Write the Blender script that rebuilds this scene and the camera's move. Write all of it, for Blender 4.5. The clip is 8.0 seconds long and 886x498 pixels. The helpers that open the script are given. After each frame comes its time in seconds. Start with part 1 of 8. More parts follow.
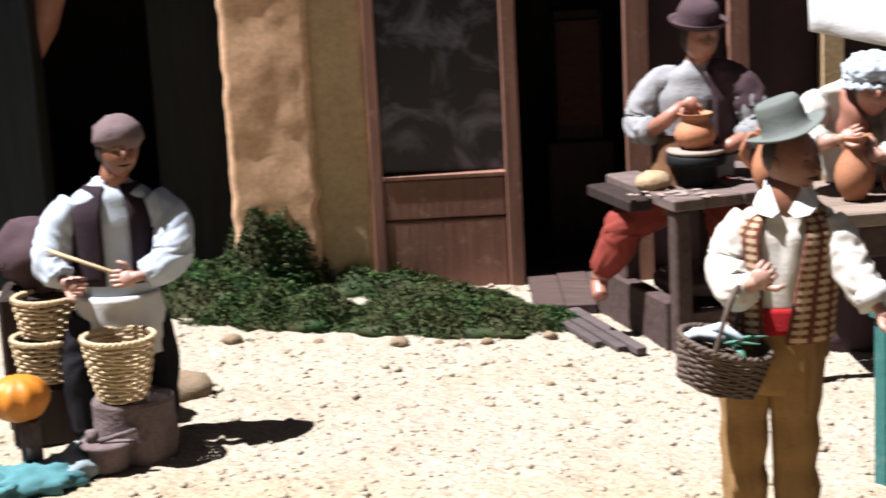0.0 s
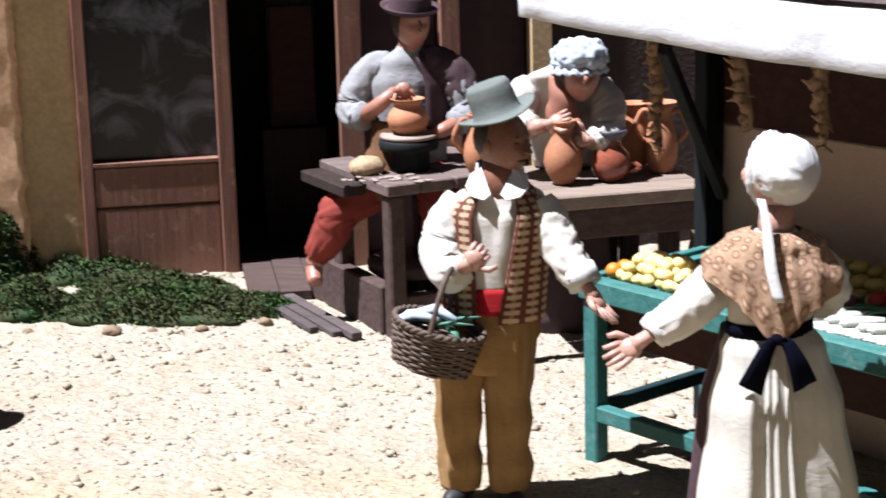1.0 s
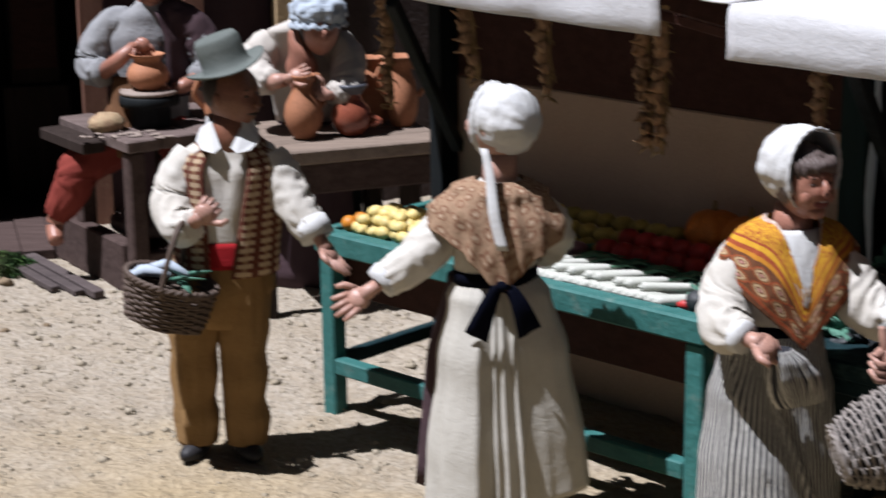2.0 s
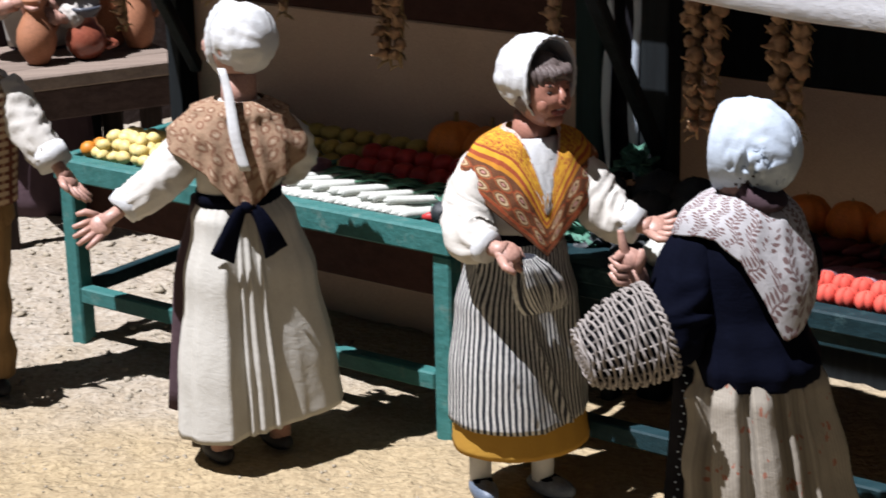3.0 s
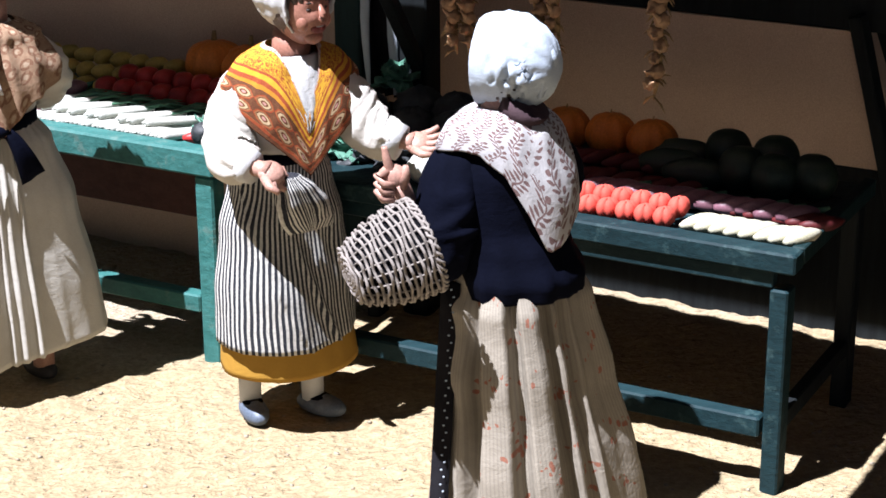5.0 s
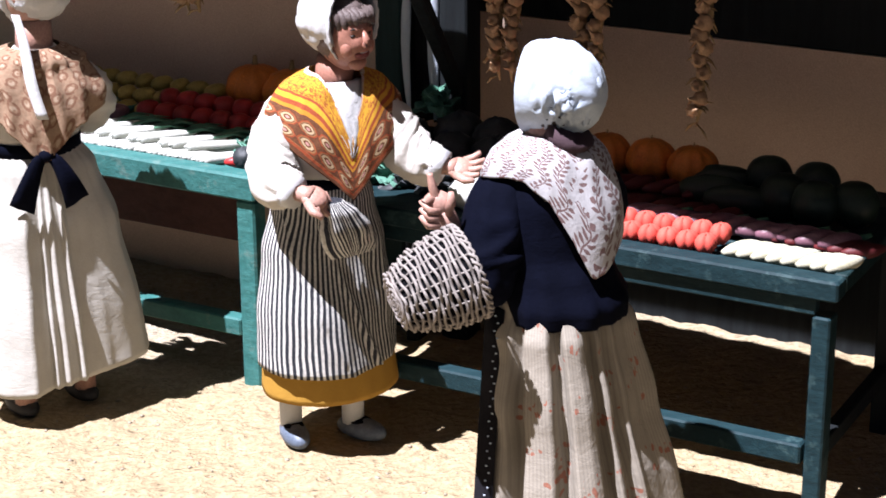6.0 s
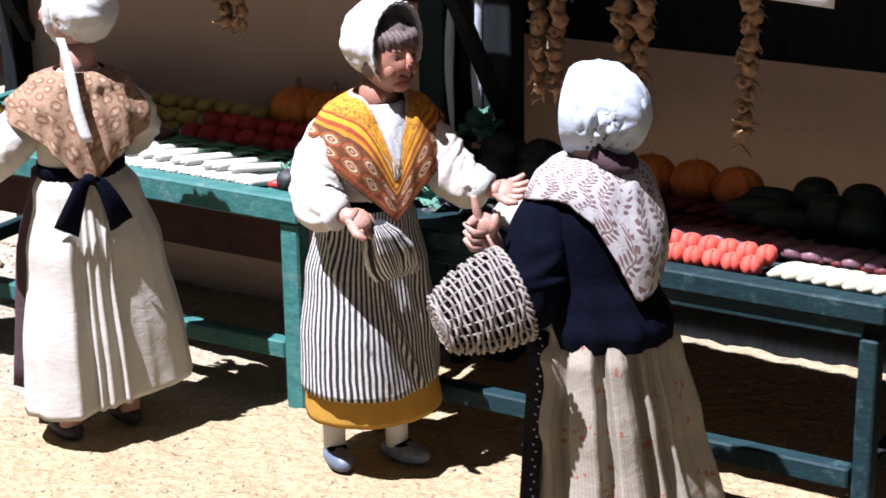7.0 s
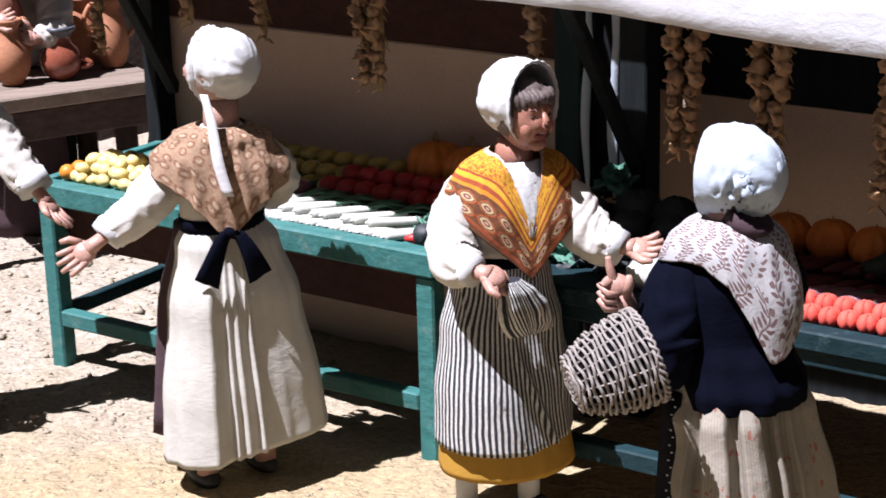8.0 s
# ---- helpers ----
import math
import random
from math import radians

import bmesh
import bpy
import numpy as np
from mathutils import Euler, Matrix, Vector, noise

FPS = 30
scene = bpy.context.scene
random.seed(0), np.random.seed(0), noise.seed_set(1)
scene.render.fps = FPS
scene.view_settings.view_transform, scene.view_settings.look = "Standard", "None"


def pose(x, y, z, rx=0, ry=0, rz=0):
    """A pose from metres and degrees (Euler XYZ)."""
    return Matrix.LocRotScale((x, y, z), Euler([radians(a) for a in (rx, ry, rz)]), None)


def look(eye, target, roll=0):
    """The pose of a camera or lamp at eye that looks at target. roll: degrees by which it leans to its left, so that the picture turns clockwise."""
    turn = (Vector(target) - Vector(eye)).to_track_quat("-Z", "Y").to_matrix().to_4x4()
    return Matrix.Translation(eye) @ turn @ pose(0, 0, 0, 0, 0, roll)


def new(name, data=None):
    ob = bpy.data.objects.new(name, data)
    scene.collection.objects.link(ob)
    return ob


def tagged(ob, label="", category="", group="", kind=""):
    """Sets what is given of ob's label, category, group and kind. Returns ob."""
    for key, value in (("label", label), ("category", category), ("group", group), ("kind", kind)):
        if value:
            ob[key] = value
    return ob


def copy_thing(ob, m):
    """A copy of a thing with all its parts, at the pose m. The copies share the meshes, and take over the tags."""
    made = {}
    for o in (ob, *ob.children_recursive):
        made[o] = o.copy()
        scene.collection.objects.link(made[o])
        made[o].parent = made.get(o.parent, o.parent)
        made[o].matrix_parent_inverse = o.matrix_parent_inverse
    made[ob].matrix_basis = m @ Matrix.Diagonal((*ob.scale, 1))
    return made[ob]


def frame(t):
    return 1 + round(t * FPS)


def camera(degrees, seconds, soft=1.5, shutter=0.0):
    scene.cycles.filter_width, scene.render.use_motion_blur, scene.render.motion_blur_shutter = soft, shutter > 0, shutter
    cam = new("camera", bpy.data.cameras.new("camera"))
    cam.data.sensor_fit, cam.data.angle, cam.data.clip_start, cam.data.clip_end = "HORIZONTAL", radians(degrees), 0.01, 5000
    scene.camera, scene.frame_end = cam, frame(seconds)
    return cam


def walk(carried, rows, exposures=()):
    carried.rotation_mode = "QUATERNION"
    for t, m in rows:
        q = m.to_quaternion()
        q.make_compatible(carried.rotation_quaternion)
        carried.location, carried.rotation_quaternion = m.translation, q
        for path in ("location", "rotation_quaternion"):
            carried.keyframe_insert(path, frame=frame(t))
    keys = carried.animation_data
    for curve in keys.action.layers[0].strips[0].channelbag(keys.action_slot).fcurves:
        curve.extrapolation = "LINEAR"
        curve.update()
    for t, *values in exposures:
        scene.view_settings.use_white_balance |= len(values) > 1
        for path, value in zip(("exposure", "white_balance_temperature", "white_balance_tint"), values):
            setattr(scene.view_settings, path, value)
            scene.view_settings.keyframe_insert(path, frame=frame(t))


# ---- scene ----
# ---- camera: handheld pan of a zoomed lens, swaying a few centimetres ----
cam = camera(26.0, 8.0, soft=1.6, shutter=0.35)
PATH = [
    (0.0, look((-0.0221, -0.0048, 0.5483), (-0.4649, 1.2854, 0.2333), -3.03)),
    (0.2, look((-0.0262, -0.0011, 0.5467), (-0.4221, 1.3031, 0.2269), -2.96)),
    (0.5, look((-0.0324, 0.0045, 0.5443), (-0.3755, 1.3215, 0.2157), -2.74)),
    (0.7, look((-0.0287, 0.0010, 0.5434), (-0.3218, 1.3330, 0.2274), -2.05)),
    (1.0, look((-0.0231, -0.0043, 0.5421), (-0.2640, 1.3349, 0.2129), -1.52)),
    (1.2, look((-0.0170, -0.0050, 0.5409), (-0.2281, 1.3383, 0.2079), -1.30)),
    (1.5, look((-0.0079, -0.0061, 0.5389), (-0.1601, 1.3414, 0.1911), -0.99)),
    (1.7, look((-0.0046, -0.0060, 0.5381), (-0.1332, 1.3419, 0.1822), -1.06)),
    (1.8, look((-0.0030, -0.0059, 0.5376), (-0.1150, 1.3445, 0.1859), -0.95)),
    (2.0, look((0.0092, -0.0050, 0.5366), (-0.0691, 1.3456, 0.1763), -0.70)),
    (2.2, look((0.0155, -0.0051, 0.5352), (-0.0168, 1.3440, 0.1625), -0.32)),
    (3.3, look((0.0120, 0.0028, 0.5372), (0.1604, 1.3259, 0.1044), -1.24)),
    (3.5, look((0.0044, 0.0077, 0.5362), (0.1900, 1.3246, 0.0987), -0.92)),
    (3.7, look((0.0097, 0.0057, 0.5359), (0.2253, 1.3132, 0.0841), -0.63)),
    (4.0, look((0.0177, 0.0027, 0.5354), (0.2541, 1.3006, 0.0668), -0.84)),
    (4.2, look((0.0235, -0.0032, 0.5309), (0.2721, 1.2951, 0.0697), -0.80)),
    (4.5, look((0.0184, 0.0006, 0.5374), (0.2902, 1.2922, 0.0705), -0.23)),
    (4.7, look((0.0162, 0.0028, 0.5360), (0.2856, 1.2884, 0.0517), -0.36)),
    (5.8, look((0.0022, 0.0003, 0.5402), (0.2675, 1.2922, 0.0706), -0.29)),
    (6.0, look((0.0015, 0.0016, 0.5412), (0.2541, 1.2966, 0.0730), -0.39)),
    (6.2, look((0.0011, 0.0021, 0.5416), (0.2488, 1.3015, 0.0829), -0.32)),
    (6.5, look((0.0005, 0.0030, 0.5422), (0.2421, 1.3036, 0.0839), -0.43)),
    (7.0, look((0.0015, 0.0048, 0.5398), (0.2245, 1.3109, 0.0876), -0.85)),
    (7.2, look((-0.0005, 0.0045, 0.5410), (0.2105, 1.3143, 0.0941), -0.90)),
    (7.5, look((-0.0036, 0.0040, 0.5428), (0.1914, 1.3173, 0.0988), -0.86)),
    (7.6, look((-0.0044, 0.0041, 0.5427), (0.1731, 1.3267, 0.1193), -1.01)),
    (8.0, look((0.0012, -0.0011, 0.5530), (0.1285, 1.3274, 0.1301), -1.51)),
]
EXPOSURES = [(t, e, k, 15 if t < 5 else 21) for t, e, k in ((0.0, 1.72, 6200), (0.5, 1.92, 5850), (0.9, 1.75, 5900), (1.5, 1.25, 5900), (2.0, 0.80, 5900), (2.6, 1.0, 5950), (4.0, 1.42, 5900), (4.6, 1.68, 5800), (6.0, 1.80, 5800), (7.0, 1.70, 5800), (8.0, 1.52, 5850))]
walk(cam, PATH, EXPOSURES)

# ---- light: a clear day, high sun from the front left ----
SUN_EL = radians(65)
SUN_DIR = Vector((-0.906 * math.cos(SUN_EL), -0.423 * math.cos(SUN_EL), math.sin(SUN_EL)))
world = bpy.data.worlds.new("world")
scene.world = world
world.use_nodes = True
sky = world.node_tree.nodes.new("ShaderNodeTexSky")
sky.sky_type = "NISHITA"
sky.sun_disc = False
sky.sun_elevation = SUN_EL
sky.sun_rotation = math.atan2(SUN_DIR.x, SUN_DIR.y)
back = world.node_tree.nodes["Background"]
back.inputs[1].default_value = 0.0046
world.node_tree.links.new(sky.outputs[0], back.inputs[0])
sun = new("sun", bpy.data.lights.new("sun", "SUN"))
sun.data.energy, sun.data.angle, sun.data.color = 5.0, radians(0.5), (1.0, 0.975, 0.945)
sun.matrix_basis = look(SUN_DIR * 5, (0, 0, 0))

# ---- materials ----
def rgba(c):
    return (c[0], c[1], c[2], 1.0)


class Nodes:
    """Small wrapper round a material's node tree."""

    def __init__(self, name, rough=0.7, metal=0.0, spec=0.4):
        self.m = bpy.data.materials.new(name)
        self.m.use_nodes = True
        self.t = self.m.node_tree
        self.b = self.t.nodes["Principled BSDF"]
        self.b.inputs["Roughness"].default_value = rough
        self.b.inputs["Metallic"].default_value = metal
        self.b.inputs["Specular IOR Level"].default_value = spec
        self.co = self.t.nodes.new("ShaderNodeTexCoord")

    def add(self, kind, operation="", data_type="", voronoi_dimensions=""):
        n = self.t.nodes.new(kind)
        if operation:
            n.operation = operation
        if data_type:
            n.data_type = data_type
        if voronoi_dimensions:
            n.voronoi_dimensions = voronoi_dimensions
        return n

    def link(self, a, b):
        self.t.links.new(a, b)

    def noise(self, scale, detail=5, rough=0.6, space="Object", dist=0.0, stretch=None):
        n = self.add("ShaderNodeTexNoise")
        n.inputs["Scale"].default_value, n.inputs["Detail"].default_value = scale, detail
        n.inputs["Roughness"].default_value, n.inputs["Distortion"].default_value = rough, dist
        if stretch:
            mp = self.add("ShaderNodeMapping")
            mp.inputs["Scale"].default_value = stretch
            self.link(self.co.outputs[space], mp.inputs[0])
            self.link(mp.outputs[0], n.inputs["Vector"])
        else:
            self.link(self.co.outputs[space], n.inputs["Vector"])
        return n.outputs["Fac"]

    def ramp(self, fac, stops):
        r = self.add("ShaderNodeValToRGB")
        e = r.color_ramp.elements
        while len(e) < len(stops):
            e.new(0.5)
        for el, (p, c) in zip(e, stops):
            el.position, el.color = p, (rgba(c) if len(c) == 3 else c)
        self.link(fac, r.inputs[0])
        return r.outputs[0]

    def step(self, fac, lo, hi):
        r = self.add("ShaderNodeMapRange")
        r.inputs[1].default_value, r.inputs[2].default_value = lo, hi
        self.link(fac, r.inputs[0])
        return r.outputs[0]

    def mix(self, fac, a, b):
        x = self.add("ShaderNodeMix", data_type="RGBA")
        for s, v in ((x.inputs[0], fac), (x.inputs[6], a), (x.inputs[7], b)):
            if isinstance(v, (int, float)):
                s.default_value = v
            elif isinstance(v, tuple):
                s.default_value = rgba(v)
            else:
                self.link(v, s)
        return x.outputs[2]

    def math(self, op, a, b=0.0):
        x = self.add("ShaderNodeMath", operation=op)
        for s, v in ((x.inputs[0], a), (x.inputs[1], b)):
            if isinstance(v, (int, float)):
                s.default_value = v
            else:
                self.link(v, s)
        return x.outputs[0]

    def color(self, c):
        self.link(c, self.b.inputs["Base Color"])

    def bump(self, h, strength=0.3, dist=0.001):
        bp = self.add("ShaderNodeBump")
        bp.inputs["Strength"].default_value, bp.inputs["Distance"].default_value = strength, dist
        self.link(h, bp.inputs["Height"])
        prev = self.b.inputs["Normal"].links
        if prev:
            self.link(prev[0].from_socket, bp.inputs["Normal"])
        self.link(bp.outputs[0], self.b.inputs["Normal"])


def paint(name, c1, c2, rough=0.7, scale=60, fine=500, bump=0.3, dist=0.0008, spec=0.35, lo=0.35, hi=0.65, rand=0.0):
    """Two-tone surface with coarse and fine variation and fine relief."""
    n = Nodes(name, rough, 0, spec)
    a = n.step(n.noise(scale, 6), lo, hi)
    col = n.mix(a, c1, c2)
    f = n.noise(fine, 3)
    dark = n.mix(0.22, col, n.ramp(f, [(0.3, (0.0, 0.0, 0.0)), (0.7, tuple(min(1, x * 1.5) for x in c2))]))
    if rand:
        oi = n.add("ShaderNodeObjectInfo")
        hs = n.add("ShaderNodeHueSaturation")
        n.link(dark, hs.inputs["Color"])
        n.link(n.math("ADD", n.math("MULTIPLY", oi.outputs["Random"], rand), 1 - rand / 2), hs.inputs["Value"])
        dark = hs.outputs[0]
    n.color(dark)
    n.bump(f, bump, dist)
    return n.m


def cloth(name, c1, c2, rough=0.9, weave=1500, scale=45, bump=0.2):
    """Woven fabric: soft blotches, creases and a fine weave."""
    n = Nodes(name, rough, 0, 0.15)
    a = n.step(n.noise(scale, 4), 0.3, 0.7)
    w = n.noise(weave, 2)
    n.color(n.mix(0.25, n.mix(a, c1, c2), n.ramp(w, [(0.35, tuple(x * 0.55 for x in c1)), (0.65, c2)])))
    n.bump(n.noise(55, 4, dist=0.25), bump * 1.2, 0.003)
    n.bump(n.noise(150, 3, 0.55, dist=1.2, stretch=(0.5, 0.5, 1.3)), bump * 0.9, 0.0016)
    n.bump(w, 0.25, 0.0005)
    return n.m


def uv_axis(n, i, scale):
    s = n.add("ShaderNodeSeparateXYZ")
    n.link(n.co.outputs["UV"], s.inputs[0])
    return n.math("MULTIPLY", s.outputs[i], scale)


def striped(name, c1, c2, pitch):
    n = Nodes(name, 0.9, 0, 0.15)
    wob = n.math("MULTIPLY", n.noise(25, 2), 0.9)
    fr = n.math("FRACT", n.math("ADD", uv_axis(n, 0, 1 / pitch), wob))
    st = n.math("GREATER_THAN", fr, 0.54)
    # the puckered weave breaks the pale stripes into short dashes
    dash = n.step(n.noise(900, 2, stretch=(0.6, 0.6, 1.0)), 0.42, 0.56)
    col = n.mix(n.math("MULTIPLY", st, n.math("ADD", 0.72, n.math("MULTIPLY", dash, 0.28))), c1, c2)
    w = n.noise(1500, 2)
    n.color(n.mix(0.07, col, n.ramp(w, [(0.3, tuple(x * 0.5 for x in c1)), (0.7, c2)])))
    n.bump(n.noise(90, 4, dist=0.5), 0.35, 0.002)
    n.bump(w, 0.25, 0.0005)
    return n.m


def motif(name, ground, marks, size, ring=0.5, extra=None, thin=False):
    """Printed cotton: cells with a ring and a heart in each, over a mottled ground."""
    n = Nodes(name, 0.9, 0, 0.15)
    v = n.add("ShaderNodeTexVoronoi", voronoi_dimensions="2D")
    v.inputs["Scale"].default_value = 1 / size
    v.inputs["Randomness"].default_value = 0.55
    n.link(n.co.outputs["UV"], v.inputs["Vector"])
    d = v.outputs["Distance"]
    col = n.mix(n.step(n.noise(300, 3), 0.35, 0.65), ground, tuple(x * 0.8 for x in ground))
    r = n.math("LESS_THAN", n.math("ABSOLUTE", n.math("SUBTRACT", d, ring * 0.62)), 0.09 if thin else 0.13)
    col = n.mix(r, col, marks[0])
    col = n.mix(n.math("LESS_THAN", d, 0.16), col, marks[1])
    if extra:
        v2 = n.add("ShaderNodeTexVoronoi", voronoi_dimensions="2D")
        v2.inputs["Scale"].default_value = 2.3 / size
        n.link(n.co.outputs["UV"], v2.inputs["Vector"])
        col = n.mix(n.math("LESS_THAN", v2.outputs["Distance"], 0.24), col, extra)
    w = n.noise(1500, 2)
    n.color(n.mix(0.15, col, n.ramp(w, [(0.3, (0.05, 0.03, 0.02)), (0.7, ground)])))
    n.bump(n.noise(110, 4, dist=0.5), 0.4, 0.002)
    return n.m


def sprigged(name, ground, leaf, size, density=0.5, twig=True):
    """Cotton printed with curling sprigs of small leaves."""
    n = Nodes(name, 0.9, 0, 0.15)
    mp = n.add("ShaderNodeMapping")
    mp.inputs["Rotation"].default_value = (0, 0, 0.6)
    mp.inputs["Scale"].default_value = (1.0, 0.5, 1.0)
    n.link(n.co.outputs["UV"], mp.inputs[0])
    v = n.add("ShaderNodeTexVoronoi", voronoi_dimensions="2D")
    v.inputs["Scale"].default_value = 1 / size
    n.link(mp.outputs[0], v.inputs["Vector"])
    big = n.noise(1.0, 2, space="UV", stretch=(1 / size / 4.5,) * 3)
    on = n.math("MULTIPLY", n.math("LESS_THAN", v.outputs["Distance"], 0.33), n.math("GREATER_THAN", big, density))
    col = n.mix(n.step(n.noise(60, 3), 0.35, 0.65), ground, tuple(x * 0.86 for x in ground))
    col = n.mix(on, col, leaf)
    if twig:
        line = n.math("LESS_THAN", n.math("ABSOLUTE", n.math("SUBTRACT", big, density + 0.07)), 0.012)
        col = n.mix(line, col, leaf)
    else:
        # fine ribs woven along the cloth
        rib = n.math("GREATER_THAN", n.math("FRACT", uv_axis(n, 0, 1 / 0.0019)), 0.62)
        col = n.mix(n.math("MULTIPLY", rib, 0.30), col, tuple(x * 0.45 for x in ground))
    w = n.noise(1500, 2)
    n.color(n.mix(0.12, col, n.ramp(w, [(0.3, (0.1, 0.08, 0.06)), (0.7, ground)])))
    n.bump(n.noise(110, 4, dist=0.5), 0.4, 0.002)
    return n.m


def leaf_print(name, ground, leaf, across=0.0105, along=0.0040):
    """Cotton printed with winding stems that carry pairs of small slanting leaves."""
    n = Nodes(name, 0.9, 0, 0.15)
    u, v = uv_axis(n, 0, 1.0), uv_axis(n, 1, 1.0)
    wind = n.math("MULTIPLY", n.math("SINE", n.math("MULTIPLY", v, 240.0)), 0.22)
    lane = n.math("ADD", n.math("ADD", n.math("MULTIPLY", u, 1 / across), wind), n.math("MULTIPLY", n.noise(40, 2), 0.8))
    x = n.math("SUBTRACT", n.math("FRACT", lane), 0.5)
    ax = n.math("ABSOLUTE", x)
    alt = n.math("MULTIPLY", n.math("GREATER_THAN", x, 0.0), 0.45)
    y = n.math("ABSOLUTE", n.math("SUBTRACT", n.math("FRACT", n.math("ADD", n.math("SUBTRACT", n.math("MULTIPLY", v, 1 / along), n.math("MULTIPLY", ax, -1.6)), alt)), 0.5))
    w = n.math("MULTIPLY", n.math("SUBTRACT", ax, 0.20), 1 / 0.17)
    body = n.math("MULTIPLY", n.math("SUBTRACT", 1.0, n.math("MULTIPLY", w, w)), 0.33)
    leaves = n.math("LESS_THAN", y, body)
    stem = n.math("LESS_THAN", ax, 0.035)
    gap = n.math("GREATER_THAN", n.noise(70, 2), 0.40)
    on = n.math("MULTIPLY", n.math("MAXIMUM", leaves, stem), gap)
    col = n.mix(n.step(n.noise(60, 3), 0.35, 0.65), ground, tuple(q * 0.86 for q in ground))
    col = n.mix(n.math("MULTIPLY", on, 0.95), col, leaf)
    t = n.noise(1500, 2)
    n.color(n.mix(0.12, col, n.ramp(t, [(0.3, (0.1, 0.08, 0.06)), (0.7, ground)])))
    n.bump(n.noise(110, 4, dist=0.5), 0.4, 0.002)
    return n.m


def wood(name, c1, c2, rough=0.75, along=0, scale=90, worn=None, bump=0.5):
    """Timber with grain along one axis, and bare patches where the paint has gone."""
    n = Nodes(name, rough, 0, 0.25)
    st = [6.0, 6.0, 6.0]
    st[along] = 0.5
    g = n.noise(scale / 6, 6, 0.65, stretch=tuple(st))
    col = n.mix(n.step(g, 0.35, 0.65), c1, c2)
    f = n.noise(400, 4)
    if worn:
        col = n.mix(n.step(n.noise(55, 8, 0.7), 0.56, 0.64), col, worn)
    oi = n.add("ShaderNodeObjectInfo")
    hs = n.add("ShaderNodeHueSaturation")
    n.link(n.mix(0.2, col, n.ramp(f, [(0.3, (0.01, 0.01, 0.01)), (0.7, c2)])), hs.inputs["Color"])
    n.link(n.math("ADD", n.math("MULTIPLY", oi.outputs["Random"], 0.25), 0.88), hs.inputs["Value"])
    n.color(hs.outputs[0])
    n.bump(g, bump, 0.002)
    n.bump(f, 0.2, 0.0006)
    return n.m


M = {}
M["ruddy"] = paint("ruddy_clay_skin", (0.27, 0.118, 0.080), (0.32, 0.150, 0.105), 0.42, 70, 700, 0.15, spec=0.4)
M["skin"] = paint("painted_clay_skin", (0.336, 0.18, 0.132), (0.384, 0.228, 0.18), 0.45, 70, 700, 0.15, spec=0.4)
M["tan"] = paint("tanned_clay_skin", (0.150, 0.062, 0.037), (0.200, 0.086, 0.052), 0.42, 70, 700, 0.15, spec=0.4)
M["lips"] = paint("dark_red_painted_mouth", (0.10, 0.018, 0.014), (0.13, 0.026, 0.020), 0.5, 70, 700, 0.1)
M["hair"] = paint("dark_hair", (0.016, 0.010, 0.008), (0.040, 0.028, 0.022), 0.6, 120, 900, 0.6)
M["greyhair"] = paint("grey_brown_hair", (0.060, 0.042, 0.036), (0.110, 0.085, 0.078), 0.6, 120, 900, 0.6)
M["white"] = cloth("white_cotton", (0.512, 0.512, 0.499), (0.461, 0.467, 0.467))
M["linen"] = cloth("cream_linen", (0.505, 0.487, 0.446), (0.448, 0.420, 0.370))
M["bluewhite"] = cloth("bluish_white_cotton", (0.397, 0.448, 0.499), (0.346, 0.397, 0.461))
M["cream"] = cloth("cream_apron_cotton", (0.432, 0.416, 0.372), (0.376, 0.36, 0.316))
M["navy"] = cloth("navy_wool", (0.0013, 0.0017, 0.0045), (0.0024, 0.0031, 0.0085))
M["black"] = cloth("black_cloth", (0.008, 0.008, 0.010), (0.018, 0.017, 0.02))
# Black that paints the shade between a basket's strands.
M["pitch"] = cloth("gap_shade_black", (0.003, 0.003, 0.004), (0.005, 0.005, 0.006))
for k in ("navy", "black", "pitch"):
    M[k].node_tree.nodes["Principled BSDF"].inputs["Specular IOR Level"].default_value = 0.04
M["ochre"] = cloth("ochre_yellow_cotton", (0.371, 0.211, 0.032), (0.32, 0.173, 0.0256))
M["trouser"] = cloth("tan_corduroy", (0.246, 0.151, 0.0638), (0.187, 0.109, 0.0425), bump=0.45)
M["redsash"] = cloth("red_sash_cloth", (0.332, 0.0145, 0.0181), (0.246, 0.0108, 0.0145))
M["redtrouser"] = cloth("faded_red_cloth", (0.2, 0.04, 0.0288), (0.152, 0.0272, 0.0208))
M["greyshirt"] = cloth("grey_blue_shirt", (0.255, 0.258, 0.262), (0.190, 0.193, 0.200), bump=0.35)
M["vestdark"] = cloth("dark_purple_brown_vest", (0.045, 0.028, 0.034), (0.065, 0.04, 0.045))
M["vestblack"] = cloth("blackish_purple_waistcoat", (0.016, 0.010, 0.014), (0.026, 0.017, 0.022))
M["felt"] = cloth("grey_green_felt", (0.092, 0.106, 0.0976), (0.124, 0.138, 0.128), bump=0.15)
M["purplefelt"] = cloth("mauve_brown_felt", (0.109, 0.0768, 0.08), (0.147, 0.109, 0.109), bump=0.3)
M["brownapron"] = cloth("brown_leather_apron", (0.075, 0.036, 0.018), (0.125, 0.062, 0.028))
M["shoe"] = paint("black_shoe", (0.008, 0.0075, 0.009), (0.018, 0.017, 0.019), 0.6, 80, 600, 0.2)
M["blueshoe"] = paint("slate_blue_shoe", (0.064, 0.0832, 0.115), (0.109, 0.134, 0.173), 0.5, 80, 600, 0.2)
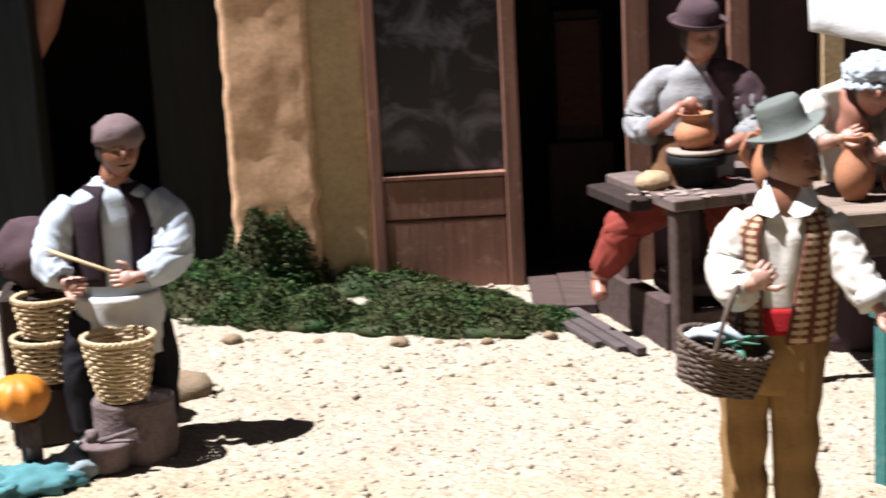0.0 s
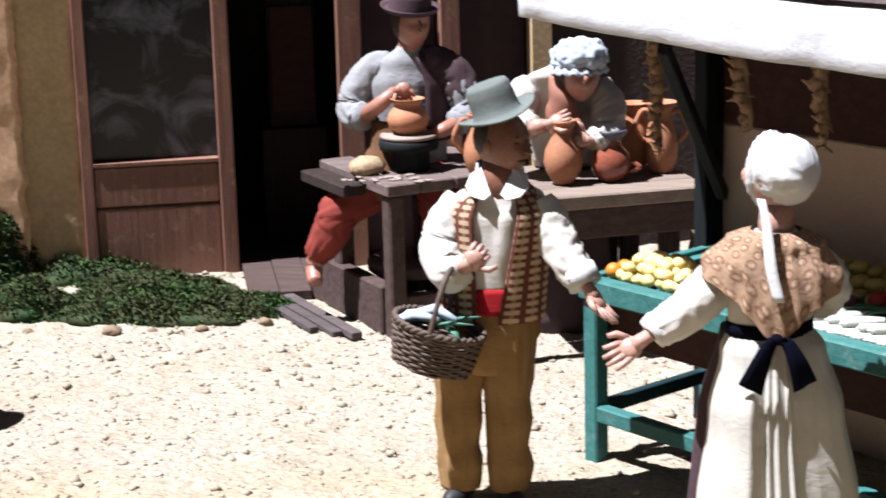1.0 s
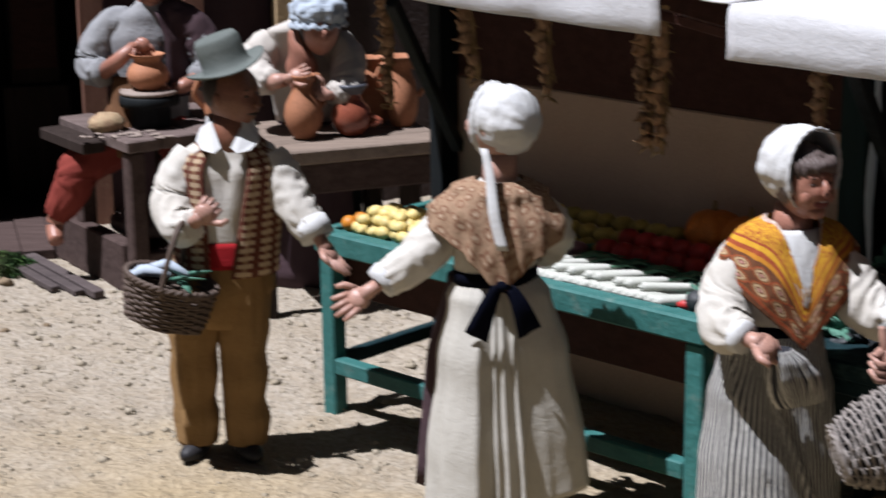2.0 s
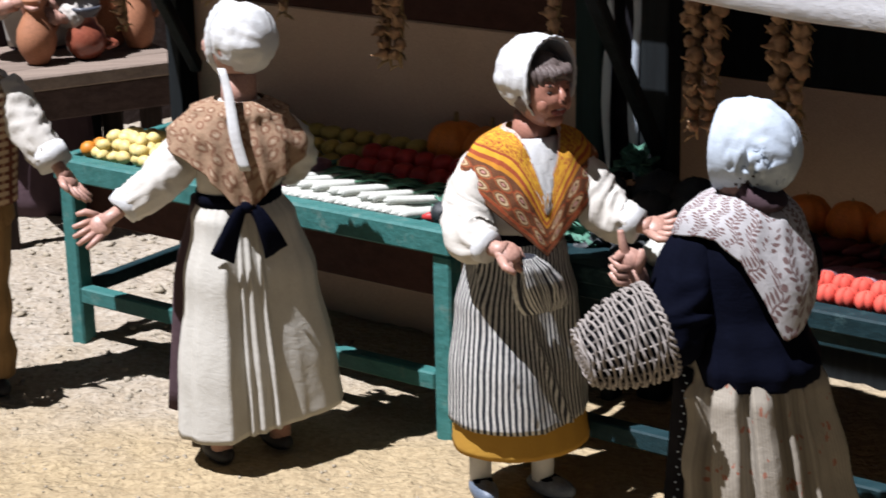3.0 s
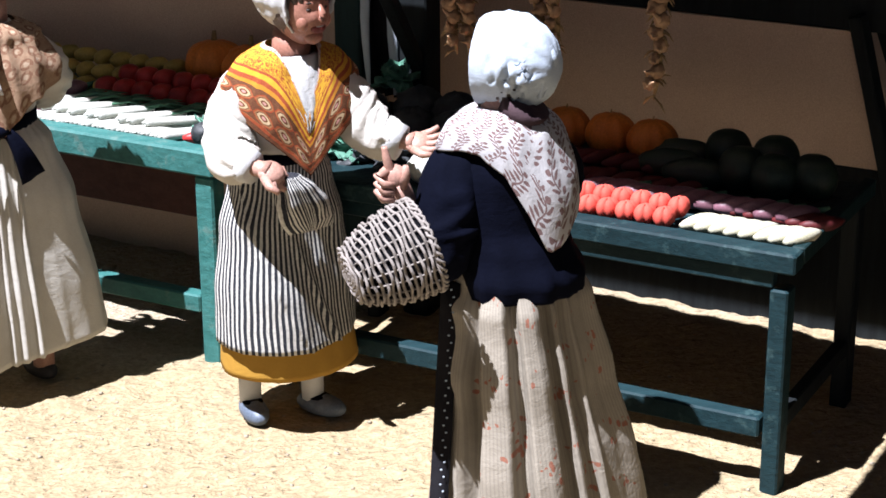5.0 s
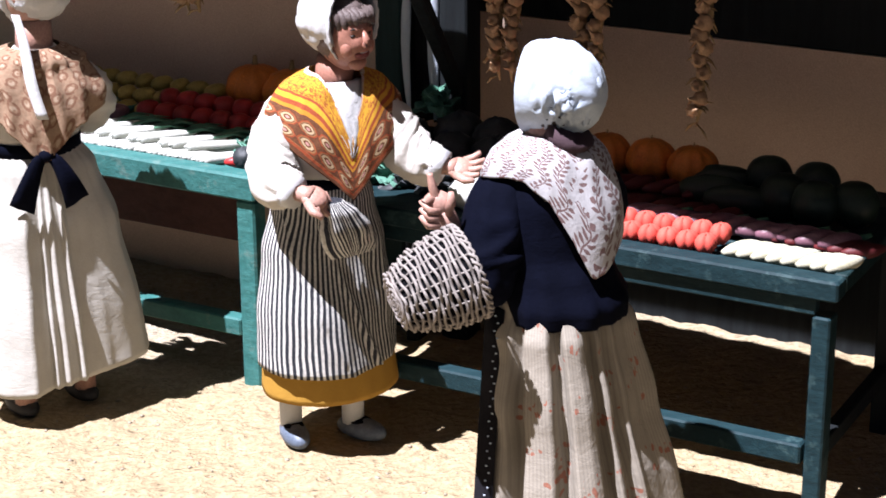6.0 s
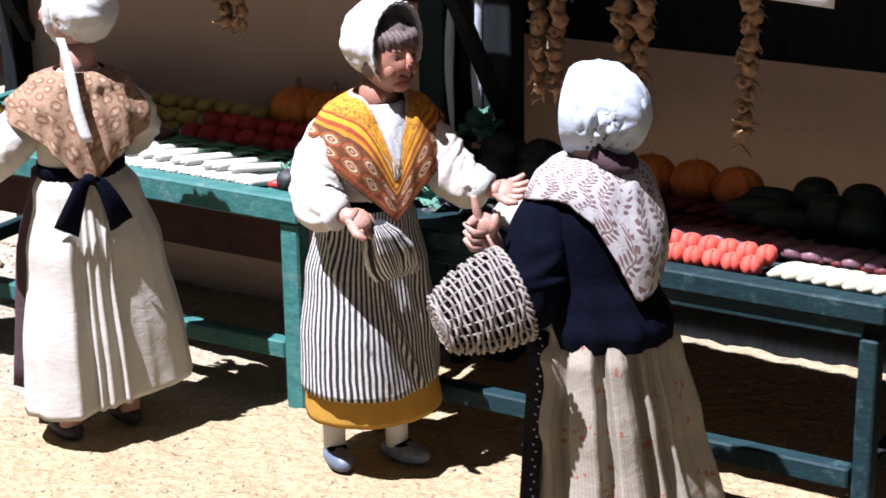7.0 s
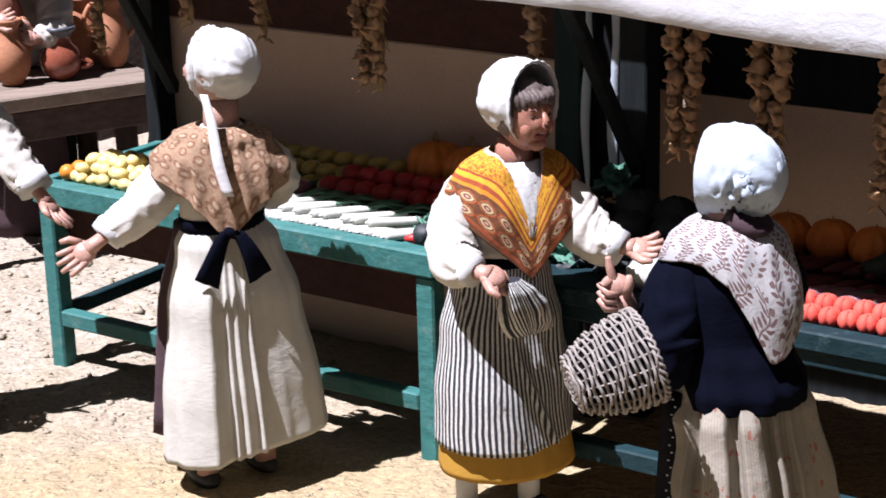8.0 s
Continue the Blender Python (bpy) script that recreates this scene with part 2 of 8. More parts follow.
M["stripe"] = striped("striped_apron_cotton", (0.0075, 0.0095, 0.018), (0.52, 0.51, 0.47), 0.0034)
M["shawl_tan"] = motif("tan_printed_shawl", (0.285, 0.190, 0.122), [(0.16, 0.082, 0.050), (0.35, 0.265, 0.185)], 0.0088, 0.5, (0.24, 0.150, 0.095), thin=True)
M["shawl_white"] = leaf_print("white_sprigged_shawl", (0.376, 0.368, 0.372), (0.112, 0.056, 0.052))
M["floral"] = sprigged("cream_floral_cotton", (0.272, 0.244, 0.198), (0.25, 0.090, 0.055), 0.0034, 0.60, twig=False)
M["teal"] = wood("teal_painted_wood", (0.0224, 0.106, 0.096), (0.0416, 0.15, 0.138), 0.6, 0, 140, worn=(0.0832, 0.16, 0.141))
M["tealblue"] = wood("dark_blue_teal_paint_and_shade", (0.0055, 0.0175, 0.0215), (0.0105, 0.029, 0.034), 0.6, 0, 140, worn=(0.030, 0.058, 0.060))
M["tealdark"] = wood("dark_teal_paint_and_shade", (0.006, 0.016, 0.017), (0.011, 0.027, 0.028), 0.6, 2, 140)
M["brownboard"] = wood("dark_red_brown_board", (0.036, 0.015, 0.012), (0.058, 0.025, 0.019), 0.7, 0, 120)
M["brownpaint"] = wood("brown_painted_wood", (0.175, 0.082, 0.056), (0.230, 0.116, 0.082), 0.6, 2, 120, worn=(0.28, 0.168, 0.108))
M["oldwood"] = wood("weathered_purple_brown_wood", (0.0768, 0.0544, 0.048), (0.128, 0.096, 0.0864), 0.8, 0, 140)
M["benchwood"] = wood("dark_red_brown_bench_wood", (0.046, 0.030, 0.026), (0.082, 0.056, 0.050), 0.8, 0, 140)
# Darker purple-brown than the bench's weathered wood.
M["plankwood"] = wood("dark_purple_brown_wood", (0.052, 0.040, 0.039), (0.088, 0.069, 0.066), 0.8, 0, 120, bump=0.6)
# Also serves where shade is painted in as near-black wood.
M["blackwood"] = wood("black_and_shaded_timber", (0.005, 0.006, 0.007), (0.011, 0.014, 0.015), 0.7, 2, 140)
# Sunlight on the pottery table's top, put into a lighter brown.
M["tabletop"] = wood("sunlit_brown_wood", (0.148, 0.112, 0.088), (0.216, 0.168, 0.132), 0.8, 0, 140)
M["greylinen"] = cloth("greyish_white_linen", (0.46, 0.43, 0.39), (0.40, 0.37, 0.33))
# This near-black brown also paints in the workshop's shade.
M["darkwood"] = wood("dark_and_shaded_wood", (0.018, 0.012, 0.010), (0.034, 0.024, 0.020), 0.8, 2, 140)
M["stall"] = paint("cream_limewash", (0.54, 0.40, 0.305), (0.48, 0.35, 0.262), 0.9, 12, 1100, 0.12, 0.0005)
M["plaster"] = paint("orange_ochre_plaster", (0.64, 0.41, 0.25), (0.54, 0.335, 0.195), 0.92, 14, 160, 0.2, 0.001)
M["plaster2"] = paint("yellow_plaster", (0.47, 0.345, 0.195), (0.40, 0.285, 0.155), 0.92, 20, 160, 0.3, 0.0015)
# Pinkish plaster taken near black: the shade there is in its colour.
M["pinkwall"] = paint("shaded_pinkish_plaster", (0.034, 0.021, 0.018), (0.026, 0.016, 0.014), 0.92, 18, 160, 0.5, 0.003)
M["canvas"] = cloth("white_canvas", (0.74, 0.75, 0.77), (0.68, 0.69, 0.71), 0.9, 1200, 18, 0.25)
def let_light_through(m, share, c):
    """Thin cloth: part of the light passes and scatters."""
    t = m.node_tree
    out = t.nodes["Material Output"]
    tr, mx = t.nodes.new("ShaderNodeBsdfTranslucent"), t.nodes.new("ShaderNodeMixShader")
    tr.inputs["Color"].default_value = rgba(c)
    mx.inputs[0].default_value = share
    t.links.new(t.nodes["Principled BSDF"].outputs[0], mx.inputs[1])
    t.links.new(tr.outputs[0], mx.inputs[2])
    t.links.new(mx.outputs[0], out.inputs["Surface"])


for k in ("darkwood", "blackwood", "benchwood", "tealdark", "brownboard", "tealblue"):
    M[k].node_tree.nodes["Principled BSDF"].inputs["Specular IOR Level"].default_value = 0.12
let_light_through(M["canvas"], 0.32, (0.62, 0.55, 0.46))
M["terracotta"] = paint("terracotta", (0.370, 0.165, 0.085), (0.310, 0.128, 0.062), 0.75, 50, 500, 0.2, rand=0.2)
M["redglaze"] = paint("glossy_red_terracotta", (0.235, 0.072, 0.042), (0.18, 0.050, 0.030), 0.16, 40, 500, 0.08, spec=0.5)
M["darkglaze"] = paint("dark_slate_glaze", (0.04, 0.045, 0.06), (0.08, 0.085, 0.10), 0.35, 60, 500, 0.1, spec=0.5)
M["clay"] = paint("wet_grey_clay", (0.256, 0.205, 0.173), (0.205, 0.16, 0.134), 0.7, 60, 400, 0.5)
M["ochreclay"] = paint("pale_ochre_clay", (0.40, 0.31, 0.18), (0.27, 0.17, 0.10), 0.8, 90, 400, 0.7, 0.002)
M["wicker"] = paint("pale_wicker", (0.47, 0.365, 0.225), (0.40, 0.30, 0.175), 0.7, 200, 900, 0.4, rand=0.15)
M["wickerdark"] = paint("dark_brown_wicker", (0.058, 0.038, 0.028), (0.090, 0.063, 0.048), 0.7, 200, 900, 0.4, rand=0.15)
M["wickergrey"] = paint("grey_white_wicker", (0.16, 0.140, 0.125), (0.25, 0.222, 0.200), 0.7, 200, 900, 0.4, rand=0.15)
M["stumpwood"] = paint("mauve_grey_bark", (0.0832, 0.0576, 0.0576), (0.128, 0.096, 0.0928), 0.85, 60, 300, 0.7, 0.003)
M["rock"] = paint("tan_rock", (0.202, 0.151, 0.0952), (0.157, 0.112, 0.0672), 0.9, 50, 300, 0.7, 0.003)
M["lemon"] = paint("yellow_fruit_skin", (0.595, 0.493, 0.212), (0.544, 0.416, 0.128), 0.5, 80, 700, 0.2, rand=0.25)
M["orange"] = paint("orange_fruit_skin", (0.502, 0.194, 0.0162), (0.437, 0.146, 0.0121), 0.5, 80, 700, 0.2, rand=0.2)
M["pumpkin"] = paint("pumpkin_skin", (0.62, 0.19, 0.024), (0.52, 0.145, 0.018), 0.55, 60, 500, 0.2, rand=0.2)
M["potato"] = paint("yellow_green_skin", (0.42, 0.31, 0.07), (0.34, 0.27, 0.07), 0.6, 80, 600, 0.2, rand=0.3)
M["tomato"] = paint("coral_red_skin", (0.63, 0.0945, 0.063), (0.54, 0.0675, 0.045), 0.85, 60, 600, 0.15, rand=0.2)
M["redveg"] = paint("dark_red_skin", (0.42, 0.028, 0.024), (0.31, 0.018, 0.018), 0.45, 60, 600, 0.15, rand=0.3)
# Red chilli skin darkened: the shade under the awning is painted in.
M["shadechilli"] = paint("shaded_dark_red_skin", (0.11, 0.012, 0.012), (0.075, 0.008, 0.009), 0.6, 60, 600, 0.15, rand=0.4)
M["aubergine"] = paint("purple_brown_skin", (0.13, 0.055, 0.075), (0.19, 0.095, 0.115), 0.4, 60, 600, 0.15, rand=0.3)
M["leek"] = paint("white_leek_stem", (0.461, 0.461, 0.422), (0.41, 0.422, 0.371), 0.5, 90, 600, 0.15)
M["leekgreen"] = paint("green_leek_leaf", (0.05, 0.13, 0.07), (0.08, 0.20, 0.12), 0.55, 90, 600, 0.2)
M["endive"] = paint("pale_endive", (0.461, 0.448, 0.358), (0.41, 0.384, 0.256), 0.5, 90, 600, 0.2, rand=0.1)
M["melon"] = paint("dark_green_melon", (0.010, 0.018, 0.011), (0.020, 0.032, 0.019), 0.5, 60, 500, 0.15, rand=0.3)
M["lettuce"] = paint("teal_green_leaf", (0.0384, 0.122, 0.0832), (0.0768, 0.192, 0.134), 0.6, 90, 600, 0.3)
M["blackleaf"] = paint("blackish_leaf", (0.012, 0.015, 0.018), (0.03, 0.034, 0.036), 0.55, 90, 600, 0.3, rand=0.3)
M["garlic"] = paint("dry_garlic_skin", (0.36, 0.225, 0.125), (0.22, 0.125, 0.064), 0.7, 120, 800, 0.3, rand=0.2)
M["straw"] = paint("dry_straw", (0.30, 0.20, 0.09), (0.22, 0.14, 0.06), 0.8, 200, 900, 0.4)
M["tealcloth"] = cloth("teal_blue_cloth", (0.0448, 0.141, 0.154), (0.0768, 0.192, 0.205))
M["paleblue"] = cloth("pale_blue_cloth", (0.256, 0.307, 0.32), (0.205, 0.256, 0.275))


def banded_shawl():
    """Gold cotton: a yellow sprigged field, red and yellow bands, and a tan border of square medallions along the hem."""
    n = Nodes("gold_banded_shawl", 0.9, 0, 0.15)
    wob = n.math("MULTIPLY", n.math("SUBTRACT", n.noise(45, 2), 0.5), 0.10)
    f = n.math("ADD", uv_axis(n, 1, 1 / 0.06), wob)
    gold, deep, red, brown, tan = (0.50, 0.27, 0.018), (0.42, 0.17, 0.014), (0.24, 0.036, 0.016), (0.085, 0.024, 0.016), (0.25, 0.115, 0.052)
    r = n.add("ShaderNodeValToRGB")
    r.color_ramp.interpolation = "CONSTANT"
    e = r.color_ramp.elements
    stops = [(0.0, (0.45, 0.42, 0.38)), (0.045, gold), (0.36, red), (0.40, gold), (0.47, red), (0.53, deep), (0.58, brown), (0.61, tan), (0.93, red), (0.965, brown)]
    while len(e) < len(stops):
        e.new(0.5)
    for el, (p, c) in zip(e, stops):
        el.position, el.color = p, rgba(c)
    n.link(f, r.inputs[0])
    col = r.outputs[0]
    # curling sprigs on the field
    sp = n.noise(1.0, 3, 0.6, space="UV", dist=1.6, stretch=(190, 190, 190))
    vein = n.math("LESS_THAN", n.math("ABSOLUTE", n.math("SUBTRACT", sp, 0.5)), 0.035)
    field = n.math("LESS_THAN", f, 0.36)
    col = n.mix(n.math("MULTIPLY", n.math("MULTIPLY", vein, field), 0.85), col, red)
    dot = n.add("ShaderNodeTexVoronoi", voronoi_dimensions="2D")
    dot.inputs["Scale"].default_value = 260
    n.link(n.co.outputs["UV"], dot.inputs["Vector"])
    col = n.mix(n.math("MULTIPLY", n.math("LESS_THAN", dot.outputs["Distance"], 0.17), field), col, red)
    # square medallions in the border
    x = n.math("ABSOLUTE", n.math("SUBTRACT", n.math("FRACT", uv_axis(n, 0, 1 / 0.0105)), 0.5))
    y = n.math("ABSOLUTE", n.math("SUBTRACT", n.math("FRACT", n.math("DIVIDE", n.math("SUBTRACT", f, 0.61), 0.16)), 0.5))
    d = n.math("ADD", n.math("MULTIPLY", n.math("MAXIMUM", x, y), 0.5), n.math("MULTIPLY", n.math("ADD", x, y), 0.62))
    border = n.math("MULTIPLY", n.math("GREATER_THAN", f, 0.61), n.math("LESS_THAN", f, 0.93))
    for lo, hi, c in ((0.56, 2, brown), (0.48, 0.56, red), (0.36, 0.42, brown), (0.22, 0.36, (0.44, 0.33, 0.20)), (0.12, 0.22, brown), (-1, 0.12, (0.42, 0.22, 0.20))):
        on = n.math("MULTIPLY", n.math("MULTIPLY", n.math("GREATER_THAN", d, lo), n.math("LESS_THAN", d, hi)), border)
        col = n.mix(on, col, c)
    w = n.noise(1500, 2)
    n.color(n.mix(0.15, col, n.ramp(w, [(0.3, (0.0348, 0.0209, 0.0139)), (0.7, (0.418, 0.279, 0.0697))])))
    n.bump(n.noise(70, 4, dist=0.3), 0.4, 0.0025)
    return n.m


M["shawl_gold"] = banded_shawl()


def sand_material():
    n = Nodes("pale_sand_and_gravel", 0.95, 0, 0.2)
    s = n.add("ShaderNodeSeparateXYZ")
    n.link(n.co.outputs["Object"], s.inputs[0])
    a = n.step(n.math("ADD", s.outputs[1], n.math("MULTIPLY", n.noise(5, 4), 0.5)), 1.48, 1.72)
    col = n.mix(a, (0.350, 0.276, 0.163), (0.345, 0.306, 0.248))
    col = n.mix(n.step(n.noise(9, 5), 0.45, 0.7), col, n.mix(0.35, col, (0.25, 0.195, 0.123)))
    b = n.noise(220, 6, 0.65)
    col = n.mix(n.step(b, 0.40, 0.62), n.mix(0.45, col, (0.147, 0.103, 0.0539)), col)
    v = n.add("ShaderNodeTexVoronoi")
    v.inputs["Scale"].default_value = 330
    n.link(n.co.outputs["Object"], v.inputs["Vector"])
    g = n.math("MULTIPLY", n.math("LESS_THAN", v.outputs["Distance"], 0.25), n.math("GREATER_THAN", n.noise(45, 3), 0.52))
    col = n.mix(n.math("MULTIPLY", g, 0.10), col, (0.117, 0.0785, 0.0416))
    # the sand ends; dark ground out of view is added to cut bounced light
    edge = n.step(n.math("ADD", s.outputs[1], n.math("MULTIPLY", n.noise(12, 3), 0.03)), 0.36, 0.38)
    far = n.step(s.outputs[1], 2.6, 2.7)
    side = n.step(n.math("ABSOLUTE", n.math("ADD", s.outputs[0], 0.35)), 1.02, 1.07)
    off = n.math("MAXIMUM", n.math("MAXIMUM", n.math("SUBTRACT", 1.0, edge), far), side)
    n.color(n.mix(off, col, n.mix(n.step(b, 0.3, 0.7), (0.0252, 0.0252, 0.0259), (0.0432, 0.0432, 0.0432))))
    n.bump(n.noise(95, 3, 0.55, stretch=(0.7, 1.3, 1.0)), 0.8, 0.009)
    pit = n.noise(150, 4, 0.6, stretch=(0.6, 1.2, 1.0))
    n.bump(n.step(pit, 0.34, 0.44), 0.45, 0.003)
    n.bump(b, 0.55, 0.004)
    n.bump(v.outputs["Distance"], 0.3, 0.0012)
    return n.m


M["sand"] = sand_material()


def ladder_cloth():
    """Brown waistcoat cloth woven with rows of short cream bars."""
    n = Nodes("brown_waistcoat_cloth", 0.9, 0, 0.15)
    v = n.math("FRACT", n.math("ADD", uv_axis(n, 1, 1 / 0.0062), n.math("MULTIPLY", n.noise(40, 2), 0.5)))
    u = n.math("ABSOLUTE", n.math("SUBTRACT", n.math("FRACT", uv_axis(n, 0, 1 / 0.0125)), 0.5))
    bar = n.math("MULTIPLY", n.math("GREATER_THAN", v, 0.45), n.math("LESS_THAN", u, 0.34))
    heart = n.math("MULTIPLY", n.math("LESS_THAN", v, 0.45), n.math("LESS_THAN", u, 0.10))
    col = n.mix(n.step(n.noise(300, 3), 0.35, 0.65), (0.105, 0.036, 0.022), (0.075, 0.024, 0.016))
    col = n.mix(bar, col, (0.33, 0.25, 0.165))
    n.color(n.mix(heart, col, (0.20, 0.12, 0.07)))
    n.bump(n.noise(110, 4, dist=0.5), 0.4, 0.002)
    return n.m


M["waistcoat"] = ladder_cloth()
M["pebble"] = paint("cream_pebble", (0.300, 0.262, 0.200), (0.262, 0.220, 0.155), 0.9, 120, 600, 0.4)


def moss_material():
    n = Nodes("green_moss", 0.8, 0, 0.2)
    g = n.add("ShaderNodeNewGeometry")
    c = n.ramp(g.outputs["Random Per Island"], [(0.0, (0.008, 0.021, 0.006)), (0.6, (0.022, 0.062, 0.014)), (1.0, (0.080, 0.150, 0.036))])
    d = n.step(n.noise(14, 4), 0.42, 0.6)
    n.color(n.mix(d, n.mix(0.6, c, (0.055, 0.045, 0.02)), c))
    return n.m


M["moss"] = moss_material()


def glass_material():
    n = Nodes("dark_glass_dust_and_sheen", 0.3, 0, 0.25)
    n.b.inputs["Base Color"].default_value = (0.012, 0.013, 0.018, 1)
    # Pale smears: dust, with the pane's cloudy reflection painted in.
    s = n.step(n.noise(16, 6, 0.6, dist=0.8), 0.5, 0.75)
    n.color(n.mix(s, (0.008, 0.008, 0.012), (0.16, 0.16, 0.20)))
    return n.m


M["glass"] = glass_material()

# ---- mesh helpers ----
class Mesh:
    """Collects rings, boxes and tubes into one mesh with several materials."""

    def __init__(self):
        self.v, self.f, self.mi, self.uv, self.sm = [], [], [], [], []

    def face(self, idx, mat=0, uv=None, smooth=True):
        self.f.append(tuple(idx))
        self.mi.append(mat)
        self.uv.append(uv or [(0.0, 0.0)] * len(idx))
        self.sm.append(smooth)

    def rings(self, rings, mat=0, closed=True, caps=(True, True), smooth=True):
        """A skin over rings of equally many points; uv in metres."""
        base, n = len(self.v), len(rings[0])
        for r in rings:
            self.v.extend(tuple(p) for p in r)
        mid = rings[len(rings) // 2]
        per = sum((Vector(mid[k]) - Vector(mid[(k + 1) % n])).length for k in range(n))
        hs = [0.0]
        for a, b in zip(rings, rings[1:]):
            hs.append(hs[-1] + (Vector(a[0]) - Vector(b[0])).length)
        for i in range(len(rings) - 1):
            for k in range(n if closed else n - 1):
                k2 = (k + 1) % n
                u0, u1 = per * k / n, per * (k + 1) / n
                self.face((base + i * n + k, base + i * n + k2, base + (i + 1) * n + k2, base + (i + 1) * n + k), mat,
                          [(u0, hs[i]), (u1, hs[i]), (u1, hs[i + 1]), (u0, hs[i + 1])], smooth)
        if closed and caps[0]:
            self.face([base + k for k in range(n)][::-1], mat, None, smooth)
        if closed and caps[1]:
            self.face([base + (len(rings) - 1) * n + k for k in range(n)], mat, None, smooth)

    def box(self, c, s, mat=0, rot=None, bev=0.12):
        """A box with chamfered edges (bev as a share of its thinnest side)."""
        rot = rot or Matrix.Identity(3)
        b = min(s) * bev
        out = []
        hx, hy, hz = s[0] / 2, s[1] / 2, s[2] / 2
        for z, q in ((-hz, b), (-hz + b, 0), (hz - b, 0), (hz, b)):
            x, y = hx - q, hy - q
            r = [(x - b, -y), (x, -y + b), (x, y - b), (x - b, y), (-x + b, y), (-x, y - b), (-x, -y + b), (-x + b, -y)]
            out.append([Vector(c) + rot @ Vector((p[0], p[1], z)) for p in r])
        self.rings(out, mat, smooth=False)

    def beam(self, a, b, w, h, mat=0, up=(0, 0, 1), bev=0.12):
        a, b = Vector(a), Vector(b)
        x = (b - a).normalized()
        if abs(x.z) > 0.95 and abs(up[2]) > 0.95:
            up = (0.6, -0.8, 0)
        y = Vector(up).cross(x).normalized()
        z = x.cross(y)
        rot = Matrix((x, y, z)).transposed()
        self.box((a + b) / 2, ((b - a).length, w, h), mat, rot, bev)

    def tube(self, pts, radii, mat=0, n=10, wrinkle=0.0, seed=0.0, flat=1.0, caps=(True, True)):
        pts = [Vector(p) for p in pts]
        rings = []
        ref = Vector((0.13, 0.31, 1.0))
        for i, p in enumerate(pts):
            t = (pts[min(i + 1, len(pts) - 1)] - pts[max(i - 1, 0)]).normalized()
            a = t.cross(ref)
            if a.length < 0.05:
                a = t.cross(Vector((1, 0, 0)))
            a.normalize()
            b = t.cross(a)
            r = []
            for k in range(n):
                th = 2 * math.pi * k / n
                d = a * math.cos(th) + b * math.sin(th) * flat
                q = p + d * radii[i]
                w = wrinkle * (noise.noise(q * 80 + Vector((seed, seed, seed))) + 0.6 * noise.noise(q * 190 + Vector((seed, 0, 0)))) if wrinkle else 0
                r.append(q + d * w)
            rings.append(r)
        self.rings(rings, mat, caps=caps)

    def ball(self, c, r, mat=0, n=14, m=9, rot=None, fn=None):
        """An ellipsoid; fn(unit direction) may scale its radius."""
        rot = rot or Matrix.Identity(3)
        rings = []
        for i in range(m + 1):
            ph = math.pi * (i + 0.02) / (m + 0.04)
            ring = []
            for k in range(n):
                th = 2 * math.pi * k / n
                d = Vector((math.sin(ph) * math.cos(th), math.sin(ph) * math.sin(th), -math.cos(ph)))
                s = fn(d) if fn else 1.0
                ring.append(Vector(c) + rot @ Vector((d.x * r[0] * s, d.y * r[1] * s, d.z * r[2] * s)))
            rings.append(ring)
        self.rings(rings, mat)

    def lathe(self, prof, c=(0, 0, 0), mat=0, n=20, caps=(True, True), rot=None):
        rot = rot or Matrix.Identity(3)
        self.rings([[Vector(c) + rot @ Vector((r * math.cos(2 * math.pi * k / n), r * math.sin(2 * math.pi * k / n), z)) for k in range(n)] for r, z in prof], mat, caps=caps)

    def data(self, name, mats):
        me = bpy.data.meshes.new(name)
        me.from_pydata(self.v, [], self.f)
        for m in mats:
            me.materials.append(M[m])
        me.polygons.foreach_set("material_index", self.mi)
        me.polygons.foreach_set("use_smooth", self.sm)
        lay = me.uv_layers.new(name="UVMap")
        lay.data.foreach_set("uv", [c for f in self.uv for p in f for c in p])
        me.update()
        return me


def dense(pts, vals, k=5):
    """Smooth in-between points of a path (Catmull-Rom) and of its values."""
    P = [Vector(p) for p in pts]
    op, ov = [], []
    for i in range(len(P) - 1):
        a, b, c, d = P[max(i - 1, 0)], P[i], P[i + 1], P[min(i + 2, len(P) - 1)]
        for j in range(k):
            t = j / k
            op.append(0.5 * ((2 * b) + (c - a) * t + (2 * a - 5 * b + 4 * c - d) * t * t + (3 * b - a - 3 * c + d) * t ** 3))
            s = t * t * (3 - 2 * t)
            ov.append(vals[i] * (1 - s) + vals[i + 1] * s)
    return op + [P[-1]], ov + [vals[-1]]


def thing(name, label, category, at=(0, 0, 0), rz=0.0, group="", kind=""):
    e = new(name)
    e.empty_display_size = 0.02
    e.matrix_basis = pose(*at, 0, 0, rz)
    return tagged(e, label, category, group, kind)


def part(name, mesh, mats, parent, label=""):
    ob = new(name, mesh if isinstance(mesh, bpy.types.Mesh) else mesh.data(name, mats))
    ob.parent = parent
    return tagged(ob, label)


def solo(name, mesh, mats, label, category, at=(0, 0, 0), rz=0.0, group="", kind=""):
    ob = new(name, mesh if isinstance(mesh, bpy.types.Mesh) else mesh.data(name, mats))
    ob.matrix_basis = pose(*at, 0, 0, rz)
    return tagged(ob, label, category, group, kind)


# the market stalls' own axes: u along their front, n towards the wall behind
A0 = Vector((-0.174, 1.487, 0.0))
U_DEG = math.degrees(math.atan2(-0.6445, 0.7646))


def stall(u, n, z=0.0):
    return A0 + Vector((0.7646, -0.6445, 0)) * u + Vector((0.6445, 0.7646, 0)) * n + Vector((0, 0, z))


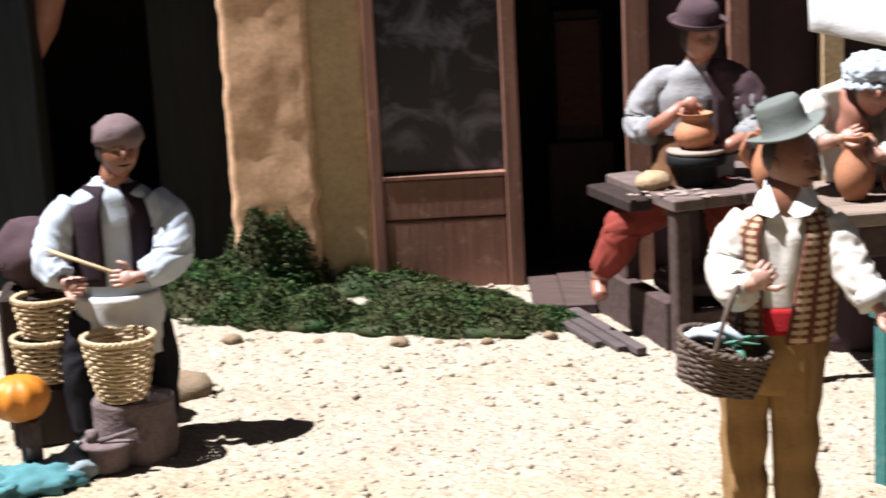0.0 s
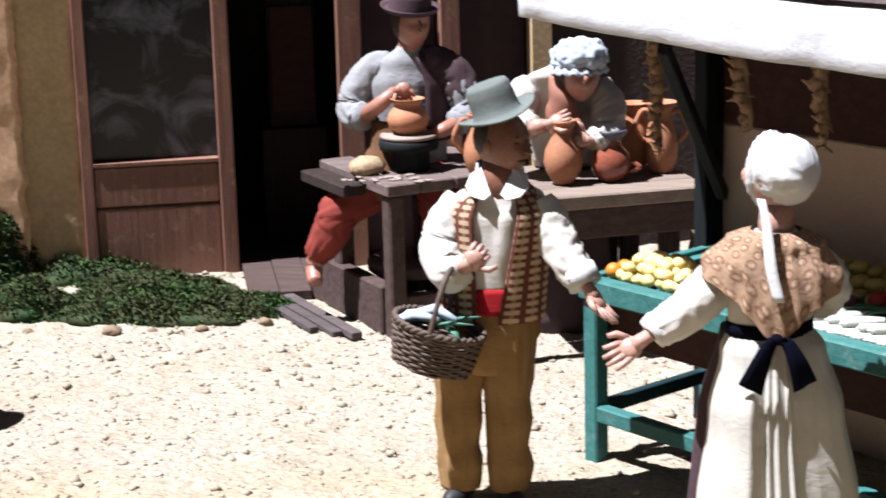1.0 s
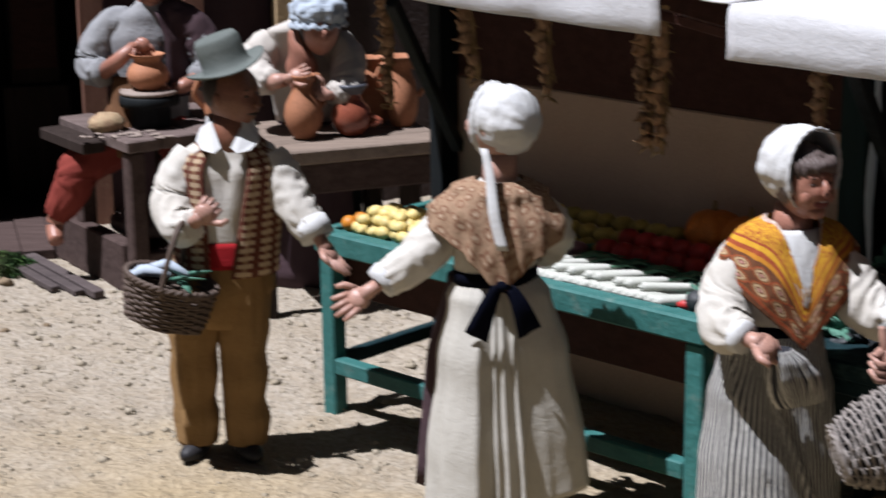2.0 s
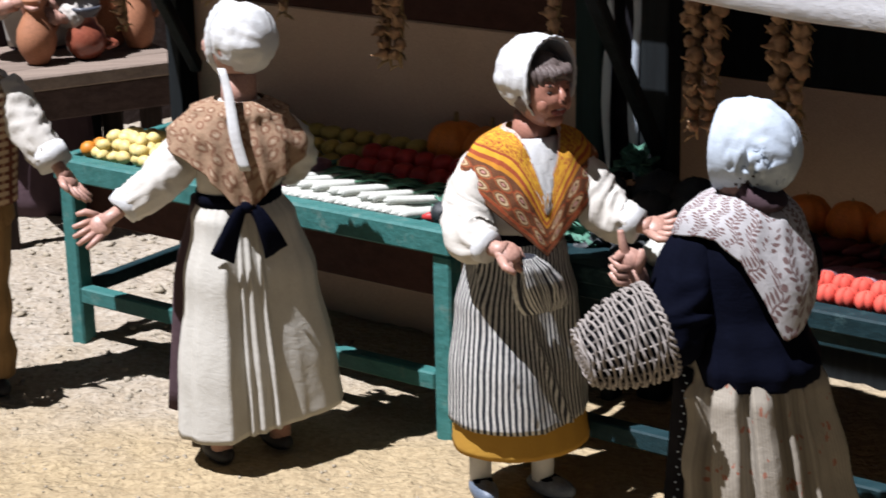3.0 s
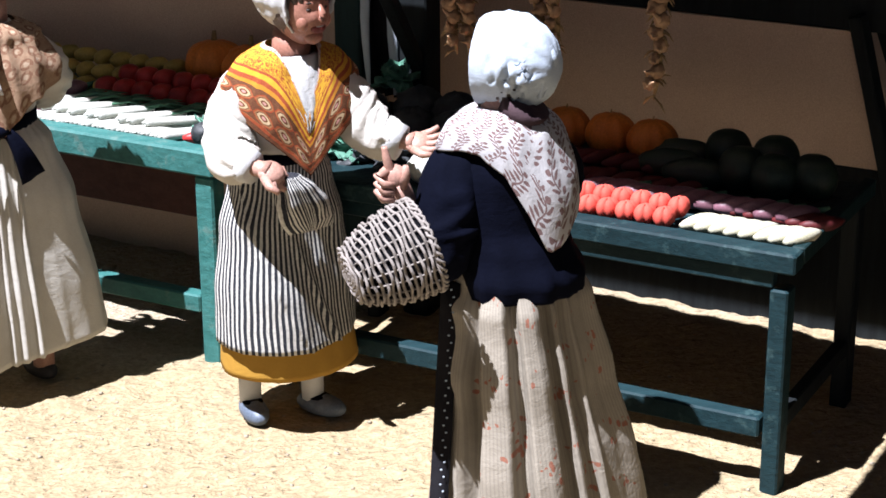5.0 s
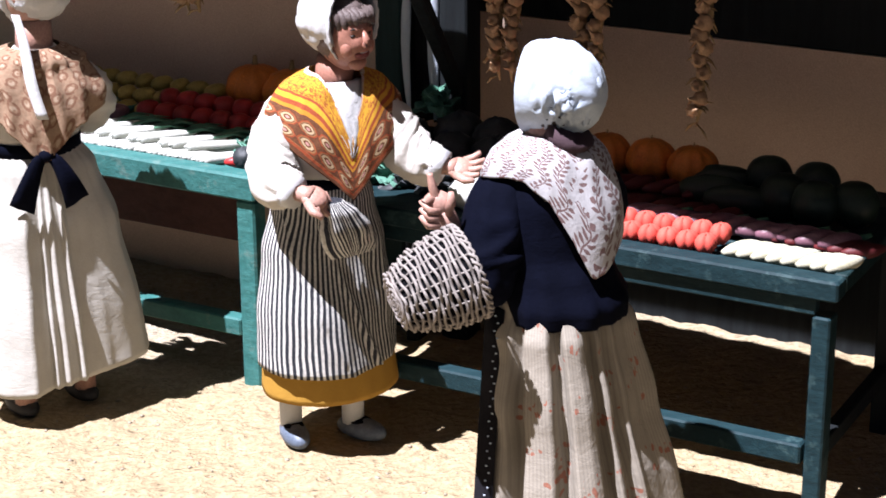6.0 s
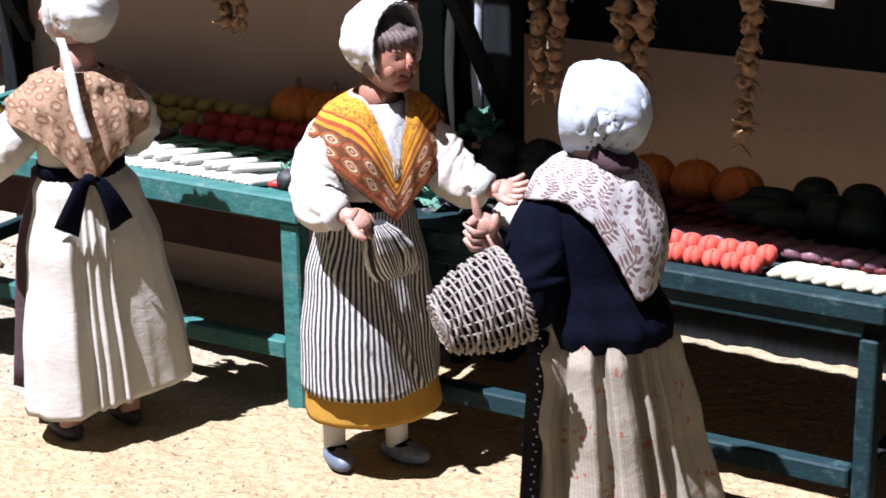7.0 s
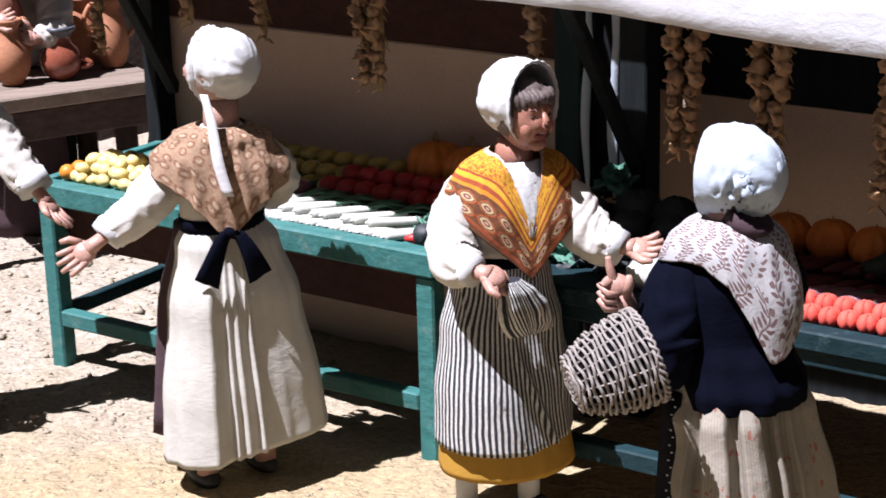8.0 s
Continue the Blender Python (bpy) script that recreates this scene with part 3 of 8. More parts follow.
# the house front's axes: a along it, n into the house
F0 = Vector((-0.649, 2.083, 0.0))
F_DEG = math.degrees(math.atan2(0.3249, 0.9457))


def front(a, n, z=0.0):
    return F0 + Vector((0.9457, 0.3249, 0)) * a + Vector((-0.3249, 0.9457, 0)) * n + Vector((0, 0, z))


def lerp(a, b, t):
    return a + (b - a) * t


# ---- ground: one sheet, dense where the camera looks, reaching the horizon ----
def ground_height(x, y):
    h = 0.0016 * noise.noise(Vector((x * 9, y * 9, 0.3))) + 0.0030 * noise.noise(Vector((x * 42, y * 42, 1.7)))
    h += 0.0020 * noise.noise(Vector((x * 75, y * 110, 4.1)))
    rough = 0.5 + 0.5 * noise.noise(Vector((x * 3.1 + 5, y * 3.1, 2.2)))
    return h * (0.6 + 0.8 * rough) - 0.001


def build_ground():
    def axis(lo, hi, step):
        inner = list(np.arange(lo, hi + step / 2, step))
        far = [0.1, 0.3, 0.8, 2, 6, 20, 60, 300, 1500]
        return [lo - d for d in reversed(far)] + inner + [hi + d for d in far]
    xs, ys = axis(-1.15, 0.75, 0.0065), axis(0.85, 2.25, 0.0065)
    v = [(x, y, ground_height(x, y) if -1.2 < x < 0.8 and 0.8 < y < 2.3 else -0.001) for y in ys for x in xs]
    w = len(xs)
    f = [(j * w + i, j * w + i + 1, (j + 1) * w + i + 1, (j + 1) * w + i) for j in range(len(ys) - 1) for i in range(w - 1)]
    me = bpy.data.meshes.new("ground")
    me.from_pydata(v, [], f)
    me.materials.append(M["sand"])
    me.polygons.foreach_set("use_smooth", [True] * len(f))
    tagged(new("ground", me), "pale sandy ground strewn with fine gravel", "ground", kind="structure")


build_ground()


def build_gravel():
    rnd = random.Random(5)
    m = Mesh()
    dirs = [Vector(d).normalized() for d in ((1, 0, 0), (-1, 0, 0), (0, 1, 0), (0, -1, 0), (0, 0, 1), (0, 0, -1))]
    tris = ((0, 2, 4), (2, 1, 4), (1, 3, 4), (3, 0, 4), (2, 0, 5), (1, 2, 5), (3, 1, 5), (0, 3, 5))
    for _ in range(10500):
        x, y = rnd.uniform(-1.1, 0.7), rnd.uniform(0.9, 2.1)
        dens = noise.noise(Vector((x * 4, y * 4, 7.7))) + (0.55 if y > 1.32 else -0.05)
        if dens < rnd.uniform(-0.35, 0.6):
            continue
        r = rnd.uniform(0.0009, 0.0024) * (2.0 if rnd.random() < 0.16 and y > 1.3 else 1) * (1.15 if y > 1.35 else 0.75)
        b = len(m.v)
        rot = Euler((rnd.uniform(0, 6), rnd.uniform(0, 6), rnd.uniform(0, 6))).to_matrix()
        c = Vector((x, y, ground_height(x, y) + r * 0.05))
        for d in dirs:
            q = rot @ d * r * rnd.uniform(0.6, 1.25)
            m.v.append((c.x + q.x * 1.3, c.y + q.y * 1.3, c.z + q.z * 0.75))
        for t in tris:
            m.face([b + k for k in t], 0, None, True)
    tagged(new("gravel", m.data("gravel", ["pebble"])), "scattered cream gravel lying on the sand", "gravel", kind="stuff")


build_gravel()


def rock(at, size, label, seed):
    m = Mesh()
    m.ball((0, 0, size[2] * 0.6), size, 0, 14, 9, None, lambda d: 1 + 0.35 * noise.noise(d * 1.8 + Vector((seed, 0, 0))) + 0.12 * noise.noise(d * 5 + Vector((seed, 2, 0))))
    solo("rock", m, ["rock"], label, "rock", at)


rock((-0.865, 1.615, -0.004), (0.045, 0.022, 0.016), "tan brown rock lying on the sandy ground", 3.0)
for i, (x, y, s) in enumerate(((-0.70, 1.815, 0.011), (-0.79, 1.81, 0.007), (-0.55, 1.865, 0.009), (-0.885, 1.80, 0.012), (-0.61, 1.835, 0.008), (-0.505, 1.70, 0.006), (-0.66, 1.825, 0.006), (-0.47, 1.72, 0.005))):
    rock((x, y, -0.002), (s * 0.9, s * 0.7, s * 0.55), "small cream stone at the edge of the moss", 7.0 + i)


# ---- the house behind: plastered wall, half-glazed door, dark workshop ----
def slab(m, a0, a1, n0, n1, z0, z1, mat=0, bev=0.03):
    rot = Matrix.Rotation(radians(F_DEG), 3, "Z")
    m.box(front((a0 + a1) / 2, (n0 + n1) / 2, (z0 + z1) / 2), (a1 - a0, n1 - n0, z1 - z0), mat, rot, bev)


def rough_wall(name, a0, a1, n0, thick, z0, z1, mat, label, left=0.0, right=0.0, bulge=0.003, seed=0.0):
    """A plastered wall with an uneven face, and edges broken by up to left and right metres."""
    m = Mesh()
    na, nz = max(4, int((a1 - a0) / 0.008)), int((z1 - z0) / 0.010)
    rows = []
    for j in range(nz + 1):
        z = z0 + (z1 - z0) * j / nz
        l = a0 + left * noise.noise(Vector((z * 45, seed, 0)))
        r = a1 + right * (noise.noise(Vector((z * 45, seed + 4, 0))) + 0.6 * noise.noise(Vector((z * 120, seed + 8, 0))))
        row = []
        for i in range(na + 1):
            a = l + (r - l) * i / na
            d = bulge * (noise.noise(Vector((a * 14, z * 14, seed))) + 0.5 * noise.noise(Vector((a * 50, z * 50, seed))))
            row.append(front(a, n0 + d, z))
        rows.append([front(l, n0 + thick, z)] + row + [front(r, n0 + thick, z)])
    m.rings(rows, 0, True, (True, True), True)
    return tagged(new(name, m.data(name, [mat])), label, "wall", kind="structure")


rough_wall("wall_plaster", -0.325, -0.226, -0.006, 0.10, -0.02, 0.75, "plaster", "ochre orange plaster wall with broken edges", 0.004, 0.006, 0.0022)
rough_wall("wall_pilaster", -0.231, -0.164, 0.002, 0.09, -0.02, 0.75, "plaster2", "yellow plaster strip beside the door, cracked", 0.0, 0.003, 0.003, 3.0)
m = Mesh()
slab(m, -0.325, -0.295, 0.094, 0.60, -0.02, 0.75)
tagged(new("wall_side", m.data("wall_side", ["plaster"])), "shaded side of the ochre plaster house", "wall", kind="structure")
# Passage walls painted black: its shade is put into their colour.
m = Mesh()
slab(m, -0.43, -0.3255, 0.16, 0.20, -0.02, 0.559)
tagged(new("wall_return", m.data("wall_return", ["blackwood"])), "black wall standing for the shade inside the passage", "wall", kind="structure")
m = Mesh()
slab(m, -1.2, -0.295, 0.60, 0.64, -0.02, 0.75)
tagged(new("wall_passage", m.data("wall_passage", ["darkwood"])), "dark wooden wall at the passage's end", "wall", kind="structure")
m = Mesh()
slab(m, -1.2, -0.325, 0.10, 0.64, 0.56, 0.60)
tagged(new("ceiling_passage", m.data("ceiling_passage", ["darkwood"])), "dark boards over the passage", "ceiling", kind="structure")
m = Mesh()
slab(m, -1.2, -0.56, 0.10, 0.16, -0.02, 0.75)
tagged(new("wall_passage_side", m.data("wall_passage_side", ["blackwood"])), "wall beside the passage, painted black for its shade", "wall", kind="structure")
# slanting reddish trunk in the passage
m = Mesh()
p, r = dense([front(-0.63, 0.17, 0.0), front(-0.625, 0.17, 0.14), front(-0.60, 0.17, 0.25), front(-0.545, 0.17, 0.36), front(-0.50, 0.17, 0.56)], [0.032, 0.027, 0.025, 0.024, 0.022], 6)
m.tube(p, r, 0, 12, 0.004)
solo("tree_trunk", m, ["brownpaint"], "slanting red-brown trunk beside the dark passage", "tree trunk")

door = thing("door_1", "brown painted half-glazed wooden door, closed, pane with dust and painted reflections", "door", kind="structure")
for nm, a0, a1, n0, n1, z0, z1, mt in (
        ("door_post", -0.1635, -0.150, -0.0035, 0.03, -0.02, 0.46, "brownpaint"), ("door_post", -0.008, 0.010, -0.006, 0.03, -0.02, 0.46, "brownpaint"),
        ("board", -0.1495, -0.0085, -0.0022, 0.022, -0.02, 0.081, "brownpaint"), ("board", -0.1495, -0.0085, -0.0026, 0.022, 0.0825, 0.129, "brownpaint"),
        ("rail", -0.1495, -0.0085, -0.0040, 0.022, 0.1295, 0.134, "brownpaint"), ("pane", -0.1495, -0.0085, 0.012, 0.016, 0.1345, 0.40, "glass"),
        ("rail", -0.1495, -0.0085, 0.0, 0.022, 0.4005, 0.45, "brownpaint")):
    m = Mesh()
    slab(m, a0, a1, n0, n1, z0, z1, 0, 0.08)
    part(nm, m, [mt], door)
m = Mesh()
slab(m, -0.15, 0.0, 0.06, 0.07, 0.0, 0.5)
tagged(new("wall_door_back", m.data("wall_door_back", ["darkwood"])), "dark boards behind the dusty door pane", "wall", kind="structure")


def structure(name, mat, label, cat, *slabs):
    m = Mesh()
    for s in slabs:
        slab(m, *s)
    return tagged(new(name, m.data(name, [mat])), label, cat, kind="structure")


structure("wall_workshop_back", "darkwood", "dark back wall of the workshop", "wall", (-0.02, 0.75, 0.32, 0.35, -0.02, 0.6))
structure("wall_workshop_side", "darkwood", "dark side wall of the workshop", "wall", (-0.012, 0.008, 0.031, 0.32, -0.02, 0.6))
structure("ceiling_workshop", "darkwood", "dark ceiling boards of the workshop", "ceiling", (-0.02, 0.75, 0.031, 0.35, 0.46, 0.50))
# Floor boards added: the unlit ground inside, painted as dark wood.
structure("floor_workshop", "darkwood", "dark boards added for the shade on the workshop floor", "floor", (0.0085, 0.75, 0.012, 0.319, -0.02, 0.004))
structure("workshop_sill", "benchwood", "dark red-brown boards before the workshop floor", "floor", (0.0125, 0.046, -0.140, 0.0115, -0.02, 0.008), (0.0465, 0.080, -0.150, 0.0115, -0.02, 0.0095), (0.0805, 0.118, -0.125, 0.0115, -0.02, 0.0085))
structure("wall_upper", "plaster", "ochre plaster wall over the door", "wall", (-0.16, 0.75, 0.0, 0.03, 0.465, 0.75))
structure("workshop_post_1", "brownpaint", "brown wooden post of the workshop front", "post", (0.133, 0.160, -0.01, 0.02, -0.02, 0.464))
structure("workshop_post_2", "brownpaint", "brown wooden post of the workshop front", "post", (0.252, 0.274, -0.01, 0.02, -0.02, 0.464))
structure("workshop_post_3", "plaster2", "pale wooden post of the workshop front", "post", (0.358, 0.382, -0.01, 0.02, -0.02, 0.464))
structure("workshop_boards", "vestdark", "dark purple curtain across the workshop", "curtain", (0.1605, 0.2515, 0.03, 0.034, 0.0, 0.46), (0.2745, 0.3575, 0.03, 0.034, 0.0, 0.46))
structure("wall_workshop_end", "pinkwall", "pinkish plaster wall at the workshop's end, painted near black for shade", "wall", (0.383, 0.75, 0.0, 0.03, -0.02, 0.464))
# Cupboard wood darkened: the doorway's shade is put into it.
cup = thing("cupboard", "wooden cupboard in the workshop, darkened for the shade", "cupboard")
for nm, q in (("body", (0.050, 0.130, 0.13, 0.18, 0.0, 0.140)), ("upper_body", (0.062, 0.120, 0.14, 0.18, 0.1405, 0.30)), ("door", (0.066, 0.117, 0.134, 0.1395, 0.160, 0.288))):
    m = Mesh()
    slab(m, *q)
    part(nm, m, ["brownboard" if nm == "door" else "darkwood"], cup)


# ---- stall wall: pale panel below, dark board above, pinkish house over it ----
def stall_box(m, u0, u1, n0, n1, z0, z1, mat=0, bev=0.06):
    m.box(stall((u0 + u1) / 2, (n0 + n1) / 2, (z0 + z1) / 2), (u1 - u0, n1 - n0, z1 - z0), mat, Matrix.Rotation(radians(U_DEG), 3, "Z"), bev)


def stall_structure(name, mat, label, cat, *boxes):
    m = Mesh()
    for b in boxes:
        stall_box(m, *b)
    return tagged(new(name, m.data(name, [mat])), label, cat, kind="structure")


stall_structure("wall_stall", "stall", "cream limewashed wall behind the market stalls", "wall", (-0.03, 0.40, 0.17, 0.20, -0.02, 0.2565))
m = Mesh()
m.rings([[stall(u, n, z) for u, n in ((0.33, 0.252), (ur, 0.252), (ur, 0.27), (0.33, 0.27))] for z, ur in ((0.125, 0.7745), (0.165, 0.7690), (0.2215, 0.7480))], 0, True, smooth=False)
tagged(new("wall_stall_far", m.data("wall_stall_far", ["stall"])), "cream limewashed panel behind the second stall", "wall", kind="structure")
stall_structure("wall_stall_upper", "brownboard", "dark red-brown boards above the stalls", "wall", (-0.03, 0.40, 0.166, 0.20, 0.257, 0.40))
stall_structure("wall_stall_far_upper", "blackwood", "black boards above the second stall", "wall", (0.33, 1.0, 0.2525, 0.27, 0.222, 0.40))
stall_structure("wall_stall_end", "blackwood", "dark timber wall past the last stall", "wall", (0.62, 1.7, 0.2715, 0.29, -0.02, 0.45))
# Black taken up to the panel's edge, painting in shade behind the table.
stall_structure("wall_stall_back", "blackwood", "black boards behind the table, painting in its shade too", "wall", (0.33, 1.7, 0.2535, 0.2700, -0.02, 0.1245))
stall_structure("wall_house_upper", "pinkwall", "pinkish plaster house wall above the stalls, painted near black for shade", "wall", (-0.03, 0.40, 0.19, 0.22, 0.4505, 0.80), (0.4005, 1.7, 0.27, 0.30, 0.4505, 0.80))
# Boards added to block sun; the last lies out of view, shading the end.
stall_structure("stall_eave", "oldwood", "boards added to block sun behind the awnings and past the second table", "eave", (-0.045, 0.40, 0.030, 0.19, 0.3885, 0.394), (0.4005, 1.2, 0.0864, 0.272, 0.4005, 0.406), (0.742, 1.3, -0.180, 0.0789, 0.420, 0.426))
m = Mesh()
m.beam(stall(0.742, 0.245, 0.235), stall(0.802, 0.245, 0.012), 0.012, 0.010)
solo("slanting_brace", m, ["blackwood"], "black slanting timber brace at the stall's end", "brace")


# ---- awnings ----
def awning(u0, u1, hem, label, seed, deep=0.058):
    """A deep hanging front flap with its slack roof sheet running back under the added boards."""
    th = thing("awning", label, "awning", group="market awnings")
    m = Mesh()
    nu, rows = 44, []
    for i in range(nu + 1):
        u = u0 + (u1 - u0) * i / nu
        zb = float(np.interp(u, [h[0] for h in hem], [h[1] for h in hem])) - 0.0012 * noise.noise(Vector((u * 12, seed, 0)))
        zt = zb + 0.0335 + 0.0010 * noise.noise(Vector((u * 10, seed, 5)))
        back = min(zt - 0.002, 0.3835)
        prof = [(-0.0375, zb), (-0.0370, zb + 0.010), (-0.0378, zb + 0.022), (-0.0370, zt - 0.003), (-0.0340, zt), (-0.010, lerp(zt, back, 0.3)), (0.030, lerp(zt, back, 0.8)), (deep, back)]
        skin = prof + [(n + 0.0014, z - 0.0012) for n, z in reversed(prof)]
        row = []
        for k, (n, z) in enumerate(skin):
            kk = min(k, 15 - k)
            w = 0.0022 * noise.noise(Vector((u * 22, kk * 0.45, seed))) + 0.0010 * noise.noise(Vector((u * 70, kk * 0.8, seed)))
            row.append(stall(u, n + w * (kk < 5), z + w * 0.5 * (kk >= 4)))
        rows.append(row)
    m.rings(rows, 0, True)
    part("canvas", m, ["canvas"], th)
    m = Mesh()
    pts = [stall(u, -0.0315, float(np.interp(u, [h[0] for h in hem], [h[1] for h in hem])) + 0.028) for u in np.linspace(u0 + 0.003, u1 - 0.003, 9)]
    m.tube(pts, [0.0024] * 9, 0, 8)
    part("front_pole", m, ["darkwood"], th)
    return th


awning(-0.036, 0.361, ((-0.036, 0.3655), (0.16, 0.3550), (0.361, 0.3505)), "white canvas awning over the first vegetable stall", 1.0)
# Canvas stops short of the shade boards: the gap throws one thin sun strip.
awning(0.414, 0.757, ((0.414, 0.3410), (0.53, 0.3400), (0.65, 0.3315), (0.757, 0.3270)), "white canvas awning over the second vegetable stall", 2.0, 0.0827)
# slack sheet joining the two awnings, with a bare pole under it
m = Mesh()
rows = []
for i in range(9):
    t = i / 8
    u, z = lerp(0.3615, 0.4135, t), lerp(0.3835, 0.3745, t) - 0.003 * math.sin(math.pi * t) + 0.0015
    top = [stall(u, n, z - 0.03 * max(0.0, n) * (1 - t)) for n in (-0.036, -0.01, 0.02, 0.056)]
    rows.append(top + [p - Vector((0, 0, 0.0013)) for p in reversed(top)])
m.rings(rows, 0, True)
link = thing("awning_link", "narrow canvas sheet joining the two awnings", "awning")
part("canvas", m, ["canvas"], link)
m = Mesh()
m.beam(stall(0.345, -0.022, 0.3625), stall(0.432, -0.022, 0.3500), 0.006, 0.0065)
part("pole", m, ["brownboard"], link, "bare brown pole under the sheet")


def frame_timber(u, top, low, label, coat="tealdark", w=0.011):
    """A stall post at the wall with a slanting brace up to the awning's front."""
    th = thing("stall_post", label, "post", group="stall posts")
    m = Mesh()
    stall_box(m, u - w, u + w, 0.143, 0.1655, -0.01, 0.385)
    part("post", m, [coat], th)
    if top:
        m = Mesh()
        m.beam(stall(*top), stall(*low), 0.009, 0.011)
        part("brace", m, ["blackwood"], th)
    return th


frame_timber(-0.010, (0.112, -0.03, 0.352), (0.010, 0.15, 0.20), "black stall post with slanting black brace", "blackwood", 0.007)
frame_timber(0.398, None, None, "dark teal stall post against the wall")
frame_timber(0.452, (0.500, -0.03, 0.345), (0.455, 0.145, 0.19), "black stall post with slanting black brace", "blackwood")
m = Mesh()
rows = []
for i in range(15):
    u = 0.408 + 0.034 * i / 14
    d = 0.004 * math.sin(i * 1.9)
    rows.append([stall(u, 0.158 + d, z) for z in (0.16, 0.22, 0.30, 0.37)] + [stall(u, 0.1595 + d, z) for z in (0.37, 0.30, 0.22, 0.16)])
m.rings(rows, 0, True)
solo("drape", m, ["black"], "black cloth hanging between the two stalls", "drape")
for i, (u, w) in enumerate(((0.4135, 0.0035), (0.436, 0.004))):
    m = Mesh()
    p, r = dense([stall(u, 0.147, 0.36), stall(u + 0.002, 0.145, 0.28), stall(u - 0.002, 0.146, 0.22), stall(u + 0.001, 0.146, 0.165)], [w, w * 0.7, w, w * 0.6], 5)
    m.tube(p, r, 0, 8, 0.001, flat=0.4)
    solo("cloth_strip", m, ["bluewhite"], "narrow white cloth strip hanging between the stalls", "cloth strip", group="cloth strips")
# ---- vegetable tables ----
TOP = 0.150


def table(u0, u1, label, coat, out=0.0):
    th = thing("market_table", label, "table", group="market tables")
    def bx(name, a, b, c, d, e, f, mat, lab="", bev=0.1):
        m = Mesh()
        stall_box(m, a, b, c - out, d - out, e, f, 0, bev)
        part(name, m, [mat], th, lab)
    for i in range(4):
        n0 = 0.012 + i * 0.0365
        bx("plank", u0 + 0.003, u1 - 0.003, n0, n0 + 0.0355, TOP - 0.007, TOP, coat)
    # Pale boards added out of view to bounce light onto the ground.
    if coat == "tealblue":
        bx("underside", u0 + 0.016, u1 - 0.014, 0.0165, 0.134, TOP - 0.0105, TOP - 0.0075, "wicker", "pale boards added under the top to bounce light")
    bx("front_board", u0 - 0.002, u1 + 0.004, -0.004, 0.0115, TOP - (0.0085 if coat == "tealblue" else 0.014), TOP + 0.004, coat)
    if coat == "tealblue":
        bx("front_batten", u0, u1 - 0.010, 0.0, 0.009, TOP - 0.0195, TOP - 0.009, coat)
    bx("end_board", u0 - 0.002, u0 + 0.006, 0.012, 0.158, TOP - 0.0072, TOP + 0.004, coat)
    # Second table's end board, back legs, rails: shade put into darker paint.
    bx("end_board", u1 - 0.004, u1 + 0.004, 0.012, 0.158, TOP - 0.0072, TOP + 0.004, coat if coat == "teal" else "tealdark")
    if coat == "teal":
        bx("apron", u0 + 0.016, u1 - 0.014, 0.016, 0.022, TOP - 0.052, TOP - 0.0075, "brownboard", "dark red-brown apron board")
    for u in (u0 + 0.008, u1 - 0.006):
        for n in (0.007, 0.145):
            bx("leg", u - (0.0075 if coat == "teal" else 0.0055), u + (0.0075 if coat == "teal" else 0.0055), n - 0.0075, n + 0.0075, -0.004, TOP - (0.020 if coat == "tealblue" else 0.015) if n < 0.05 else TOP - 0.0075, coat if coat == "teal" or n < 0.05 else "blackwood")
        # First table's rails take a darker teal in place of their shade.
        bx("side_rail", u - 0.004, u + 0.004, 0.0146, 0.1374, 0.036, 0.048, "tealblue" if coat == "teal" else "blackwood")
    bx("foot_rail", u0 + 0.0156, u1 - 0.0136, -0.001, 0.011, 0.034, 0.047, coat)
    return th


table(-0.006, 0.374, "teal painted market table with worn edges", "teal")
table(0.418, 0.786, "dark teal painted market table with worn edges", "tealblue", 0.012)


# ---- vegetables and fruit ----
RV = random.Random(11)


def blob_mesh(name, mat, r, fn=None, n=14, mm=9, tip=None, tipmat="leekgreen"):
    m = Mesh()
    m.ball((0, 0, r[2]), r, 0, n, mm, None, fn)
    if tip:
        m.tube([(0, 0, r[2] * 2 - 0.001), (0.0006, 0, r[2] * 2 + tip)], [tip * 0.4, tip * 0.25], 1, 6)
    return m.data(name, [mat, tipmat])


def lobed(k, depth):
    return lambda d: 1 - depth * abs(math.sin(k * 0.5 * math.atan2(d.y, d.x))) ** 3 * (1 - d.z * d.z) - 0.10 * max(0, d.z - 0.8) * 4


def put(name, me, label, cat, u, n, z, rz=0.0, group="", tilt=(0, 0), s=1.0):
    ob = new(name, me)
    p = stall(u, n, z)
    ob.matrix_basis = pose(p.x, p.y, p.z, tilt[0], tilt[1], U_DEG + rz) @ Matrix.Diagonal((s, s, s, 1))
    return tagged(ob, label, cat, group)


me_lemon = blob_mesh("lemon", "lemon", (0.0062, 0.0052, 0.0050), lambda d: 1 + 0.12 * max(0, abs(d.x) - 0.8) * 5)
me_orange = blob_mesh("orange_fruit", "orange", (0.0068, 0.0068, 0.0065))
me_potato = blob_mesh("yellow_pear", "potato", (0.0095, 0.0068, 0.0062), lambda d: 1 + 0.12 * noise.noise(d * 2))
me_tomato = blob_mesh("pepper", "tomato", (0.0062, 0.0082, 0.0072), lambda d: (1 - 0.20 * abs(math.sin(2.5 * math.atan2(d.y, d.x) + 0.4)) ** 6 - 0.16 * max(0, d.z - 0.75) * 4 * 0.5), 40, 14)
me_redveg = blob_mesh("red_beet", "redveg", (0.0098, 0.0092, 0.0084), lobed(4, 0.16), 16, 9)
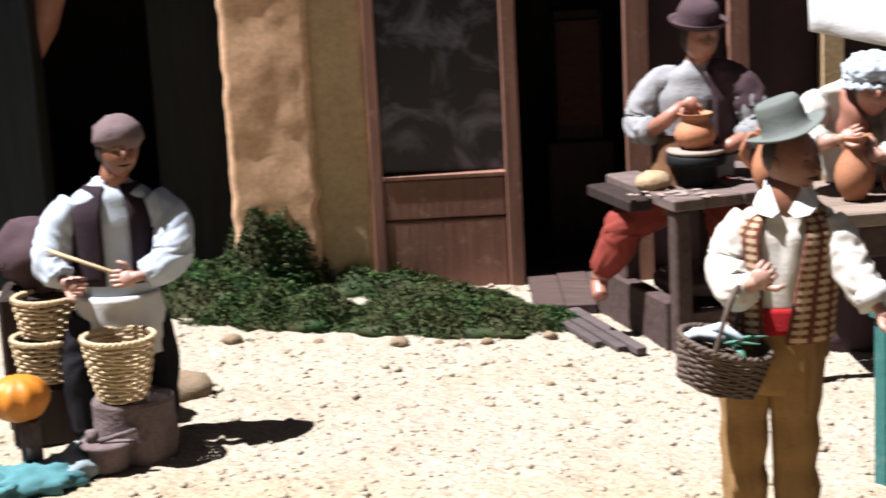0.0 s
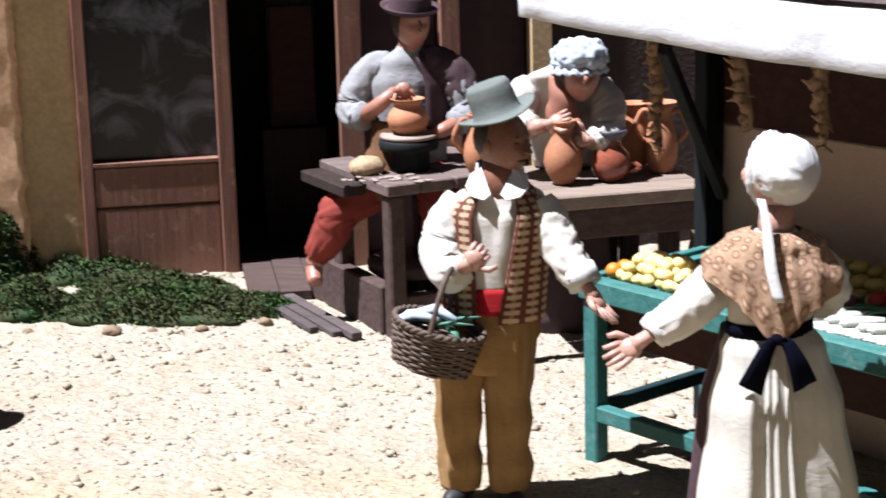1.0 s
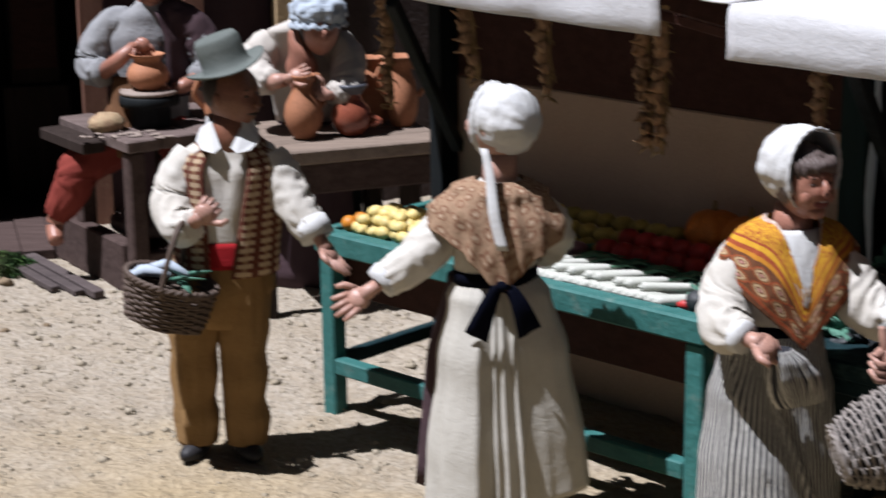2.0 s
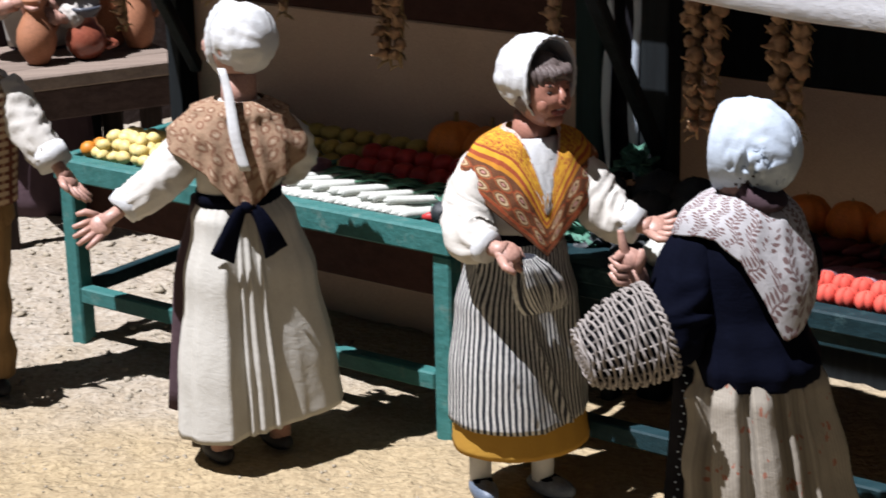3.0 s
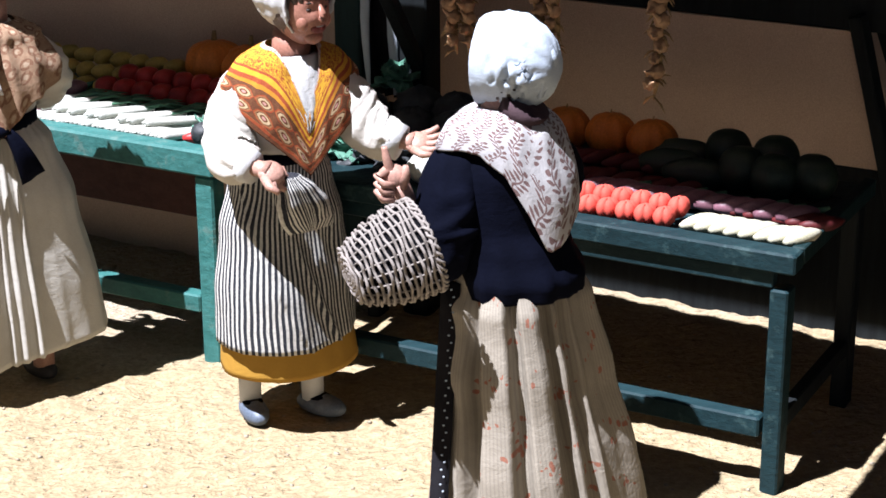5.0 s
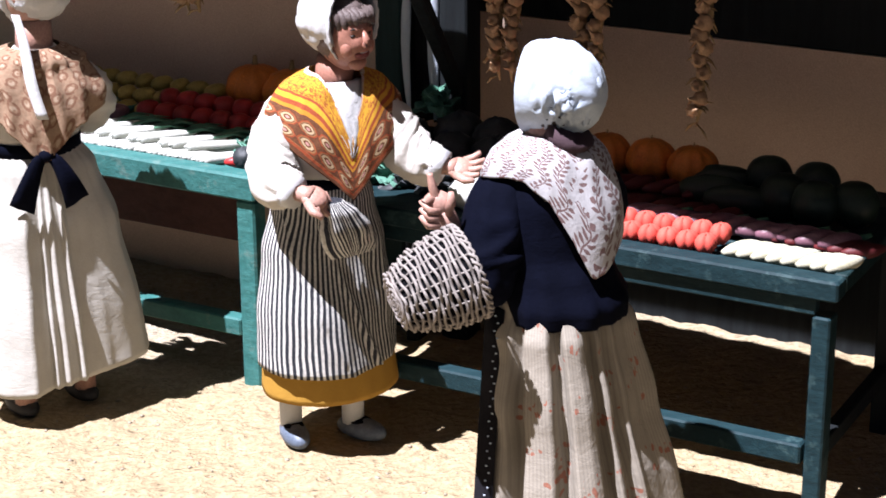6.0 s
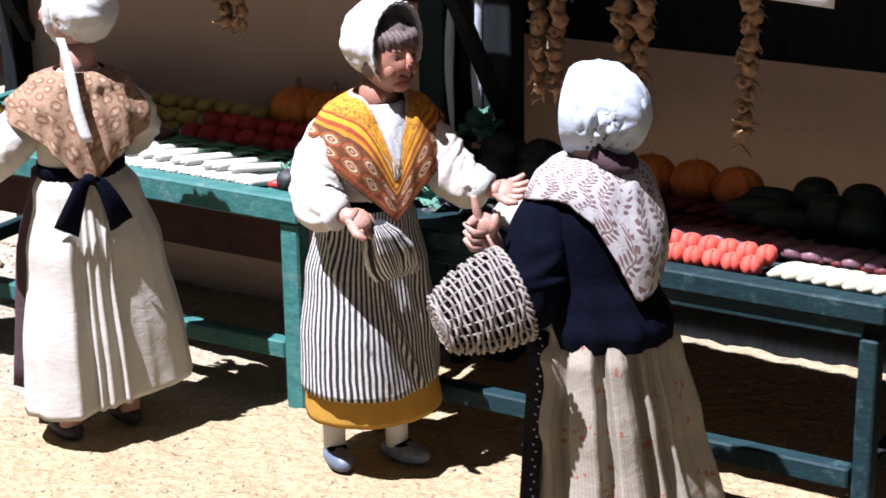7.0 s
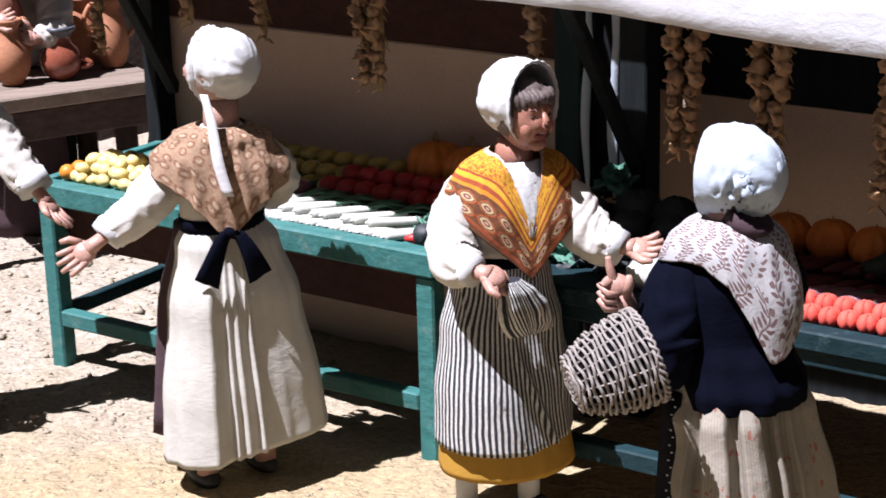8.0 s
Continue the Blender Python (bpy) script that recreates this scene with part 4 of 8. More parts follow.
me_pumpkin = blob_mesh("pumpkin", "pumpkin", (0.0235, 0.0235, 0.0185), lobed(10, 0.16), 40, 12, 0.006, "straw")
me_pumpkin_s = blob_mesh("small_pumpkin", "pumpkin", (0.0175, 0.0175, 0.0155), lobed(10, 0.14), 40, 12, 0.0015, "straw")
me_ball = blob_mesh("round_melon", "melon", (0.0172, 0.0172, 0.0168), lobed(8, 0.05), 24, 12)
me_long = blob_mesh("long_melon", "melon", (0.034, 0.0155, 0.0155), lambda d: 1 + 0.06 * noise.noise(d * 2), 18, 14)
me_cab = blob_mesh("dark_cabbage", "blackleaf", (0.016, 0.016, 0.0145), lambda d: 1 + 0.16 * noise.noise(d * 4) + 0.08 * noise.noise(d * 9), 22, 14)


def leek_mesh():
    m = Mesh()
    p, r = dense([(0, 0, 0.0037), (0, 0.022, 0.0037), (0, 0.044, 0.0038)], [0.0037, 0.0033, 0.0028], 4)
    m.tube(p, r, 0, 9)
    for a in (-0.25, -0.08, 0.1, 0.28):
        m.tube([(0, 0.038, 0.0044), (a * 0.02, 0.055, 0.006 + abs(a) * 0.006), (a * 0.05, 0.070, 0.0035)], [0.0030, 0.0026, 0.0006], 1, 6, flat=0.4)
    m.tube([(0, 0.0005, 0.004), (0, -0.003, 0.0035)], [0.0022, 0.0004], 0, 6)
    return m.data("leek", ["leek", "leekgreen"])


def spindle(name, mat, length, rad, tipmat=None, curve=0.0):
    m = Mesh()
    k = 9
    pts = [(curve * math.sin(math.pi * i / (k - 1)), length * (i / (k - 1)), rad) for i in range(k)]
    rr = [max(0.0006, rad * (math.sin(math.pi * (0.06 + 0.9 * i / (k - 1))) ** 0.75)) for i in range(k)]
    m.tube(pts, rr, 0, 10)
    if tipmat:
        m.tube([(0, length - 0.002, rad), (0.0008, length + 0.006, rad * 1.3)], [rad * 0.4, rad * 0.2], 1, 6)
    return m.data(name, [mat, tipmat or mat])


me_leek = leek_mesh()
me_endive = spindle("endive", "endive", 0.031, 0.0052)
me_aub = spindle("aubergine", "aubergine", 0.030, 0.0062, "leekgreen", 0.002)
me_aub_s = spindle("purple_turnip", "aubergine", 0.024, 0.0064, "lettuce")
me_redlong = spindle("red_chilli", "redveg", 0.030, 0.0050, None, 0.002)
me_chilli = spindle("shaded_chilli", "shadechilli", 0.030, 0.0050, None, 0.002)


def leafy(name, mat, size, count, seed, label, cat, spots, group):
    """A leafy head of separate crinkled leaves, copied to several places."""
    rnd = random.Random(seed)
    th = thing(name, label, cat, group=group)
    for _ in range(count):
        m = Mesh()
        az, el = rnd.uniform(0, 6.28), rnd.uniform(0.1, 1.2)
        d = Vector((math.cos(az) * math.cos(el), math.sin(az) * math.cos(el), math.sin(el)))
        side = d.cross(Vector((0, 0, 1))).normalized()
        L = size * rnd.uniform(0.6, 1.1)
        rows = []
        for i in range(5):
            s = i / 4
            w = size * 0.42 * math.sin(math.pi * (0.15 + 0.8 * s))
            c = d * L * s + Vector((0, 0, -0.5 * size * s * s * (1 - math.sin(el)) + 0.15 * size))
            rows.append([c + side * w * q + Vector((0, 0, 0.12 * size * math.sin(q * 6 + s * 9 + az))) for q in (-1, -0.5, 0, 0.5, 1)])
        m.rings([row + [p + Vector((0, 0, -0.0006)) for p in reversed(row)] for row in rows], 0, True)
        part("leaf", m, [mat], th)
    for i, (u, n, z) in enumerate(spots):
        p = stall(u, n, z)
        if i == 0:
            th.matrix_basis = pose(p.x, p.y, p.z, 0, 0, 20)
        else:
            copy_thing(th, pose(p.x, p.y, p.z, 0, 0, u * 900))


zl = TOP + 0.0005
leafy("lettuce", "lettuce", 0.020, 20, 3, "teal green curly lettuce on a market table", "lettuce", ((0.352, 0.038, zl), (0.432, 0.060, zl), (0.447, 0.128, zl + 0.026), (0.455, 0.040, zl), (0.43, 0.027, zl)), "lettuces")
leafy("chard", "blackleaf", 0.024, 20, 4, "dark leafy chard on the teal table", "chard", ((0.475, 0.045, zl), (0.50, 0.040, zl), (0.53, 0.045, zl)), "chard")

z0 = TOP + 0.0005
# first table: yellow fruit heap at its end
for k, (rows, cols, zz) in enumerate(((5, 7, 0), (4, 6, 0.0075), (3, 4, 0.0145))):
    for i in range(cols):
        for j in range(rows):
            u = 0.019 + 0.0104 * (i + 0.5 * k) + RV.uniform(-0.0028, 0.0028)
            n = 0.021 + 0.0100 * (j + 0.5 * k) + RV.uniform(-0.0028, 0.0028)
            put("lemon", me_lemon, "yellow lemon in a heap on the teal table", "lemon", u, n, z0 + zz - 0.001 * k, RV.uniform(0, 180), "heaped lemons", s=RV.uniform(0.9, 1.12))
for u, n in ((0.008, 0.022), (0.007, 0.036), (0.010, 0.048), (0.022, 0.080)):
    put("orange_fruit", me_orange, "small orange beside the heaped lemons", "orange", u, n, z0, 0, "oranges")
m = Mesh()
m.rings([[Vector((x, y, z)) for x, y in ((-0.024, -0.02), (0.024, -0.02), (0.024, 0.02), (-0.024, 0.02))] for z in (0.0, 0.022)], 0, caps=(True, False), smooth=False)
m.rings([[Vector((x, y, z)) for x, y in ((-0.022, -0.018), (0.022, -0.018), (0.022, 0.018), (-0.022, 0.018))] for z in (0.022, 0.004)], 0, caps=(False, True), smooth=False)
m.rings([[Vector((x * s, y * s, 0.022)) for x, y in ((-0.024, -0.02), (0.024, -0.02), (0.024, 0.02), (-0.024, 0.02))] for s in (0.917, 1.0)], 0, caps=(False, False), smooth=False)
p = stall(0.118, 0.040, z0)
solo("wooden_tray", m, ["brownboard"], "dark red-brown tray full of beets on the table", "tray", p, U_DEG)
for i in range(3):
    for j in range(2):
        put("red_beet", me_redveg, "dark purple beet in the tray", "beet", 0.104 + i * 0.014, 0.031 + j * 0.0165, z0 + 0.0065, RV.uniform(0, 180), "beets in the tray")
# purple turnips, leeks along the front, one radish bunch at the end
for i in range(6):
    put("purple_turnip", me_aub_s, "pale purple turnip with teal green top", "turnip", 0.150 + i * 0.0115, 0.015 + 0.003 * (i % 2), z0, -42 + RV.uniform(-6, 6), "turnips")
for i in range(19):
    put("leek", me_leek, "white leek with dark green leaves", "leek", 0.194 + i * 0.0073 + RV.uniform(-0.0012, 0.0012), 0.0125 + RV.uniform(-0.001, 0.002), z0, -40 + RV.uniform(-7, 7), "row of leeks")
for i in range(9):
    put("leek", me_leek, "white leek with dark green leaves", "leek", 0.202 + i * 0.0135 + RV.uniform(-0.003, 0.003), 0.018 + RV.uniform(-0.002, 0.002), z0 + 0.0064, -42 + RV.uniform(-9, 9), "row of leeks", s=0.94)
put("red_radish", me_redlong, "red radish beside the leeks", "radish", 0.343, 0.013, z0, -40)
put("dark_cabbage", me_cab, "small dark cabbage on the table's corner", "cabbage", 0.355, 0.021, z0, 0, s=0.55)
for j in range(2):
    for i in range(9):
        put("red_beet", me_redveg, "dark red round vegetable in the shade", "beet", 0.222 + i * 0.0165 + j * 0.008, 0.088 + j * 0.017, z0 + j * 0.006, RV.uniform(0, 180), "red vegetables in the shade", s=1.02)
for j in range(3):
    for i in range(9):
        put("yellow_pear", me_potato, "yellow-green pear in a shaded row", "pear", 0.112 + i * 0.0168 + j * 0.005, 0.094 + j * 0.0165, z0 + j * 0.006, 60 + RV.uniform(-40, 40), "yellow pears")
for i in range(5):
    put("purple_turnip", me_aub_s, "grey-purple turnip behind the leeks", "turnip", 0.130 + i * 0.0155, 0.068, z0, -30 + RV.uniform(-6, 6), "turnips")
for u in (0.285, 0.318):
    put("pumpkin", me_pumpkin, "orange ribbed pumpkin at the back of the stall", "pumpkin", u, 0.138, z0 + 0.004, RV.uniform(0, 90), "pumpkins")
put("pumpkin", me_pumpkin_s, "small orange pumpkin at the back of the stall", "pumpkin", 0.088, 0.140, z0, 0, "pumpkins")
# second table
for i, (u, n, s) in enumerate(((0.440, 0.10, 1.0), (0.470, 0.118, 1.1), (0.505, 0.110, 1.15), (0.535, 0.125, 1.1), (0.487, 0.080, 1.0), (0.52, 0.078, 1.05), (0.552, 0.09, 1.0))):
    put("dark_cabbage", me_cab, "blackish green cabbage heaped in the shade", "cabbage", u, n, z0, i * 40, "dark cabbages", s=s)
me_cauli = blob_mesh("cauliflower", "leek", (0.014, 0.014, 0.011), lambda d: 1 + 0.10 * noise.noise(d * 6), 22, 12)
for u, n in ((0.535, 0.014), (0.562, 0.014), (0.548, 0.034)):
    put("cauliflower", me_cauli, "pale cauliflower at the table's front", "cauliflower", u, n, z0, u * 500, "cauliflowers")
for j in range(2):
    for i in range(11):
        put("red_pepper", me_tomato, "coral red lobed pepper in a packed row", "pepper", 0.578 + i * 0.0123 + 0.004 * j, 0.0045 + j * 0.0135, z0 + j * 0.003, -20 + RV.uniform(-9, 9), "red peppers")
for i in range(8):
    put("endive", me_endive, "pale yellow-white endive in a front row", "endive", 0.7135 + i * 0.0092, -0.0010, z0, -30 + RV.uniform(-8, 8), "endives")
for i in range(11):
    put("aubergine", me_aub, "purple-brown aubergine in a shaded row", "aubergine", 0.630 + i * 0.0130, 0.034 + RV.uniform(-0.002, 0.002), z0 + 0.001, -48 + RV.uniform(-8, 8), "aubergines")
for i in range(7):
    put("red_chilli", me_chilli, "red chilli coloured dark for the shade", "chilli", 0.722 + i * 0.0090, 0.034 + RV.uniform(-0.002, 0.002), z0, -42 + RV.uniform(-8, 8), "chillies")
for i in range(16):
    put("red_chilli", me_chilli, "red chilli coloured dark for the shade", "chilli", 0.584 + (i % 8) * 0.0140, 0.056 + 0.026 * (i // 8), z0 + 0.003 * (i // 8), -35 + RV.uniform(-12, 12), "chillies")
for u, n in ((0.5805, 0.126), (0.6125, 0.127), (0.6440, 0.124)):
    put("pumpkin", me_pumpkin_s, "orange ribbed pumpkin at the back of the stall", "pumpkin", u, n, z0 - 0.001, RV.uniform(0, 90), "pumpkins")
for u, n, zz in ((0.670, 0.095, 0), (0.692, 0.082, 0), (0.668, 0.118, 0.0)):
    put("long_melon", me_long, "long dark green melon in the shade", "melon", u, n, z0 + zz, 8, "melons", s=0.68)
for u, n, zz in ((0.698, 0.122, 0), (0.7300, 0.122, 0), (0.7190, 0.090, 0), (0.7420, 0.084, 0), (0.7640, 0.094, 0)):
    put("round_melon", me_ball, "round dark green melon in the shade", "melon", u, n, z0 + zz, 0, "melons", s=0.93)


# ---- garlic strings ----
def bulb_mesh():
    m = Mesh()
    m.ball((0, 0, 0), (0.0064, 0.0064, 0.0056), 0, 18, 10, None, lobed(7, 0.26))
    p, r = dense([(0, 0, 0.0038), (0.0004, 0.0004, 0.008), (0.001, 0.002, 0.013)], [0.0034, 0.0017, 0.0008], 3)
    m.tube(p, r, 0, 7, 0.0005)
    m.ball((0, 0, -0.0056), (0.0018, 0.0018, 0.0008), 0, 8, 5)
    return m.data("bulb", ["garlic"])


me_bulb = bulb_mesh()


def garland(u, n, ztop, length, fat, seed, sway=0.0, double=False):
    rnd = random.Random(seed)
    th = thing("garlic_string", "string of dry garlic bulbs hanging under the awning", "garlic string", stall(u, n, ztop), U_DEG, "garlic strings")
    for s in ((-0.0085, 0.0085) if double else (0.0,)):
        m = Mesh()
        k = 7
        pts = [(s * (1 - 0.5 * i / k) + sway * i / k + 0.0012 * math.sin(i * 2.1 + seed), 0.001 * math.cos(i * 1.7), 0.012 - (length + 0.012) * i / k) for i in range(k + 1)]
        m.tube(pts, [0.0016 + 0.0012 * fat] * k + [0.0006], 0, 7, 0.0006)
        for j in range(int(length / 0.0032)):
            i = rnd.uniform(0.0, 1.0)
            c = Vector((s * (1 - 0.5 * i) + sway * i, -0.001, -length * i))
            out = (1 if rnd.random() < 0.5 else -1) * rnd.uniform(0.005, 0.0095)
            tip = c + Vector((out, rnd.uniform(-0.005, 0.003), rnd.uniform(-0.009, 0.003)))
            m.tube([c, lerp(c, tip, 0.6) + Vector((0, 0, 0.0015)), tip], [0.0010, 0.0019, 0.0004], 0, 5, flat=0.35)
        braid = part("braid", m, ["straw"], th, "dry straw braid")
        count = int(length / 0.0078)
        for j in range(count):
            f = (j + 0.5) / count * 0.93
            sd = (j % 2) * 2 - 1
            r = 0.0062 * fat
            b = new("bulb", me_bulb)
            b.parent = braid
            b.matrix_basis = pose(s * (1 - 0.5 * f) + sway * f + sd * r * rnd.uniform(0.05, 0.42), rnd.uniform(-0.0070, -0.0030), -length * f, rnd.uniform(50, 110), -sd * rnd.uniform(0, 40), rnd.uniform(-30, 30)) @ Matrix.Diagonal((1, 1, 1, 1)) @ Matrix.Scale(rnd.uniform(0.75, 1.05) * (1.05 - 0.35 * f), 4)
    m = Mesh()
    m.tube([(0, 0, 0.010), (0, -0.002, 0.372 - ztop)], [0.0006, 0.0006], 0, 5)
    part("cord", m, ["straw"], th)
    return th


garland(0.060, 0.02, 0.352, 0.095, 1.0, 1)
garland(0.148, 0.01, 0.352, 0.060, 1.0, 2, 0.014)
garland(0.226, 0.01, 0.352, 0.066, 1.0, 3, 0.004)
garland(0.322, 0.01, 0.350, 0.090, 1.0, 4, 0.004, True)
garland(0.455, 0.01, 0.345, 0.058, 1.0, 5)
garland(0.565, 0.01, 0.335, 0.095, 1.0, 6, -0.004, True)
garland(0.620, 0.01, 0.335, 0.085, 1.05, 7, 0.0, True)
garland(0.696, 0.01, 0.335, 0.108, 1.0, 8, -0.006)

# ---- costumed clay dolls: each one plain mesh ----
def oval(c, rx, ry, ang, n=48, mod=None):
    """A level oval ring; ang turns its long axis, mod(theta) scales it. theta is counted from +x."""
    ca, sa = math.cos(ang), math.sin(ang)
    out = []
    for k in range(n):
        th = 2 * math.pi * k / n
        e = th - ang
        r = 1.0 / math.sqrt((math.cos(e) / rx) ** 2 + (math.sin(e) / ry) ** 2)
        if mod:
            r *= mod(th)
        out.append(Vector((c[0] + r * math.cos(th), c[1] + r * math.sin(th), c[2])))
    return out


def body_rings(levels, ang, n=48, mod=None, sub=4):
    """Rings between levels (x, y, z, rx, ry, pleat)."""
    rings = []
    for i in range(len(levels) - 1):
        for j in range(sub if i < len(levels) - 2 else sub + 1):
            t = j / sub
            s = t * t * (3 - 2 * t) if i else t
            L = [lerp(p, q, t if k < 3 else s) for k, (p, q) in enumerate(zip(levels[i], levels[i + 1]))]
            rings.append(oval(L[:3], L[3], L[4], ang, n, (lambda th, a=L[5], z=L[2]: mod(th, a, z)) if mod else None))
    return rings


def pleats(freq, seed):
    def f(th, amp, z):
        w = th + 0.35 * noise.noise(Vector((math.cos(th) * 1.3, math.sin(th) * 1.3, seed))) + 0.10 * noise.noise(Vector((z * 12, seed, th)))
        v = math.sin(freq * w + seed)
        ridge = 1 - 2 * abs(math.sin(freq * 0.5 * w + seed)) ** 0.8
        return 1 + amp * (0.35 * v + 0.6 * ridge + 0.2 * math.sin(2.3 * freq * w)) + 0.5 * amp * noise.noise(Vector((math.cos(th) * 3, math.sin(th) * 3, z * 25 + seed)))
    return f


def ridged(ctrl, seed):
    """Broad crisp folds: offsets at given angles, joined by straight flanks, over fine gathers."""
    def f(th, amp, z):
        d = math.degrees(th + 0.06 * noise.noise(Vector((z * 14, seed, 0.3)))) % 360
        v = 0.0
        for (a, p), (b, q) in zip(ctrl, ctrl[1:] + [(ctrl[0][0] + 360, ctrl[0][1])]):
            for e in (d, d + 360):
                if a <= e < b:
                    s = (e - a) / (b - a)
                    v = p + (q - p) * (0.6 * s + 0.4 * s * s * (3 - 2 * s))
        g = 0.010 * math.sin(31 * th + 2 * math.sin(3 * th)) * max(0.0, 1 - amp) + 0.010 * noise.noise(Vector((math.cos(th) * 5, math.sin(th) * 5, z * 40 + seed)))
        return 1 + amp * v + g
    return f


def hand(m, wrist, palm, tip, normal, mat, s=1.0, curl=0.0, spread=1.0):
    """A small hand from the wrist through the palm to the finger tips."""
    wrist, palm, tip, normal = Vector(wrist), Vector(palm), Vector(tip), Vector(normal).normalized()
    d = (tip - palm).normalized()
    side = d.cross(normal).normalized()
    nrm = side.cross(d).normalized()
    m.tube([wrist, lerp(wrist, palm, 0.5), palm], [0.0052 * s, 0.0054 * s, 0.0066 * s], mat, 9, flat=0.85)
    rot = Matrix((d, side, nrm)).transposed()
    m.ball(lerp(palm, tip, 0.08), (0.0078 * s, 0.0078 * s, 0.0042 * s), mat, 12, 7, rot)
    L = (tip - palm).length
    for k, (o, ln) in enumerate(((-0.9, 0.84), (-0.3, 1.0), (0.3, 0.98), (0.9, 0.82))):
        b = palm + side * o * 0.0062 * s + d * 0.004 * s
        e = palm + side * o * (0.0062 + 0.003 * spread) * s + d * L * ln + nrm * curl * 0.006 * s
        mid = lerp(b, e, 0.55) - nrm * abs(curl) * 0.002 * s
        m.tube([b, mid, e], [0.0023 * s, 0.0021 * s, 0.0014 * s], mat, 7)
    t0 = palm + side * 0.006 * s
    m.tube([t0, t0 + side * 0.006 * s + d * 0.005 * s + nrm * 0.002 * s, t0 + side * 0.0075 * s + d * 0.0105 * s + nrm * 0.003 * s], [0.0027 * s, 0.0024 * s, 0.0015 * s], mat, 7)


def sleeve(m, pts, radii, mat, seed=0.0, wr=0.0024):
    """A full sleeve with slanting creases that gather at the bend and the cuff."""
    p, r = dense(pts, radii, 9)
    n, rings = 40, []
    ref = Vector((0.13, 0.31, 1.0))
    for i, c in enumerate(p):
        c = Vector(c)
        t = (Vector(p[min(i + 1, len(p) - 1)]) - Vector(p[max(i - 1, 0)])).normalized()
        a = t.cross(ref).normalized()
        b = t.cross(a)
        s = i / (len(p) - 1)
        ring = []
        for k in range(n):
            th = 2 * math.pi * k / n
            d = a * math.cos(th) + b * math.sin(th)
            q = Vector((math.cos(th) * 0.8, math.sin(th) * 0.8, s * 4.2 + 0.7 * math.cos(th + seed))) + Vector((seed, seed * 2, 0))
            ridge = 1 - 2 * abs(noise.noise(q * 1.5)) ** 0.8
            w = 0.85 * wr * ridge + 0.25 * wr * noise.noise(q * 4.0) + 0.35 * wr * math.sin(th * 11 + seed) * s ** 4
            ring.append(c + d * (r[i] + w * min(1.0, 6 * s + 0.2)))
        rings.append(ring)
    m.rings(rings, mat, True, (True, True))


def head(m, c, face, skin, r=0.0215, hair=None):
    """A plain head: egg, jaw, nose and ears."""
    f = Vector((math.cos(face), math.sin(face), 0))
    s = Vector((-math.sin(face), math.cos(face), 0))
    rot = Matrix((f, s, Vector((0, 0, 1)))).transposed()

    def shape(d):
        k = 1.0
        k -= 0.10 * max(0, -d.z) * abs(d.y)
        k += 0.07 * math.exp(-((d.x - 0.86) ** 2 + d.y ** 2 * 3 + (d.z + 0.42) ** 2 * 6) * 4)
        k -= 0.085 * math.exp(-((abs(d.y) - 0.34) ** 2 * 26 + (d.z - 0.10) ** 2 * 60)) * (d.x > 0)
        k += 0.045 * math.exp(-((abs(d.y) - 0.40) ** 2 * 18 + (d.z + 0.20) ** 2 * 30)) * (d.x > 0)
        k += 0.04 * math.exp(-(d.y ** 2 * 3 + (d.z - 0.30) ** 2 * 80)) * (d.x > 0)
        k -= 0.10 * math.exp(-(d.y ** 2 * 14 + (d.z + 0.48 - 0.5 * d.y ** 2) ** 2 * 160)) * (d.x > 0)
        return k
    m.ball(c, (r * 0.98, r * 0.84, r * 1.16), skin, 48, 40, rot, shape)
    c = Vector(c)
    m.tube([c + f * r * 0.90 + Vector((0, 0, 0.30 * r)), c + f * r * 1.08 + Vector((0, 0, -0.02 * r)), c + f * r * 1.10 + Vector((0, 0, -0.16 * r)), c + f * r * 0.92 + Vector((0, 0, -0.24 * r))],
           [0.055 * r, 0.12 * r, 0.15 * r, 0.08 * r], skin, 8)
    for q in (-1, 1):
        m.ball(c + s * q * r * 0.83 + f * r * -0.08, (r * 0.17, r * 0.07, r * 0.25), skin, 10, 7, rot)
    if hair is not None:
        m.ball(c - f * r * 0.10 + Vector((0, 0, 0.18 * r)), (r * 1.02, r * 0.95, r * 1.12), hair, 24, 14, rot,
               lambda d: 1 + 0.05 * noise.noise(d * 6) - 0.55 * max(0, d.x - 0.35) * (d.z < 0.55))


